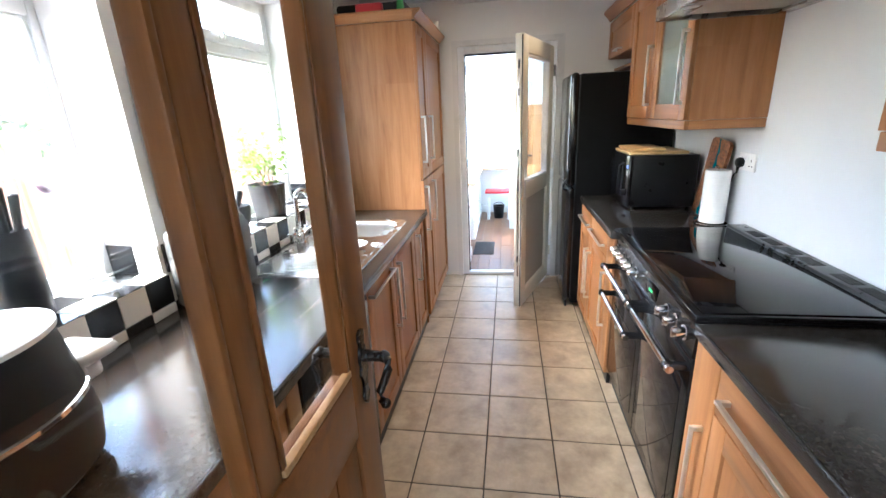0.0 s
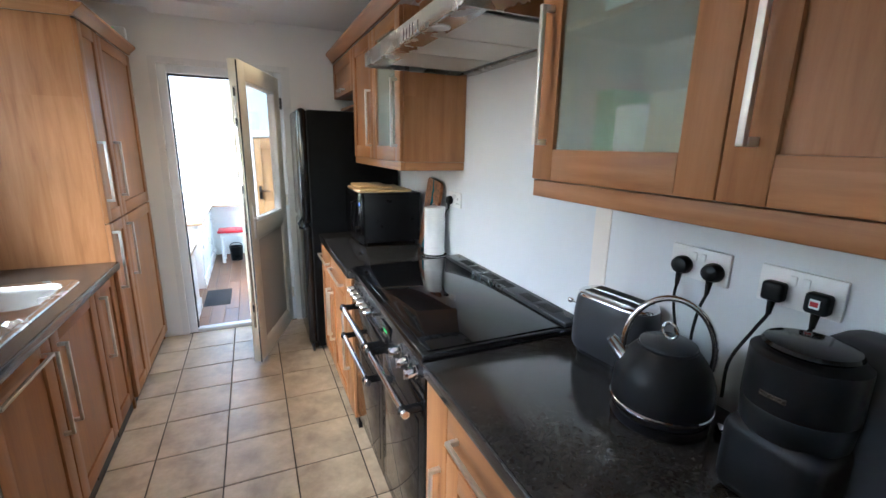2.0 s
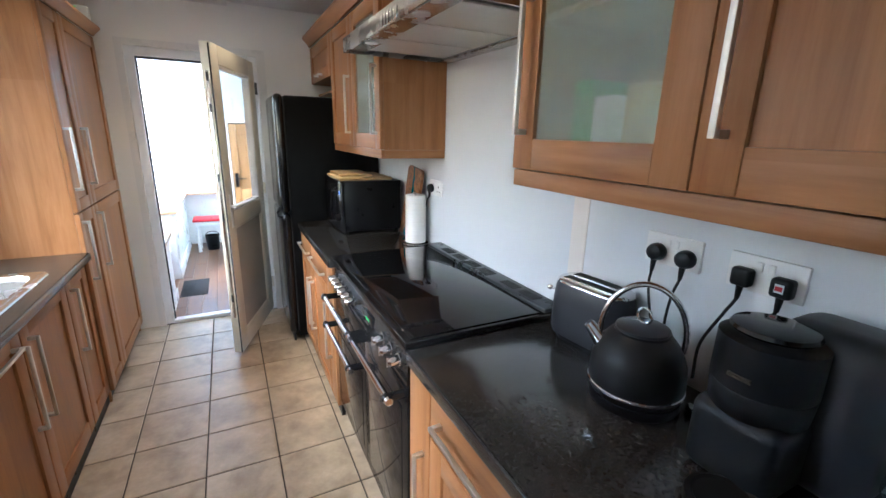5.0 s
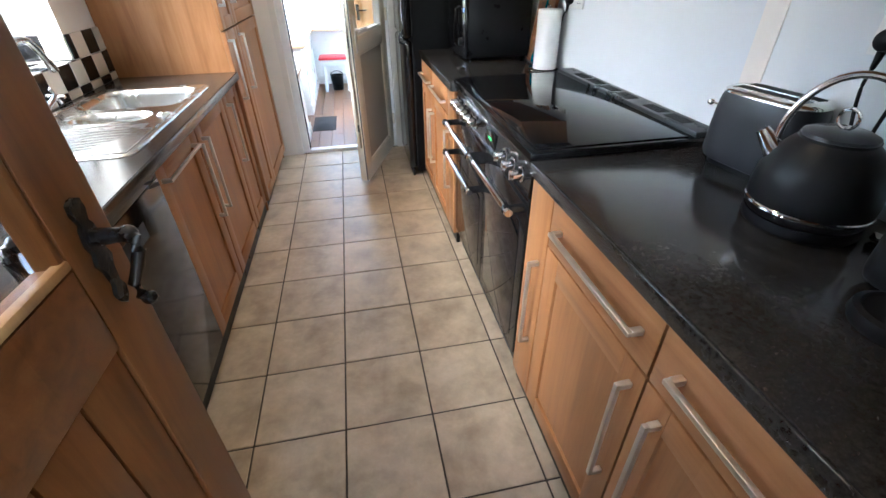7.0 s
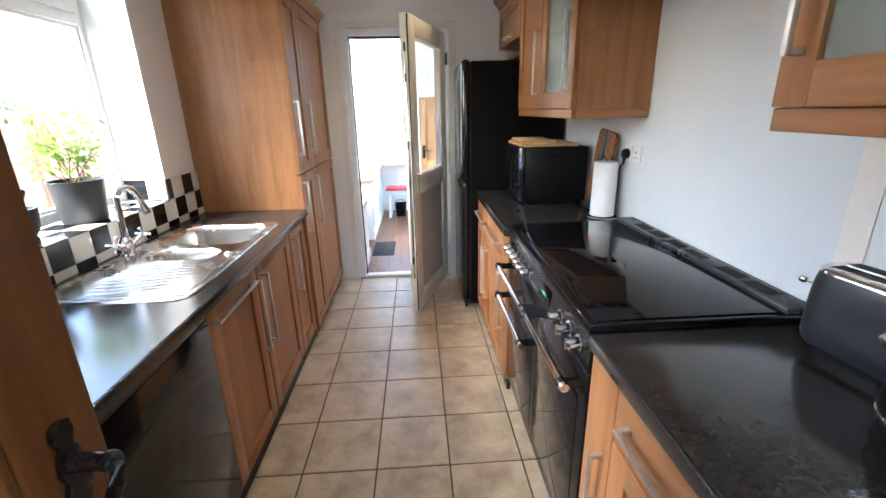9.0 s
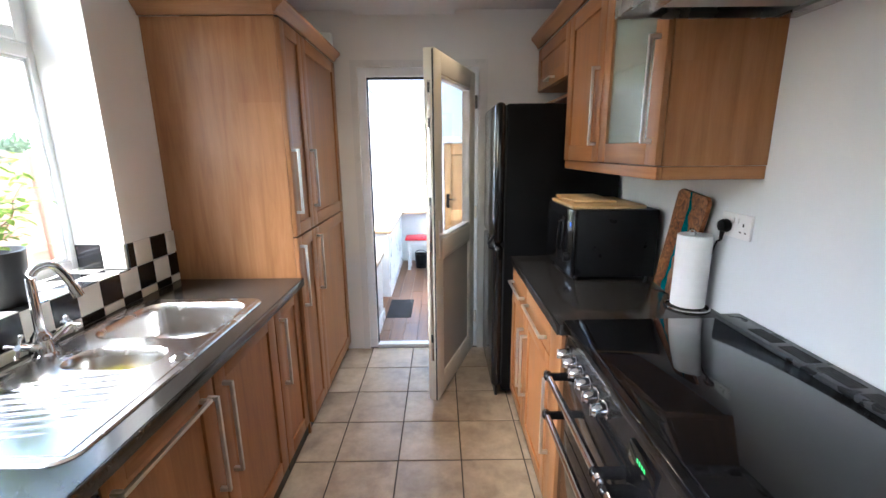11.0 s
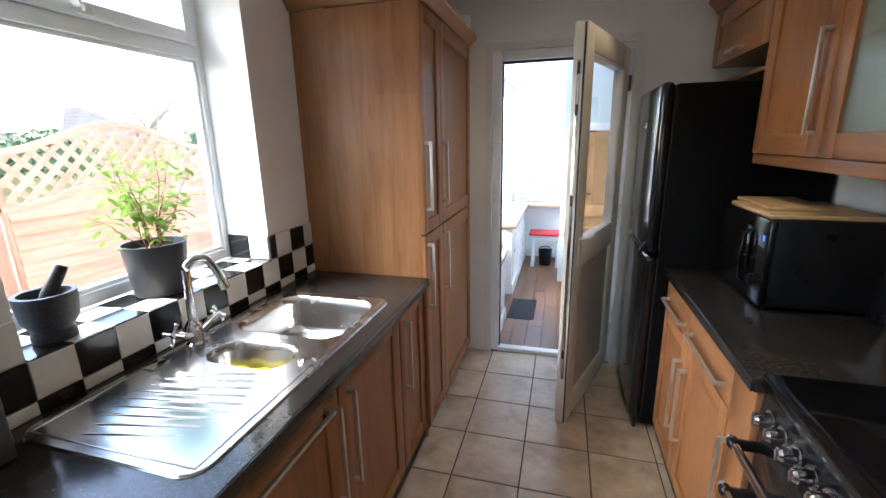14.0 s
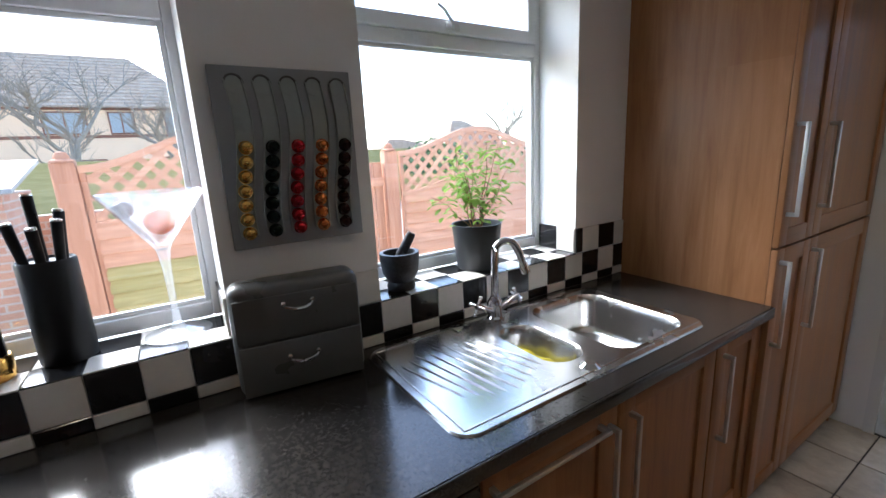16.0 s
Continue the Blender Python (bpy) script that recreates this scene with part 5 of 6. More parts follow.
# ---- things on the right worktops ----
def eased(pts, n=7):
    """A smooth run through the given points."""
    p = [Vector(q) for q in pts]
    p = [p[0] * 2 - p[1], *p, p[-1] * 2 - p[-2]]
    out = []
    for a, b, c, d in zip(p, p[1:], p[2:], p[3:]):
        for i in range(n):
            t = i / n
            out.append(0.5 * (2 * b + (c - a) * t + (2 * a - 5 * b + 4 * c - d) * t ** 2 + (3 * b - a - 3 * c + d) * t ** 3))
    return [*out, p[-2]]


def plug(y, z, cable, label="black three-pin plug in the wall socket", square=False):
    """A black plug with its cable along the given points."""
    p = thing("mains_plug", (RW - 0.03, y, z), label, "plug", "black plugs in the sockets")
    bm = bmesh.new()
    bm_lathe(bm, (0, 0, 0), [(0, 0), (0.0225, 0), (0.0245, 0.004), (0.0240, 0.016), (0.020, 0.026), (0.012, 0.030), (0, 0.031)], 28, 1.0, 1.06)
    bmesh.ops.transform(bm, matrix=Matrix.Translation((RW - 0.0105, y, z + 0.002)) @ Matrix.Rotation(radians(-90), 4, "Y"), verts=bm.verts)
    if square:
        bm = boxes(((RW - 0.040, y - 0.0215, z - 0.021), (RW - 0.0105, y + 0.0215, z + 0.023), 0.009, 4))
    body = part("plug_body", bm, M_BLACKPLASTIC, p)
    part("cable_grip", bm_cyl(bmesh.new(), (RW - 0.027, y, z - 0.016), (RW - 0.03, y, z - 0.052), 0.0085, 0.0050, 14), M_BLACKPLASTIC, body)
    cb = bm_tube(bmesh.new(), eased([(RW - 0.03, y, z - 0.016), (RW - 0.03, y, z - 0.05), *cable]), 0.0038, 8)
    part("cable", cb, M_BLACKPLASTIC, p)
    return p


def socket(y0, y1, z0=1.262, z1=1.345, free=()):
    s = thing("double_socket", (RW, (y0 + y1) / 2, z0), "white double wall socket with brushed edge", "socket", "double wall sockets")
    part("face_plate", boxes(((RW - 0.010, y0, z0), (RW, y1, z1), 0.003)), M_WHITEPL, s)
    ym = (y0 + y1) / 2
    for y in (ym - 0.012, ym + 0.012):
        part("rocker_switch", boxes(((RW - 0.0145, y - 0.007, z1 - 0.034), (RW - 0.0102, y + 0.007, z1 - 0.012), 0.002)), M_WHITEPL, s)
    for y in free:
        pb = boxes(((RW - 0.0112, y - 0.003, z0 + 0.045), (RW - 0.0101, y + 0.003, z0 + 0.056)), ((RW - 0.0112, y - 0.016, z0 + 0.022), (RW - 0.0101, y - 0.008, z0 + 0.027)), ((RW - 0.0112, y + 0.008, z0 + 0.022), (RW - 0.0101, y + 0.016, z0 + 0.027)))
        part("pin_slots", pb, M_SEAL, s)
    return s


socket(1.183, 1.343, 1.236, 1.32)
socket(0.958, 1.116, 1.236, 1.32)
socket(2.66, 2.812, 1.226, 1.312, free=(2.695,))
plug(1.300, 1.267, [(1.425, 1.297, 1.175), (1.42, 1.275, 1.10), (1.41, 1.24, 1.04), (1.40, 1.225, 0.98), (1.385, 1.235, 0.938)])
plug(1.216, 1.267, [(1.42, 1.222, 1.17), (1.415, 1.225, 1.08), (1.41, 1.20, 1.0), (1.40, 1.16, 0.95), (1.37, 1.15, 0.936)])
plug(1.074, 1.268, [(1.41, 1.085, 1.175), (1.37, 1.10, 1.10), (1.35, 1.09, 1.02)], square=True)
p2 = plug(0.992, 1.267, [(1.41, 0.995, 1.18), (1.40, 0.95, 1.10)], "black plug with a red and white label in the wall socket", True)
part("plug_label", boxes(((RW - 0.0425, 0.9835, 1.2595), (RW - 0.0405, 1.0005, 1.2785))), M_WHITEPL, p2, "white label")
part("label_bar", boxes(((RW - 0.0432, 0.985, 1.264), (RW - 0.0426, 0.999, 1.274))), M_REDPL, p2, "red printed bar")
plug(2.775, 1.262, [(1.425, 2.79, 1.19), (1.43, 2.84, 1.05), (1.43, 2.88, 0.94)])

TC = (1.388, 1.45)
ts = thing("toaster", (TC[0], TC[1], RTOP), "matt charcoal rounded toaster with long slots and a chrome top", "toaster")


def toaster_shell(profile, cap):
    """Stacked rounded outlines: (half depth, half length, corner, height)."""
    bm, rows = bmesh.new(), []
    for hx, hy, r, z in profile:
        rows.append([bm.verts.new((TC[0] + x, TC[1] + y, RTOP + z)) for x, y in rounded(-hx, hx, -hy, hy, r, 6)])
    for a, b in zip(rows, rows[1:]):
        for i in range(len(a)):
            bm.faces.new((a[i], a[(i + 1) % len(a)], b[(i + 1) % len(a)], b[i]))
    bm.faces.new(rows[0][::-1])
    if cap:
        bm.faces.new(rows[-1])
    bmesh.ops.recalc_face_normals(bm, faces=bm.faces)
    return bm


part("body", toaster_shell([(0.060, 0.120, 0.055, 0.016), (0.070, 0.130, 0.064, 0.022), (0.0755, 0.136, 0.069, 0.04), (0.0765, 0.137, 0.070, 0.09), (0.075, 0.135, 0.069, 0.16), (0.072, 0.131, 0.066, 0.205), (0.067, 0.126, 0.062, 0.228)], True), M_CHARCOAL, ts)
part("base", toaster_shell([(0.056, 0.115, 0.05, 0.0), (0.056, 0.115, 0.05, 0.0165)], True), M_BLACKPLASTIC, ts)
tt = part("top_plate", toaster_shell([(0.068, 0.127, 0.063, 0.2285), (0.0675, 0.1265, 0.0625, 0.233), (0.063, 0.122, 0.058, 0.239), (0.055, 0.114, 0.05, 0.2425)], True), M_CHROME, ts, "polished chrome top plate")
for x in (-0.026, 0.026):
    part("slot", boxes(((TC[0] + x - 0.0185, TC[1] - 0.092, RTOP + 0.2428), (TC[0] + x + 0.0185, TC[1] + 0.092, RTOP + 0.2440))), M_SEAL, tt, "dark bread slot")
    part("slot_rim", boxes(((TC[0] + x - 0.0205, TC[1] - 0.094, RTOP + 0.2427), (TC[0] + x - 0.0185, TC[1] + 0.094, RTOP + 0.2448)), ((TC[0] + x + 0.0185, TC[1] - 0.094, RTOP + 0.2427), (TC[0] + x + 0.0205, TC[1] + 0.094, RTOP + 0.2448))), M_STEEL, tt)
tb = bm_cyl(bmesh.new(), (TC[0] - 0.03, TC[1] + 0.125, RTOP + 0.178), (TC[0] - 0.03, TC[1] + 0.150, RTOP + 0.178), 0.004, None, 10)
bm_ball(tb, (TC[0] - 0.03, TC[1] + 0.154, RTOP + 0.178), 0.011, 14)
part("lever_knob", tb, M_CHROME, ts, "chrome lever knob")

turn = Matrix.Diagonal((0.92, 1.0, 0.84, 1)) @ Matrix.Rotation(radians(7), 4, "Z")
for ob in ts.children_recursive:
    if ob.type == "MESH":
        ob.data.transform(turn)

KC = (1.277, 1.186, RTOP)
kt = thing("kettle", KC, "matt black stove-style electric kettle with a chrome hoop handle", "kettle")
kb = bmesh.new()
bm_lathe(kb, KC, [(0, 0.027), (0.106, 0.027), (0.113, 0.038), (0.115, 0.075), (0.111, 0.115), (0.097, 0.152), (0.075, 0.18), (0.066, 0.188), (0.066, 0.194), (0, 0.194)], 40)
part("body", kb, M_BLACKMATT, kt)
kb = bmesh.new()
bm_lathe(kb, KC, [(0, 0), (0.107, 0), (0.111, 0.007), (0.109, 0.026), (0, 0.026)], 40)
part("base", kb, M_BLACKPLASTIC, kt)
kb = bmesh.new()
bm_lathe(kb, KC, [(0.112, 0.044), (0.1165, 0.047), (0.1165, 0.052), (0.113, 0.055)], 40)
part("band", kb, M_CHROME, kt, "chrome band round the foot")
kb = bmesh.new()
bm_lathe(kb, KC, [(0.064, 0.194), (0.063, 0.2), (0.05, 0.206), (0, 0.21)], 36)
lid = part("lid", kb, M_VENT, kt, "dark gunmetal lid")
ring = [(KC[0] + 0.0, KC[1] + 0.02 * math.cos(a), KC[2] + 0.229 + 0.019 * math.sin(a)) for a in [2 * math.pi * i / 18 for i in range(19)]]
part("lid_ring", bm_tube(bmesh.new(), ring, 0.0035, 8), M_CHROME, lid)
hoop = [(KC[0] - 0.02 * 0, KC[1] + 0.098 * math.cos(a), KC[2] + 0.178 + 0.132 * math.sin(a)) for a in [radians(-12 + 204 * i / 26) for i in range(27)]]
hm = Matrix.Translation(KC) @ Matrix.Rotation(radians(39), 4, "Z") @ Matrix.Translation((-KC[0], -KC[1], -KC[2]))
hb = bm_tube(bmesh.new(), hoop, 0.0075, 10)
bmesh.ops.transform(hb, matrix=hm, verts=hb.verts)
part("hoop_handle", hb, M_CHROME, kt, "chrome hoop handle")
sp = bm_tube(bmesh.new(), [(KC[0], KC[1] + 0.08, KC[2] + 0.13), (KC[0], KC[1] + 0.108, KC[2] + 0.162), (KC[0], KC[1] + 0.128, KC[2] + 0.185)], 0.024, 12, 0.013)
bmesh.ops.transform(sp, matrix=hm, verts=sp.verts)
part("spout", sp, M_CHROME, kt)

for ob in (kt, *kt.children_recursive):
    if ob.type == "MESH":
        ob.data.transform(Matrix.Scale(0.98, 4))
    if ob is not kt:
        ob.location *= 0.98

cm = thing("coffee_machine", (1.22, 0.91, RTOP), "matt black pod coffee machine with a round brewing head", "coffee machine")
cc = (1.268, 0.918)
cb = bmesh.new()
bm_lathe(cb, (cc[0], cc[1], RTOP - 0.033), [(0, 0.183), (0.0779, 0.183), (0.0808, 0.187), (0.0845, 0.232), (0.0831, 0.235), (0.0850, 0.238), (0.0841, 0.316), (0.084, 0.327), (0.072, 0.335), (0.05, 0.338), (0, 0.338)], 40)
part("brewing_head", cb, M_BLACKMATT, cm)
cb = bmesh.new()
bm_lathe(cb, (cc[0], cc[1], RTOP - 0.033), [(0, 0.3385), (0.066, 0.3385), (0.07, 0.343), (0.066, 0.349), (0.05, 0.352), (0, 0.353)], 32)
part("lever_cap", cb, M_BLACKGLOSS, cm)
part("column", boxes(((1.188, 0.838, RTOP), (1.345, 0.998, RTOP + 0.16), 0.03, 4)), M_BLACKMATT, cm)
part("water_tank", boxes(((1.30, 0.755, RTOP + 0.001), (1.452, 0.945, RTOP + 0.325), 0.05, 5)), M_CHARCOAL, cm)
cb = bmesh.new()
bm_lathe(cb, (1.138, 0.875, RTOP), [(0, 0), (0.062, 0), (0.066, 0.01), (0.064, 0.026), (0.055, 0.03), (0.05, 0.026), (0, 0.026)], 32)
part("cup_stand", cb, M_BLACKMATT, cm)
part("stand_arm", boxes(((1.175, 0.86, RTOP + 0.002), (1.25, 0.90, RTOP + 0.02), 0.006)), M_BLACKMATT, cm)

part("maker_mark", boxes(((cc[0] - 0.0865, cc[1] - 0.020, RTOP + 0.229), (cc[0] - 0.0805, cc[1] + 0.020, RTOP + 0.237))), M_SOIL, cm, "plain dull brown mark")

scrap = bmesh.new()
bmesh.ops.create_icosphere(scrap, subdivisions=2, radius=0.02)
for v in scrap.verts:
    v.co = Vector((v.co.x, v.co.y * 0.8, v.co.z * 0.5)) + 0.012 * Vector((noise.noise(v.co * 60), noise.noise(v.co * 60 + Vector((5, 0, 0))), 0.4 * noise.noise(v.co * 60 + Vector((0, 9, 0)))))
    v.co = Vector((1.363, 1.082, RTOP + max(0.0005, v.co.z + 0.008))) + Vector((v.co.x, v.co.y, 0))
single("foil_scrap", scrap, M_CHROME, "small crumpled piece of foil behind the kettle", "foil", (1.363, 1.082, RTOP))

bag = thing("plastic_bag", (1.40, 0.70, RTOP), "crumpled clear plastic bag on the worktop", "bag")
bb = bmesh.new()
bmesh.ops.create_icosphere(bb, subdivisions=3, radius=0.055, matrix=Matrix.Translation((1.39, 0.70, RTOP + 0.055)))
for v in bb.verts:
    v.co += 0.022 * Vector((noise.noise(v.co * 22), noise.noise(v.co * 22 + Vector((5, 0, 0))), noise.noise(v.co * 22 + Vector((0, 9, 0)))))
    v.co.z = max(v.co.z, RTOP + 0.001)
part("film", bb, M_GLASSG, bag)

mw = thing("microwave", (1.23, 3.43, RTOP), "black microwave oven with a side control panel", "microwave")
part("case", boxes(((1.045, 3.20, RTOP + 0.012), (1.425, 3.665, RTOP + 0.335), 0.008)), M_BLACKPLASTIC, mw)
fd = part("front", boxes(((1.022, 3.20, RTOP + 0.012), (1.044, 3.665, RTOP + 0.335), 0.008)), M_BLACKGLOSS, mw)
part("door_window", boxes(((1.0195, 3.345, RTOP + 0.06), (1.0225, 3.62, RTOP + 0.29), 0.001)), M_BLACKGLASS, fd)
part("display", boxes(((1.0195, 3.222, RTOP + 0.255), (1.0215, 3.235, RTOP + 0.275))), M_LED, fd, "small blue lit display")
part("door_handle", bm_tube(bmesh.new(), [(1.022, 3.325, RTOP + 0.07), (0.995, 3.325, RTOP + 0.085), (0.99, 3.325, RTOP + 0.13), (0.995, 3.325, RTOP + 0.265), (1.022, 3.325, RTOP + 0.28)], 0.008, 8), M_BLACKGLOSS, fd)
kn = bm_cyl(bmesh.new(), (1.022, 3.26, RTOP + 0.10), (1.0, 3.26, RTOP + 0.10), 0.022, 0.02, 20)
part("dial", kn, M_BLACKPLASTIC, fd)
for x, y in ((1.06, 3.23), (1.06, 3.63), (1.40, 3.23), (1.40, 3.63)):
    part("foot", bm_cyl(bmesh.new(), (x, y, RTOP), (x, y, RTOP + 0.013), 0.012, None, 12), M_BLACKPLASTIC, mw)
single("chopping_board", boxes(((1.025, 3.22, RTOP + 0.336), (1.37, 3.60, RTOP + 0.354), 0.006)), M_CHOP, "pale bamboo chopping board lying on the microwave", "chopping board", (1.2, 3.41, RTOP + 0.336), "chopping boards on the microwave")
cbm = boxes(((1.05, 3.30, RTOP + 0.3545), (1.26, 3.62, RTOP + 0.370), 0.006))
single("chopping_board", cbm, M_CHOP, "smaller bamboo chopping board stacked on another board", "chopping board", (1.155, 3.46, RTOP + 0.3545), "chopping boards on the microwave")

kr = thing("kitchen_roll", (1.385, 2.87, RTOP), "white kitchen roll on a chrome stand", "kitchen roll")
rb = bmesh.new()
bm_lathe(rb, (1.372, 2.83, RTOP), [(0.02, 0.014), (0.06, 0.014), (0.0605, 0.02), (0.0605, 0.285), (0.059, 0.29), (0.02, 0.29), (0.02, 0.014)], 40)
part("paper_roll", rb, M_PAPER, kr, "white paper towel roll")
ringp = [(1.372 + 0.078 * math.cos(a), 2.83 + 0.078 * math.sin(a), RTOP + 0.005) for a in [2 * math.pi * i / 36 for i in range(37)]]
part("base_ring", bm_tube(bmesh.new(), ringp, 0.004, 8), M_CHROME, kr)
ringp = [(1.372 + 0.05 * math.cos(a), 2.83 + 0.05 * math.sin(a), RTOP + 0.010) for a in [2 * math.pi * i / 36 for i in range(37)]]
part("inner_ring", bm_tube(bmesh.new(), ringp, 0.003, 8), M_CHROME, kr)
part("post", bm_tube(bmesh.new(), [(1.372, 2.83, RTOP + 0.006), (1.372, 2.83, RTOP + 0.295)] + [(1.372, 2.83 + 0.02 - 0.02 * math.cos(a), RTOP + 0.295 + 0.013 * math.sin(a)) for a in [math.pi * i / 8 for i in range(1, 9)]], 0.004, 8), M_CHROME, kr)

rv = thing("serving_board", (1.40, 3.0, RTOP), "olive wood board with a turquoise resin river, leaning upright", "board")
ang = radians(6.5)


def lean(bm):
    m = Matrix.Translation((1.388, 3.01, RTOP + 0.004)) @ Matrix.Rotation(radians(6), 4, "Y") @ Matrix.Rotation(ang, 4, "X")
    bmesh.ops.transform(bm, matrix=m, verts=bm.verts)
    return bm


def wavy(z):
    return 0.018 * math.sin(z * 15 + 0.4) + 0.006 * math.sin(z * 41 + 1) + 0.003 * math.sin(z * 97) + 0.006


def river(z):
    return 0.015 + 0.006 * math.sin(z * 23 + 2) + 0.003 * math.sin(z * 71)


def board_edge(z):
    return 0.105 - 0.02 * max(0.0, (z - 0.415) / 0.02) ** 2 + 0.0025 * math.sin(z * 21)


zs = [0.435 * i / 30 for i in range(31)]
for side in (-1, 1):
    poly = [(side * board_edge(z), z) for z in zs] + [(wavy(z) + side * river(z), z) for z in reversed(zs)]
    b = bm_prism(bmesh.new(), poly, "x", -0.009, 0.009)
    part("wooden_half", lean(b), M_OLIVE, rv)
poly = [(wavy(z) - river(z) + 0.0002, z) for z in zs] + [(wavy(z) + river(z) - 0.0002, z) for z in reversed(zs)]
part("resin_river", lean(bm_prism(bmesh.new(), poly, "x", -0.0086, 0.0086)), M_RESIN, rv, "turquoise resin band")

# ---- things on the left worktop and the sills ----
bi = thing("bread_bin", (-0.85, 1.83, TOP), "grey painted metal bread bin with two drawers", "bread bin")
bt = Matrix.Translation((-0.858, 1.825, TOP)) @ Matrix.Rotation(radians(-7), 4, "Z")


def binpart(name, bm, mat_, parent, label=""):
    bmesh.ops.transform(bm, matrix=bt, verts=bm.verts)
    return part(name, bm, mat_, parent, label)


b = bmesh.new()
bm_box(b, (-0.052, -0.165, 0.004), (0.052, 0.165, 0.305), 0.03, 5)
body = binpart("body", b, M_GREYMETAL, bi)
for z0, z1 in ((0.012, 0.148), (0.156, 0.272)):
    dr = binpart("drawer", boxes(((0.0525, -0.155, z0), (0.057, 0.155, z1), 0.004)), M_GREYMETAL, bi)
    zz = z0 + 0.085
    hb = bm_tube(bmesh.new(), [(0.057, -0.035, zz + 0.006), (0.07, -0.032, zz), (0.076, -0.012, zz - 0.006), (0.076, 0.012, zz - 0.006), (0.07, 0.032, zz), (0.057, 0.035, zz + 0.006)], 0.0048, 8)
    bm_ball(hb, (0.059, -0.036, zz + 0.007), 0.008, 10)
    bm_ball(hb, (0.059, 0.036, zz + 0.007), 0.008, 10)
    binpart("drawer_pull", hb, M_CHROME, dr, "chrome drawer pull")

sc = thing("slow_cooker", (-0.60, 0.86, TOP), "black slow cooker with steel rim, glass lid and side handles", "slow cooker")
C0 = (-0.65, 0.87, TOP)
b = bmesh.new()
bm_lathe(b, C0, [(0, 0.012), (0.13, 0.012), (0.158, 0.04), (0.165, 0.10), (0.158, 0.17), (0.142, 0.29), (0.134, 0.305), (0, 0.305)], 44, 1.0, 1.2)
part("pot", b, M_BLACKMATT, sc)
b = bmesh.new()
bm_lathe(b, C0, [(0.157, 0.168), (0.163, 0.17), (0.162, 0.178), (0.156, 0.18)], 44, 1.0, 1.2)
part("band", b, M_CHROME, sc)
b = bmesh.new()
bm_lathe(b, C0, [(0.13, 0.3055), (0.146, 0.309), (0.146, 0.318), (0.132, 0.324), (0.07, 0.345), (0, 0.35)], 44, 1.0, 1.2)
part("lid", b, M_WHITEPL, sc, "pale lid with a bright rim")
b = bmesh.new()
bm_lathe(b, (C0[0], C0[1], TOP + 0.349), [(0, 0), (0.012, 0), (0.014, 0.012), (0.024, 0.018), (0.02, 0.028), (0, 0.03)], 20)
part("lid_knob", b, M_BLACKPLASTIC, sc)
for s in (-1, 1):
    b = boxes(((C0[0] - 0.065, C0[1] + (0.18 if s > 0 else -0.265), TOP + 0.175), (C0[0] + 0.065, C0[1] + (0.265 if s > 0 else -0.18), TOP + 0.205), 0.014, 4))
    bm_box(b, (C0[0] - 0.055, C0[1] + (0.175 if s > 0 else -0.225), TOP + 0.14), (C0[0] + 0.055, C0[1] + (0.225 if s > 0 else -0.175), TOP + 0.18), 0.012, 3)
    part("side_handle", b, M_WHITEPL, sc, "pale side handle")

kbk = thing("knife_block", (-1.06, 1.31, SILL), "black oval knife block holding five knives", "knife block")
b = bmesh.new()
bm_lathe(b, (-1.06, 1.31, SILL), [(0, 0), (0.055, 0), (0.058, 0.006), (0.058, 0.25), (0.055, 0.256), (0.05, 0.25), (0, 0.248)], 32)
part("holder", b, M_BLACKMATT, kbk)
for dx, dy, h in ((0.02, -0.035, 0.10), (-0.02, -0.008, 0.16), (0.022, -0.005, 0.085), (-0.015, 0.03, 0.12), (0.02, 0.03, 0.10)):
    base = Vector((-1.06 + dx, 1.31 + dy, SILL + 0.245))
    tip = base + Vector((dx * 0.3, dy * 0.35, h))
    kf2 = part("knife_grip", bm_cyl(bmesh.new(), base, tip, 0.010, 0.012, 12), M_BLACKPLASTIC, kbk)
    part("end_cap", bm_cyl(bmesh.new(), tip, tip + (tip - base).normalized() * 0.005, 0.0118, 0.011, 12), M_STEEL, kf2)

mg = thing("cocktail_glass", (-1.06, 1.545, SILL), "oversized clear martini glass holding two ornamental balls", "glass")
G0 = (-1.06, 1.545, SILL)
for nm, prof in (("foot", [(0, 0.0), (0.082, 0.0), (0.083, 0.004), (0.05, 0.009), (0.022, 0.018), (0.0125, 0.032), (0, 0.032)]), ("stem", [(0, 0.0325), (0.012, 0.0325), (0.0095, 0.07), (0.009, 0.13), (0.0115, 0.2), (0.017, 0.24), (0, 0.24)]), ("bowl", [(0, 0.2405), (0.018, 0.2405), (0.024, 0.254), (0.122, 0.392), (0.1225, 0.396), (0.119, 0.396), (0.021, 0.259), (0, 0.252)])):
    b = bmesh.new()
    bm_lathe(b, G0, prof, 48)
    part(nm, b, M_GLASSG, mg).visible_shadow = False
single("ornament_ball", bm_ball(bmesh.new(), (-1.055, 1.55, SILL + 0.318), 0.036, 24), M_AMBER, "orange ornamental ball in the martini glass", "ornament", (-1.055, 1.54, SILL + 0.29), "ornamental balls in the glass")
single("ornament_ball", bm_ball(bmesh.new(), (-1.075, 1.475, SILL + 0.352), 0.024, 20), M_PLUM, "dark plum ornamental ball in the martini glass", "ornament", (-1.075, 1.475, SILL + 0.33), "ornamental balls in the glass")
gx = thing("gold_jar", (-1.02, 1.185, SILL), "gold and black candle jar on the sill", "jar")
b = bmesh.new()
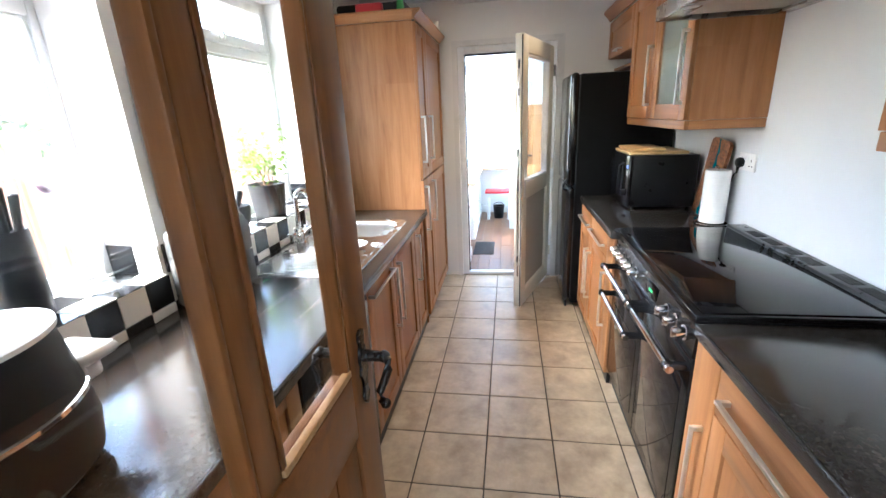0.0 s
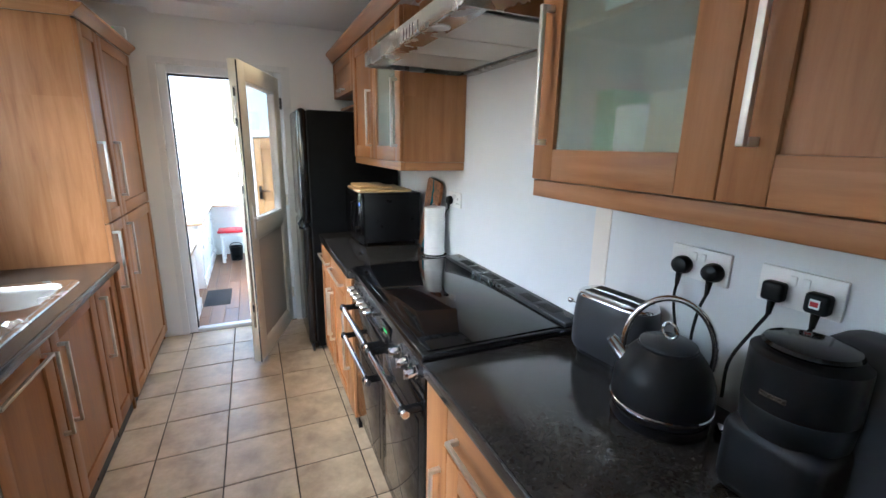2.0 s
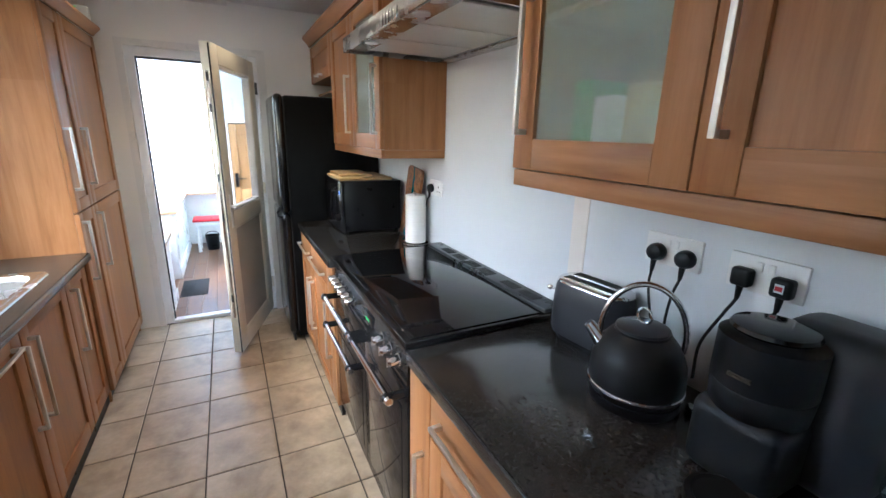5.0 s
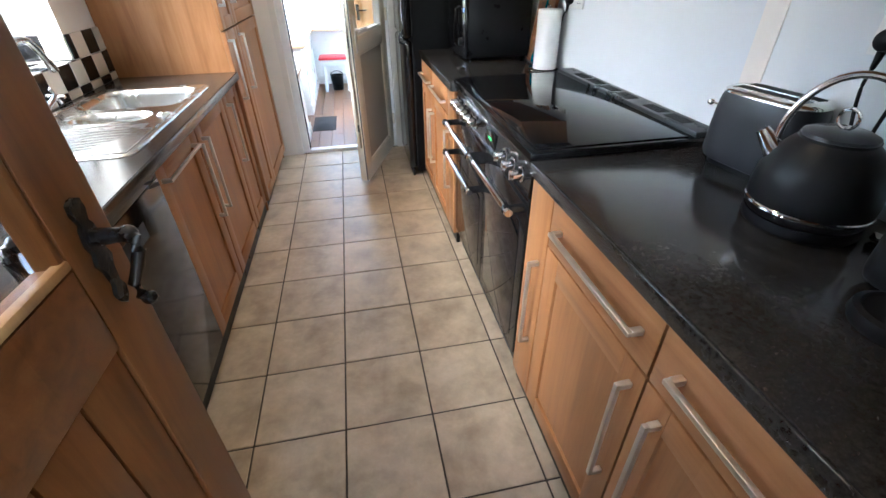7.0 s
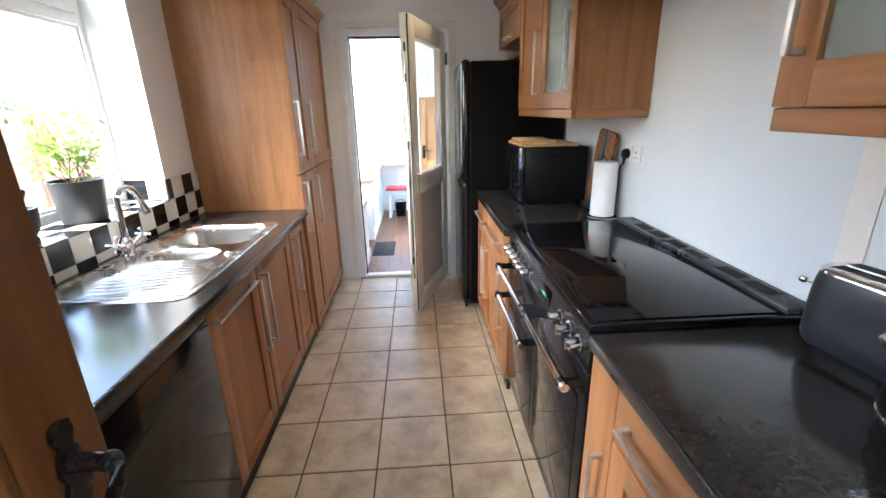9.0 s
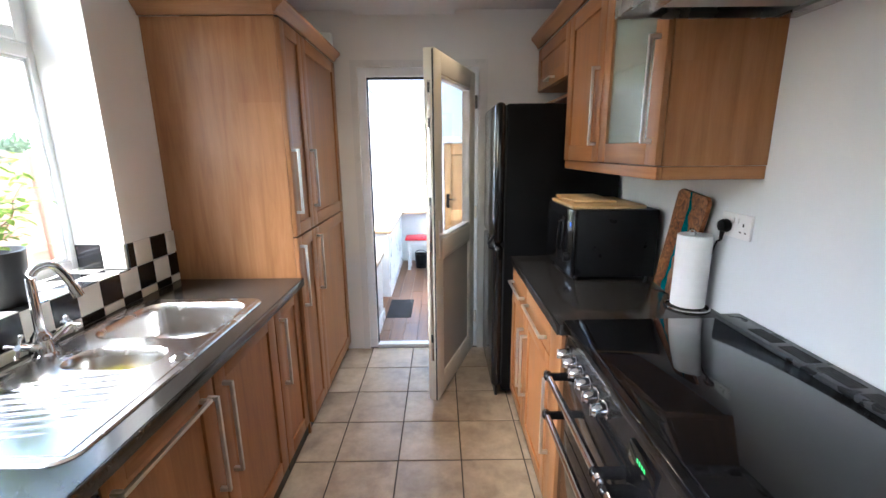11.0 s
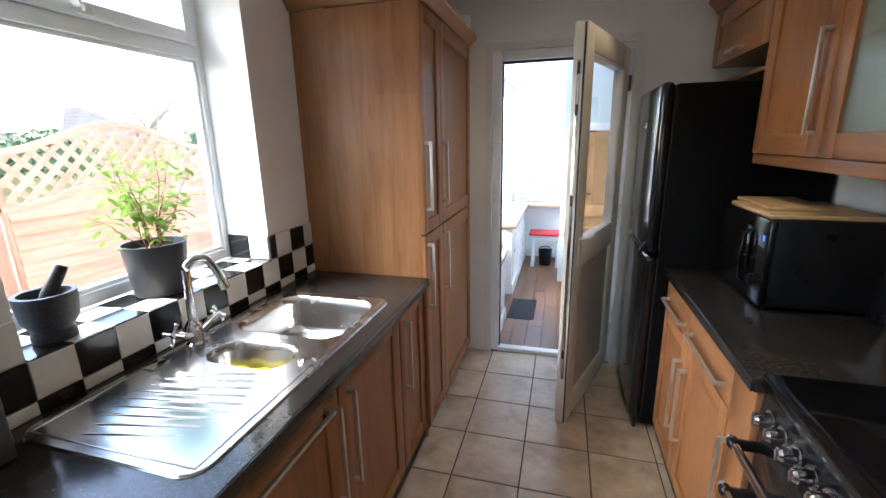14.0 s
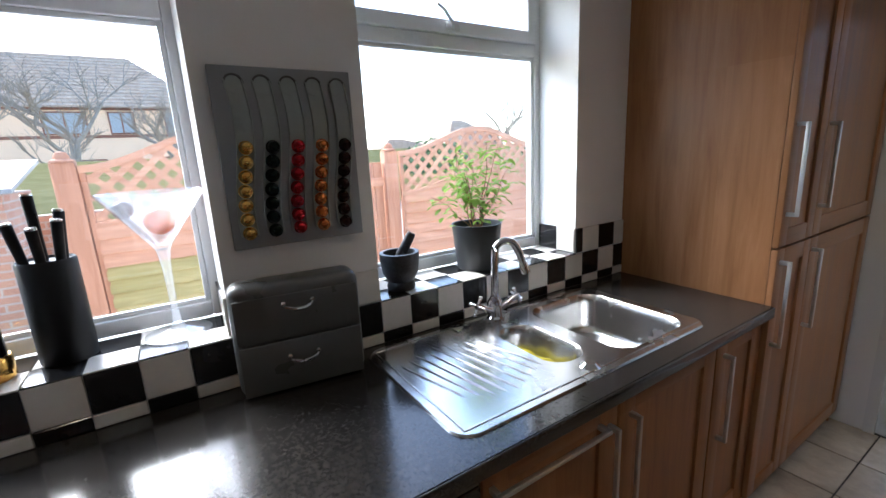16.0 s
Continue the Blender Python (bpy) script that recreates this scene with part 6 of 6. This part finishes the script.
bm_lathe(b, (-1.02, 1.175, SILL), [(0, 0), (0.042, 0), (0.045, 0.006), (0.045, 0.05), (0.042, 0.055), (0, 0.055)], 28)
part("gold_base", b, M_BRASS, gx)
b = bmesh.new()
bm_lathe(b, (-1.02, 1.175, SILL + 0.0555), [(0, 0), (0.038, 0), (0.036, 0.06), (0.02, 0.1), (0, 0.102)], 28)
part("dark_top", b, M_BLACKGLOSS, gx)

# plant in a charcoal pot
P0 = (-1.045, 2.585, SILL + 0.0015)
pl = thing("potted_plant", P0, "bushy young green plant in a charcoal pot on the sill", "plant")
b = bmesh.new()
bm_lathe(b, P0, [(0, 0), (0.078, 0), (0.082, 0.006), (0.098, 0.168), (0.1, 0.178), (0.094, 0.178), (0.09, 0.15), (0, 0.15)], 40)
part("pot", b, M_POT, pl, "charcoal plastic pot")
b = bmesh.new()
bm_lathe(b, P0, [(0.0895, 0.15), (0.06, 0.157), (0, 0.16)], 24)
part("soil", b, M_SOIL, pl)
rng = random.Random(7)
leaves = []
for i in range(13):
    a = 2.4 * i + rng.uniform(-0.3, 0.3)
    h = rng.uniform(0.13, 0.34)
    sp_ = rng.uniform(0.05, 0.16)
    pts = []
    for k in range(7):
        t = k / 6
        pts.append(Vector((P0[0] + math.cos(a) * (0.012 + sp_ * t) + 0.010 * math.sin(9 * t + i), P0[1] + math.sin(a) * (0.012 + sp_ * 1.15 * t) + 0.008 * math.cos(7 * t + 2 * i), P0[2] + 0.15 + h * t ** 0.85)))
    part("stem", bm_tube(bmesh.new(), pts, 0.0026, 6, 0.001), M_TWIG, pl)
    for k in range(24):
        t = rng.uniform(0.34, 1.0)
        f = t * 6
        q = pts[int(min(5, f))].lerp(pts[int(min(5, f)) + 1], f - int(min(5, f)))
        q = q + Vector((rng.gauss(0, 0.026), rng.gauss(0, 0.028), rng.gauss(0, 0.018)))
        leaves.append((q, rng.uniform(0, 2 * math.pi), rng.uniform(-0.7, 0.4), rng.uniform(0.03, 0.052)))
lb = bmesh.new()
for q, a, tilt, ln in leaves:
    d = Vector((math.cos(a) * math.cos(tilt), math.sin(a) * math.cos(tilt), math.sin(tilt)))
    side = d.cross(Vector((0, 0, 1))).normalized()
    up = side.cross(d)
    w = ln * 0.26
    q0 = q + d * 0.008
    mid = q0 + d * ln * 0.5 - up * 0.003
    ring_ = [q0, q0 + d * ln * 0.3 + side * w, q0 + d * ln * 0.65 + side * w * 0.8, q0 + d * ln - up * 0.006, q0 + d * ln * 0.65 - side * w * 0.8, q0 + d * ln * 0.3 - side * w]
    vs = [lb.verts.new(p) for p in ring_]
    c_ = lb.verts.new(mid)
    for i in range(6):
        lb.faces.new((vs[i], vs[(i + 1) % 6], c_))
part("foliage", lb, M_LEAF, pl, "small pointed green leaves")

mo = thing("pestle_and_mortar", (-1.0, 2.215, SILL), "grey granite mortar with its pestle on the sill", "mortar")
b = bmesh.new()
bm_lathe(b, (-1.0, 2.215, SILL + 0.0015), [(0, 0), (0.048, 0), (0.05, 0.012), (0.045, 0.03), (0.062, 0.06), (0.068, 0.11), (0.068, 0.13), (0.056, 0.13), (0.05, 0.07), (0.03, 0.045), (0, 0.04)], 36)
part("bowl", b, M_GRANITE, mo)
b = bm_tube(bmesh.new(), [(-1.01, 2.20, SILL + 0.058), (-1.005, 2.225, SILL + 0.12), (-0.995, 2.262, SILL + 0.185), (-0.994, 2.266, SILL + 0.192)], 0.02, 14, 0.014)
part("pestle", b, M_GRANITE, mo)

# coffee pod rack on the pier between the windows
RY0, RY1, RZ0, RZ1 = 1.703, 2.06, 1.29, 1.748
rk = thing("pod_rack", (LW, 1.9, RZ0), "grey acrylic wall rack with five wavy columns of foil coffee pods", "pod rack")
part("back_plate", boxes(((LW + 0.004, RY0, RZ0), (LW + 0.016, RY1, RZ1), 0.003)), M_GREYPLASTIC, rk)
FOILS = (M_BRASS, M_GREENFOIL, M_REDFOIL, M_COPPER, M_BROWNFOIL)
TINTS = ("gold", "dark green", "red", "copper", "dark brown")
for col in range(5):
    yc = RY0 + 0.053 + col * 0.0655

    def sway(z):
        return yc + 0.012 * math.sin((RZ1 - z) * 13.5 - 0.4)

    pts = [(LW + 0.017, sway(RZ0 + 0.035 + i * 0.0195), RZ0 + 0.035 + i * 0.0195) for i in range(21)]
    bm, rows = bmesh.new(), []
    for _, y, z in pts:
        rows.append([bm.verts.new((LW + 0.0165, y + o, z)) for o in (-0.019, -0.017, 0.017, 0.019)])
    for a, b_ in zip(rows, rows[1:]):
        for i in range(3):
            bm.faces.new((a[i], a[i + 1], b_[i + 1], b_[i]))
    ch = part("channel", bm, M_GROOVE, rk, "pale wavy channel")
    for side in (-1, 1):
        bm, rows = bmesh.new(), []
        for _, y, z in pts:
            y += side * 0.0205
            rows.append([bm.verts.new(p) for p in ((LW + 0.016, y - 0.0015, z), (LW + 0.024, y - 0.0015, z), (LW + 0.024, y + 0.0015, z), (LW + 0.016, y + 0.0015, z))])
        for a, b_ in zip(rows, rows[1:]):
            for i in range(4):
                bm.faces.new((a[i], a[(i + 1) % 4], b_[(i + 1) % 4], b_[i]))
        bm.faces.new(rows[0][::-1])
        bm.faces.new(rows[-1])
        bmesh.ops.recalc_face_normals(bm, faces=bm.faces)
        part("channel_wall", bm, M_GROOVE, ch)
    bm = bmesh.new()
    bm_cyl(bm, (LW + 0.0162, sway(RZ1 - 0.04), RZ1 - 0.042), (LW + 0.019, sway(RZ1 - 0.04), RZ1 - 0.042), 0.0235, None, 24)
    part("loading_hole", bm, M_GROOVE, ch)
    top_z = RZ1 - 0.042
    arch = [(LW + 0.0195, sway(top_z) + 0.0215 * math.cos(a), top_z + 0.0215 * math.sin(a)) for a in [math.pi * i / 12 for i in range(13)]]
    part("loading_arch", bm_tube(bmesh.new(), arch, 0.0032, 8, 0.0026), M_GREYMETAL, ch, "dark arched lip")
    for i in range(7):
        z = RZ0 + 0.042 + i * 0.0365
        pb = bmesh.new()
        bm_cyl(pb, (LW + 0.0165, sway(z), z), (LW + 0.021, sway(z), z), 0.0178, None, 18)
        bm_cyl(pb, (LW + 0.021, sway(z), z), (LW + 0.038, sway(z), z), 0.0162, 0.0125, 18)
        bm_cyl(pb, (LW + 0.038, sway(z), z), (LW + 0.043, sway(z), z), 0.0125, 0.006, 18)
        single("coffee_pod", pb, FOILS[col], TINTS[col] + " foil coffee pod held in the wall rack", "coffee pod", (LW + 0.03, sway(z), z), TINTS[col] + " pods in the rack")

# on top of the tall unit
dv = thing("wireless_box", (-0.34, 4.30, 2.199), "small white plastic wireless box on the tall cabinet", "device")
part("case", boxes(((-0.42, 4.27, 2.199), (-0.29, 4.33, 2.30), 0.012)), M_WHITEPL, dv)
part("indicator", boxes(((-0.36, 4.2685, 2.285), (-0.35, 4.2702, 2.29))), M_GREENLED, dv)
bag2 = thing("storage_basket", (-0.62, 3.75, 2.199), "dark woven basket of oddments on the tall cabinet", "basket")
part("basket", boxes(((-0.88, 3.50, 2.199), (-0.40, 4.10, 2.29), 0.02)), M_BLACKMATT, bag2)
single("red_tin", boxes(((-0.72, 3.43, 2.199), (-0.54, 3.49, 2.275), 0.012)), M_REDPL, "red tin lying on the tall cabinet", "tin", (-0.63, 3.46, 2.199))
single("green_bottle", bm_cyl(bmesh.new(), (-0.42, 3.46, 2.199), (-0.42, 3.46, 2.30), 0.028, 0.02, 20), M_GREENPL, "green plastic bottle on the tall cabinet", "bottle", (-0.42, 3.46, 2.199))


# ---- garden ----
setting("ground", boxes(((-120, -90, -0.4), (-1.235, 120, -0.15))), M_PAVE, "garden paving and ground", "ground")
FX = -3.95


def fence_panel(y0, y1, mossy=False):
    """A waney-board panel with an arched trellis top."""
    f = thing("garden_fence", (FX, (y0 + y1) / 2, -0.15), ("mossy waney-board fence panel with an arched trellis top" if mossy else "orange-stained fence panel with an arched trellis top"), "fence", "garden fence panels")
    w = y1 - y0

    def arch(y, base, rise):
        return base + rise * (0.5 - 0.5 * math.cos(2 * math.pi * (y - y0) / w))

    z = -0.05
    while z < 1.0:
        b = boxes(((FX - 0.006, y0 + 0.03, z), (FX + 0.008, y1 - 0.03, z + 0.135), 0.003))
        for v in b.verts:
            v.co.z += 0.008 * math.sin(v.co.y * 3 + z * 9)
            v.co.x += 0.030 * (1 - (v.co.z - z) / 0.135)
        part("board", b, M_FENCEG if mossy and z < 0.75 else M_FENCE, f)
        z += 0.115
    n = 22
    bm = bmesh.new()
    pts = [y0 + 0.03 + (w - 0.06) * i / n for i in range(n + 1)]
    for a, b_ in zip(pts, pts[1:]):
        bm_prism(bm, [(a, 1.04), (b_, 1.04), (b_, arch(b_, 1.072, 0.17)), (a, arch(a, 1.072, 0.17))], "x", FX - 0.006, FX + 0.008)
    part("top_board", bm, M_FENCE, f)
    for base, rise, t in ((1.07, 0.17, 0.045), (1.50, 0.25, 0.055)):
        bm = bmesh.new()
        pts = [y0 + w * i / n for i in range(n + 1)]
        for a, b_ in zip(pts, pts[1:]):
            poly = [(a, arch(a, base, rise)), (b_, arch(b_, base, rise)), (b_, arch(b_, base, rise) + t), (a, arch(a, base, rise) + t)]
            bm_prism(bm, poly, "x", FX - 0.022, FX + 0.022)
        part("arched_rail", bm, M_FENCE, f)
    for y in (y0, y1 - 0.04):
        part("side_batten", boxes(((FX - 0.02, y, -0.14), (FX + 0.02, y + 0.04, 1.5), 0.003)), M_FENCEZ, f)
    step = 0.15
    for s in (-1, 1):
        k = -8
        while k * step < w + 1.0:
            c0 = y0 + k * step
            seg = []
            for i in range(33):
                zz = 1.08 + 0.72 * i / 32
                y = c0 + s * (zz - 1.08)
                if y0 + 0.03 < y < y1 - 0.03 and arch(y, 1.07, 0.17) + 0.03 < zz < arch(y, 1.5, 0.25) + 0.02:
                    seg.append((y, zz))
            if len(seg) > 2:
                (ya, za), (yb, zb) = seg[0], seg[-1]
                bm = bmesh.new()
                poly = [(ya - 0.034, za), (ya + 0.034, za), (yb + 0.034, zb), (yb - 0.034, zb)]
                bm_prism(bm, poly, "x", FX + (0.0 if s > 0 else -0.008), FX + (0.008 if s > 0 else 0.0))
                part("lattice_slat", bm, M_FENCE, f)
            k += 1
    return f


def fence_post(y, h):
    f = thing("fence_post", (FX, y, -0.15), "stained square wooden fence post with a rounded cap", "fence post", "garden fence posts")
    part("post", boxes(((FX - 0.055, y - 0.075, -0.15), (FX + 0.055, y + 0.075, h), 0.006)), M_FENCEZ, f)
    b = bmesh.new()
    bm_lathe(b, (FX, y, h), [(0.078, 0), (0.078, 0.015), (0.05, 0.03), (0.05, 0.045), (0.035, 0.075), (0, 0.085)], 20)
    part("cap", b, M_FENCEZ, f)


fence_panel(1.03, 2.90, True)
fence_panel(3.74, 5.88)
fence_panel(6.02, 7.90)
for y, h in ((0.95, 1.58), (2.97, 1.5), (3.62, 1.56), (5.95, 1.52)):
    fence_post(y, h)
gate = thing("garden_gate", (FX - 0.02, 3.3, -0.15), "orange-stained boarded garden gate", "gate")
for i in range(5):
    part("board", boxes(((FX - 0.03, 3.03 + i * 0.102, -0.1), (FX - 0.01, 3.125 + i * 0.102, 1.45), 0.003)), M_FENCEZ, gate)
part("gate_rail", boxes(((FX - 0.008, 3.03, 1.2), (FX + 0.012, 3.54, 1.29), 0.003)), M_FENCE, gate)

gw = setting("garden_wall", boxes(((-6.3, -6.0, -0.2), (-6.1, 0.9, 1.05))), M_BRICK, "low red brick garden wall", "wall")
shed = thing("garden_shed", (-5.2, -0.3, -0.15), "small garden store with a pale blue-grey sloping roof", "shed")
part("shed_wall", boxes(((-5.9, -1.6, -0.15), (-4.9, 0.35, 1.35))), M_BRICK, shed)
b = bm_prism(bmesh.new(), [(-6.0, 1.62), (-4.8, 1.36), (-4.8, 1.40), (-6.0, 1.66)], "y", -1.7, 0.45)
part("shed_roof", b, M_GREYPLASTIC, shed)


def bush(c, r, n, seed, label):
    rr = random.Random(seed)
    bm = bmesh.new()
    for _ in range(n):
        d = Vector((rr.gauss(0, 1), rr.gauss(0, 1), rr.gauss(0, 1))).normalized() * r * rr.uniform(0.45, 1.05)
        q = Vector(c) + Vector((d.x, d.y, abs(d.z) * 0.9))
        s = rr.uniform(0.03, 0.06) * (1 + r)
        u_, v_ = Vector((rr.gauss(0, 1), rr.gauss(0, 1), rr.gauss(0, 1))).normalized(), Vector((rr.gauss(0, 1), rr.gauss(0, 1), rr.gauss(0, 1))).normalized()
        vs = [bm.verts.new(q + u_ * s), bm.verts.new(q + v_ * s * 0.5), bm.verts.new(q - u_ * s), bm.verts.new(q - v_ * s * 0.5)]
        bm.faces.new(vs)
    return single("shrub", bm, M_HEDGE, label, "shrub", c, kind="stuff")


bush((-4.9, 0.75, -0.15), 0.6, 900, 3, "low leafy garden shrub by the store")
bush((-12.0, 9.2, 0.9), 1.2, 1500, 4, "clipped evergreen behind the garden fence")
bush((-12.0, 14.2, 1.3), 1.0, 1100, 6, "rounded evergreen behind the garden fence")


def far_house(name, x, y0, y1, eaves, ridge, depth, label, walls, windows):
    h = thing(name, (x, (y0 + y1) / 2, -0.15), label, "house")
    part("wall", boxes(((x - depth, y0, -0.15), (x, y1, eaves))), walls, h)
    hip = min(depth / 2, (y1 - y0) / 2 - 0.3) * 0.9
    b = bmesh.new()
    o = 0.4
    lo = [b.verts.new(p) for p in ((x + o, y0 - o, eaves - 0.1), (x + o, y1 + o, eaves - 0.1), (x - depth - o, y1 + o, eaves - 0.1), (x - depth - o, y0 - o, eaves - 0.1))]
    hi_ = [b.verts.new(p) for p in ((x - depth / 2, y0 + hip, ridge), (x - depth / 2, y1 - hip, ridge))]
    b.faces.new((lo[0], lo[1], hi_[1], hi_[0]))
    b.faces.new((lo[2], lo[3], hi_[0], hi_[1]))
    b.faces.new((lo[1], lo[2], hi_[1]))
    b.faces.new((lo[3], lo[0], hi_[0]))
    b.faces.new(lo[::-1])
    roof = part("roof", b, M_ROOF, h)
    b = bmesh.new()
    steps = 16
    for i in range(steps):
        t = i / steps
        xa = x + o - (depth / 2 + o) * t
        za = eaves - 0.1 + (ridge - eaves + 0.1) * t
        bm_box(b, (xa - 0.35, y0 - o + (hip + o) * t, za + 0.0), (xa - 0.02, y1 + o - (hip + o) * t, za + 0.09))
    part("tile_courses", b, M_ROOF, roof)
    if eaves > 4:
        for z in (eaves - 0.22, 3.22):
            part("timber_band", boxes(((x - 0.01, y0, z), (x + 0.04, y1, z + 0.16))), M_BARGE, h, "brown timber band")
    for wy, wz, ww, wh in windows:
        wn_ = part("window", boxes(((x, wy, wz), (x + 0.06, wy + ww, wz + wh), 0.01)), M_BARGE if eaves > 4 else M_UPVC, h)
        part("pane", boxes(((x + 0.055, wy + 0.08, wz + 0.08), (x + 0.07, wy + ww / 2 - 0.04, wz + wh - 0.08)), ((x + 0.055, wy + ww / 2 + 0.04, wz + 0.08), (x + 0.07, wy + ww - 0.08, wz + wh - 0.08))), M_GREYPLASTIC, wn_)
    return h


far_house("brick_house", -30, -9.0, 4.2, 4.9, 8.2, 8.0, "peach two-storey house with brown timber bands and tiled roof", M_RENDER, [(-3.4, 3.4, 1.9, 1.2), (-0.6, 3.4, 1.2, 1.2), (2.0, 3.4, 1.2, 1.2), (-6.6, 3.4, 1.5, 1.2), (-3.0, 0.8, 2.0, 1.3), (1.2, 0.8, 1.4, 1.3)])
far_house("bungalow", -34, 17.5, 23.2, 2.0, 2.95, 6.0, "low brick house with a brown tiled roof", M_BRICK, [(19.5, 0.9, 1.2, 0.9)])
far_house("bungalow", -34, 24.4, 31.0, 2.4, 4.7, 6.5, "brick house with a dark tiled roof", M_BRICK, [(26.5, 0.9, 1.4, 1.1)])
setting("back_fence", boxes(((-14.1, -14.0, -0.15), (-14.0, 40.0, 1.75))), M_FENCEG, "grey weathered boundary fence", "fence")


def bare_tree(x, y, h, seed):
    rr = random.Random(seed)
    t = thing("bare_tree", (x, y, -0.15), "bare winter tree with fine twigs", "tree", "garden trees")
    trunk, twigs = bmesh.new(), bmesh.new()

    def grow(p, d, r, ln, level):
        pts = [p]
        q = Vector(p)
        for _ in range(4):
            d = (d + Vector((rr.gauss(0, 0.13), rr.gauss(0, 0.13), rr.gauss(0.03, 0.08)))).normalized()
            q = q + d * ln / 4
            pts.append(q.copy())
        bm_tube(trunk if level < 2 else twigs, pts, r, 6 if level < 2 else 4, r * 0.6)
        if level < 4:
            for _ in range(4 if level else 6):
                a = pts[rr.randint(2, 4)]
                nd = (d + Vector((rr.gauss(0, 0.7), rr.gauss(0, 0.7), rr.gauss(0.25, 0.3)))).normalized()
                grow(a, nd, r * 0.52, ln * rr.uniform(0.55, 0.75), level + 1)

    grow(Vector((x, y, -0.15)), Vector((0, 0, 1)), h * 0.022, h * 0.42, 0)
    part("trunk", trunk, M_BARK, t)
    part("crown", twigs, M_BARK, t)


bare_tree(-17.5, -0.7, 6.2, 11)
bare_tree(-19.0, 2.4, 5.4, 5)
bare_tree(-16.0, -3.6, 6.0, 8)
bare_tree(-21.0, 19.4, 6.0, 21)
bare_tree(-30.0, 12.0, 4.6, 31)


# ---- pieces: floor tiles, floor boards, wall tiles ----
def piece_mesh(name, lo, hi, bevel, material):
    return finish(boxes((lo, hi, bevel, 1)), name, material, smooth=False)


g = 0.0032
tile_me = piece_mesh("floor_tile", (g, g, -0.012), (GAP - g, GAP - g, 0.0), 0.002, M_FLOORTILE)
cut = {}
for i in range(-2, 4):
    for j in range(-11, 2):
        x0, y0 = GX + i * GAP, GY + j * GAP
        x1, y1 = min(x0 + GAP, 1.0), min(y0 + GAP, FW + 0.012)
        if x0 > 0.95 or y1 < NW:
            continue
        xa, ya = max(x0, LF - 0.04), max(y0, NW)
        if x1 - xa < 0.03 or y1 - ya < 0.02:
            continue
        full = abs(x1 - xa - GAP) < 1e-4 and abs(y1 - ya - GAP) < 1e-4
        if full:
            ob = new("floor_tile", tile_me)
        else:
            key = (round(x1 - xa, 3), round(y1 - ya, 3))
            if key not in cut:
                cut[key] = piece_mesh("floor_tile", (g, g, -0.012), (x1 - xa - g, y1 - ya - g, 0.0), 0.002, M_FLOORTILE)
            ob = new("floor_tile", cut[key])
        ob.location, ob.parent = (xa, ya, 0.0), floor

plank_me = piece_mesh("floor_board", (0.001, 0.001, -0.015), (0.119, 0.899, 0.0), 0.002, M_PLANK)
for i in range(18):
    for j in range(4):
        x0, y0 = -0.4 + i * 0.12, FW + 0.085 + j * 0.9 - (i * 7 % 5) * 0.16
        ya, yb = max(y0, FW + 0.08), min(y0 + 0.9, UY)
        if yb - ya < 0.05 or x0 > 1.85:
            continue
        if yb - ya > 0.899:
            ob = new("floor_board", plank_me)
        else:
            ob = new("floor_board", piece_mesh("floor_board", (0.001, 0.001, -0.015), (0.119, yb - ya - 0.001, 0.0), 0.002, M_PLANK))
        ob.location, ob.parent = (x0, ya, 0.0), ufloor

TP, TY = 0.108, 2.102
wall_left = bpy.data.objects["wall_left"]
TXF = LW + 0.010
made = {}


def wall_tile(lo, hi, black):
    size = tuple(round(b - a, 3) for a, b in zip(lo, hi))
    key = (size, black)
    if min(size) < 0.004:
        return
    if key not in made:
        made[key] = piece_mesh("wall_tile", (0, 0, 0), size, 0.0015, M_BTILE if black else M_WTILE)
    ob = new("wall_tile", made[key])
    ob.location, ob.parent = lo, wall_left


def tiled_row(y0, y1, z0, z1, shift):
    k = math.floor((y0 - TY) / TP)
    while TY + k * TP < y1 - 0.006:
        a, b_ = max(y0, TY + k * TP), min(y1, TY + (k + 1) * TP)
        if b_ - a > 0.008:
            wall_tile((LW + 0.001, a + 0.0012, z0 + 0.0012), (TXF, b_ - 0.0012, z1 - 0.0012), (k + shift) % 2 == 1)
        k += 1


tiled_row(0.5, TY0, TOP + 0.001, 0.948, 1)
tiled_row(0.5, TY0, 0.949, SILL - 0.003, 0)
tiled_row(0.5, WIN[0][0], SILL, SILL + TP, 1)
tiled_row(WIN[0][1], WIN[1][0], SILL, SILL + TP, 1)
tiled_row(WIN[1][1], TY0, SILL, SILL + TP, 1)
for y0, y1 in WIN:
    k = math.floor((y0 - TY) / TP)
    while TY + k * TP < y1 - 0.006:
        a, b_ = max(y0, TY + k * TP), min(y1, TY + (k + 1) * TP)
        x1 = TXF
        for n, dx in enumerate((TP, TP, 0.04)):
            x0 = max(x1 - dx, GLASSX + 0.032)
            if x1 - x0 > 0.01 and b_ - a > 0.008:
                wall_tile((x0 + 0.0012, a + 0.0012, SILL - 0.0105), (x1 - 0.0012, b_ - 0.0012, SILL), (k + 1 + n) % 2 == 1)
            x1 = x0
        k += 1
    x1 = LW
    for n, dx in enumerate((0.10, TP, 0.04)):
        x0 = max(x1 - dx, GLASSX + 0.032)
        if x1 - x0 > 0.01:
            wall_tile((x0 + 0.0012, y1 - 0.009, SILL + 0.001), (x1 - 0.0012, y1 - 0.0005, SILL + TP), n % 2 == 1)
        x1 = x0
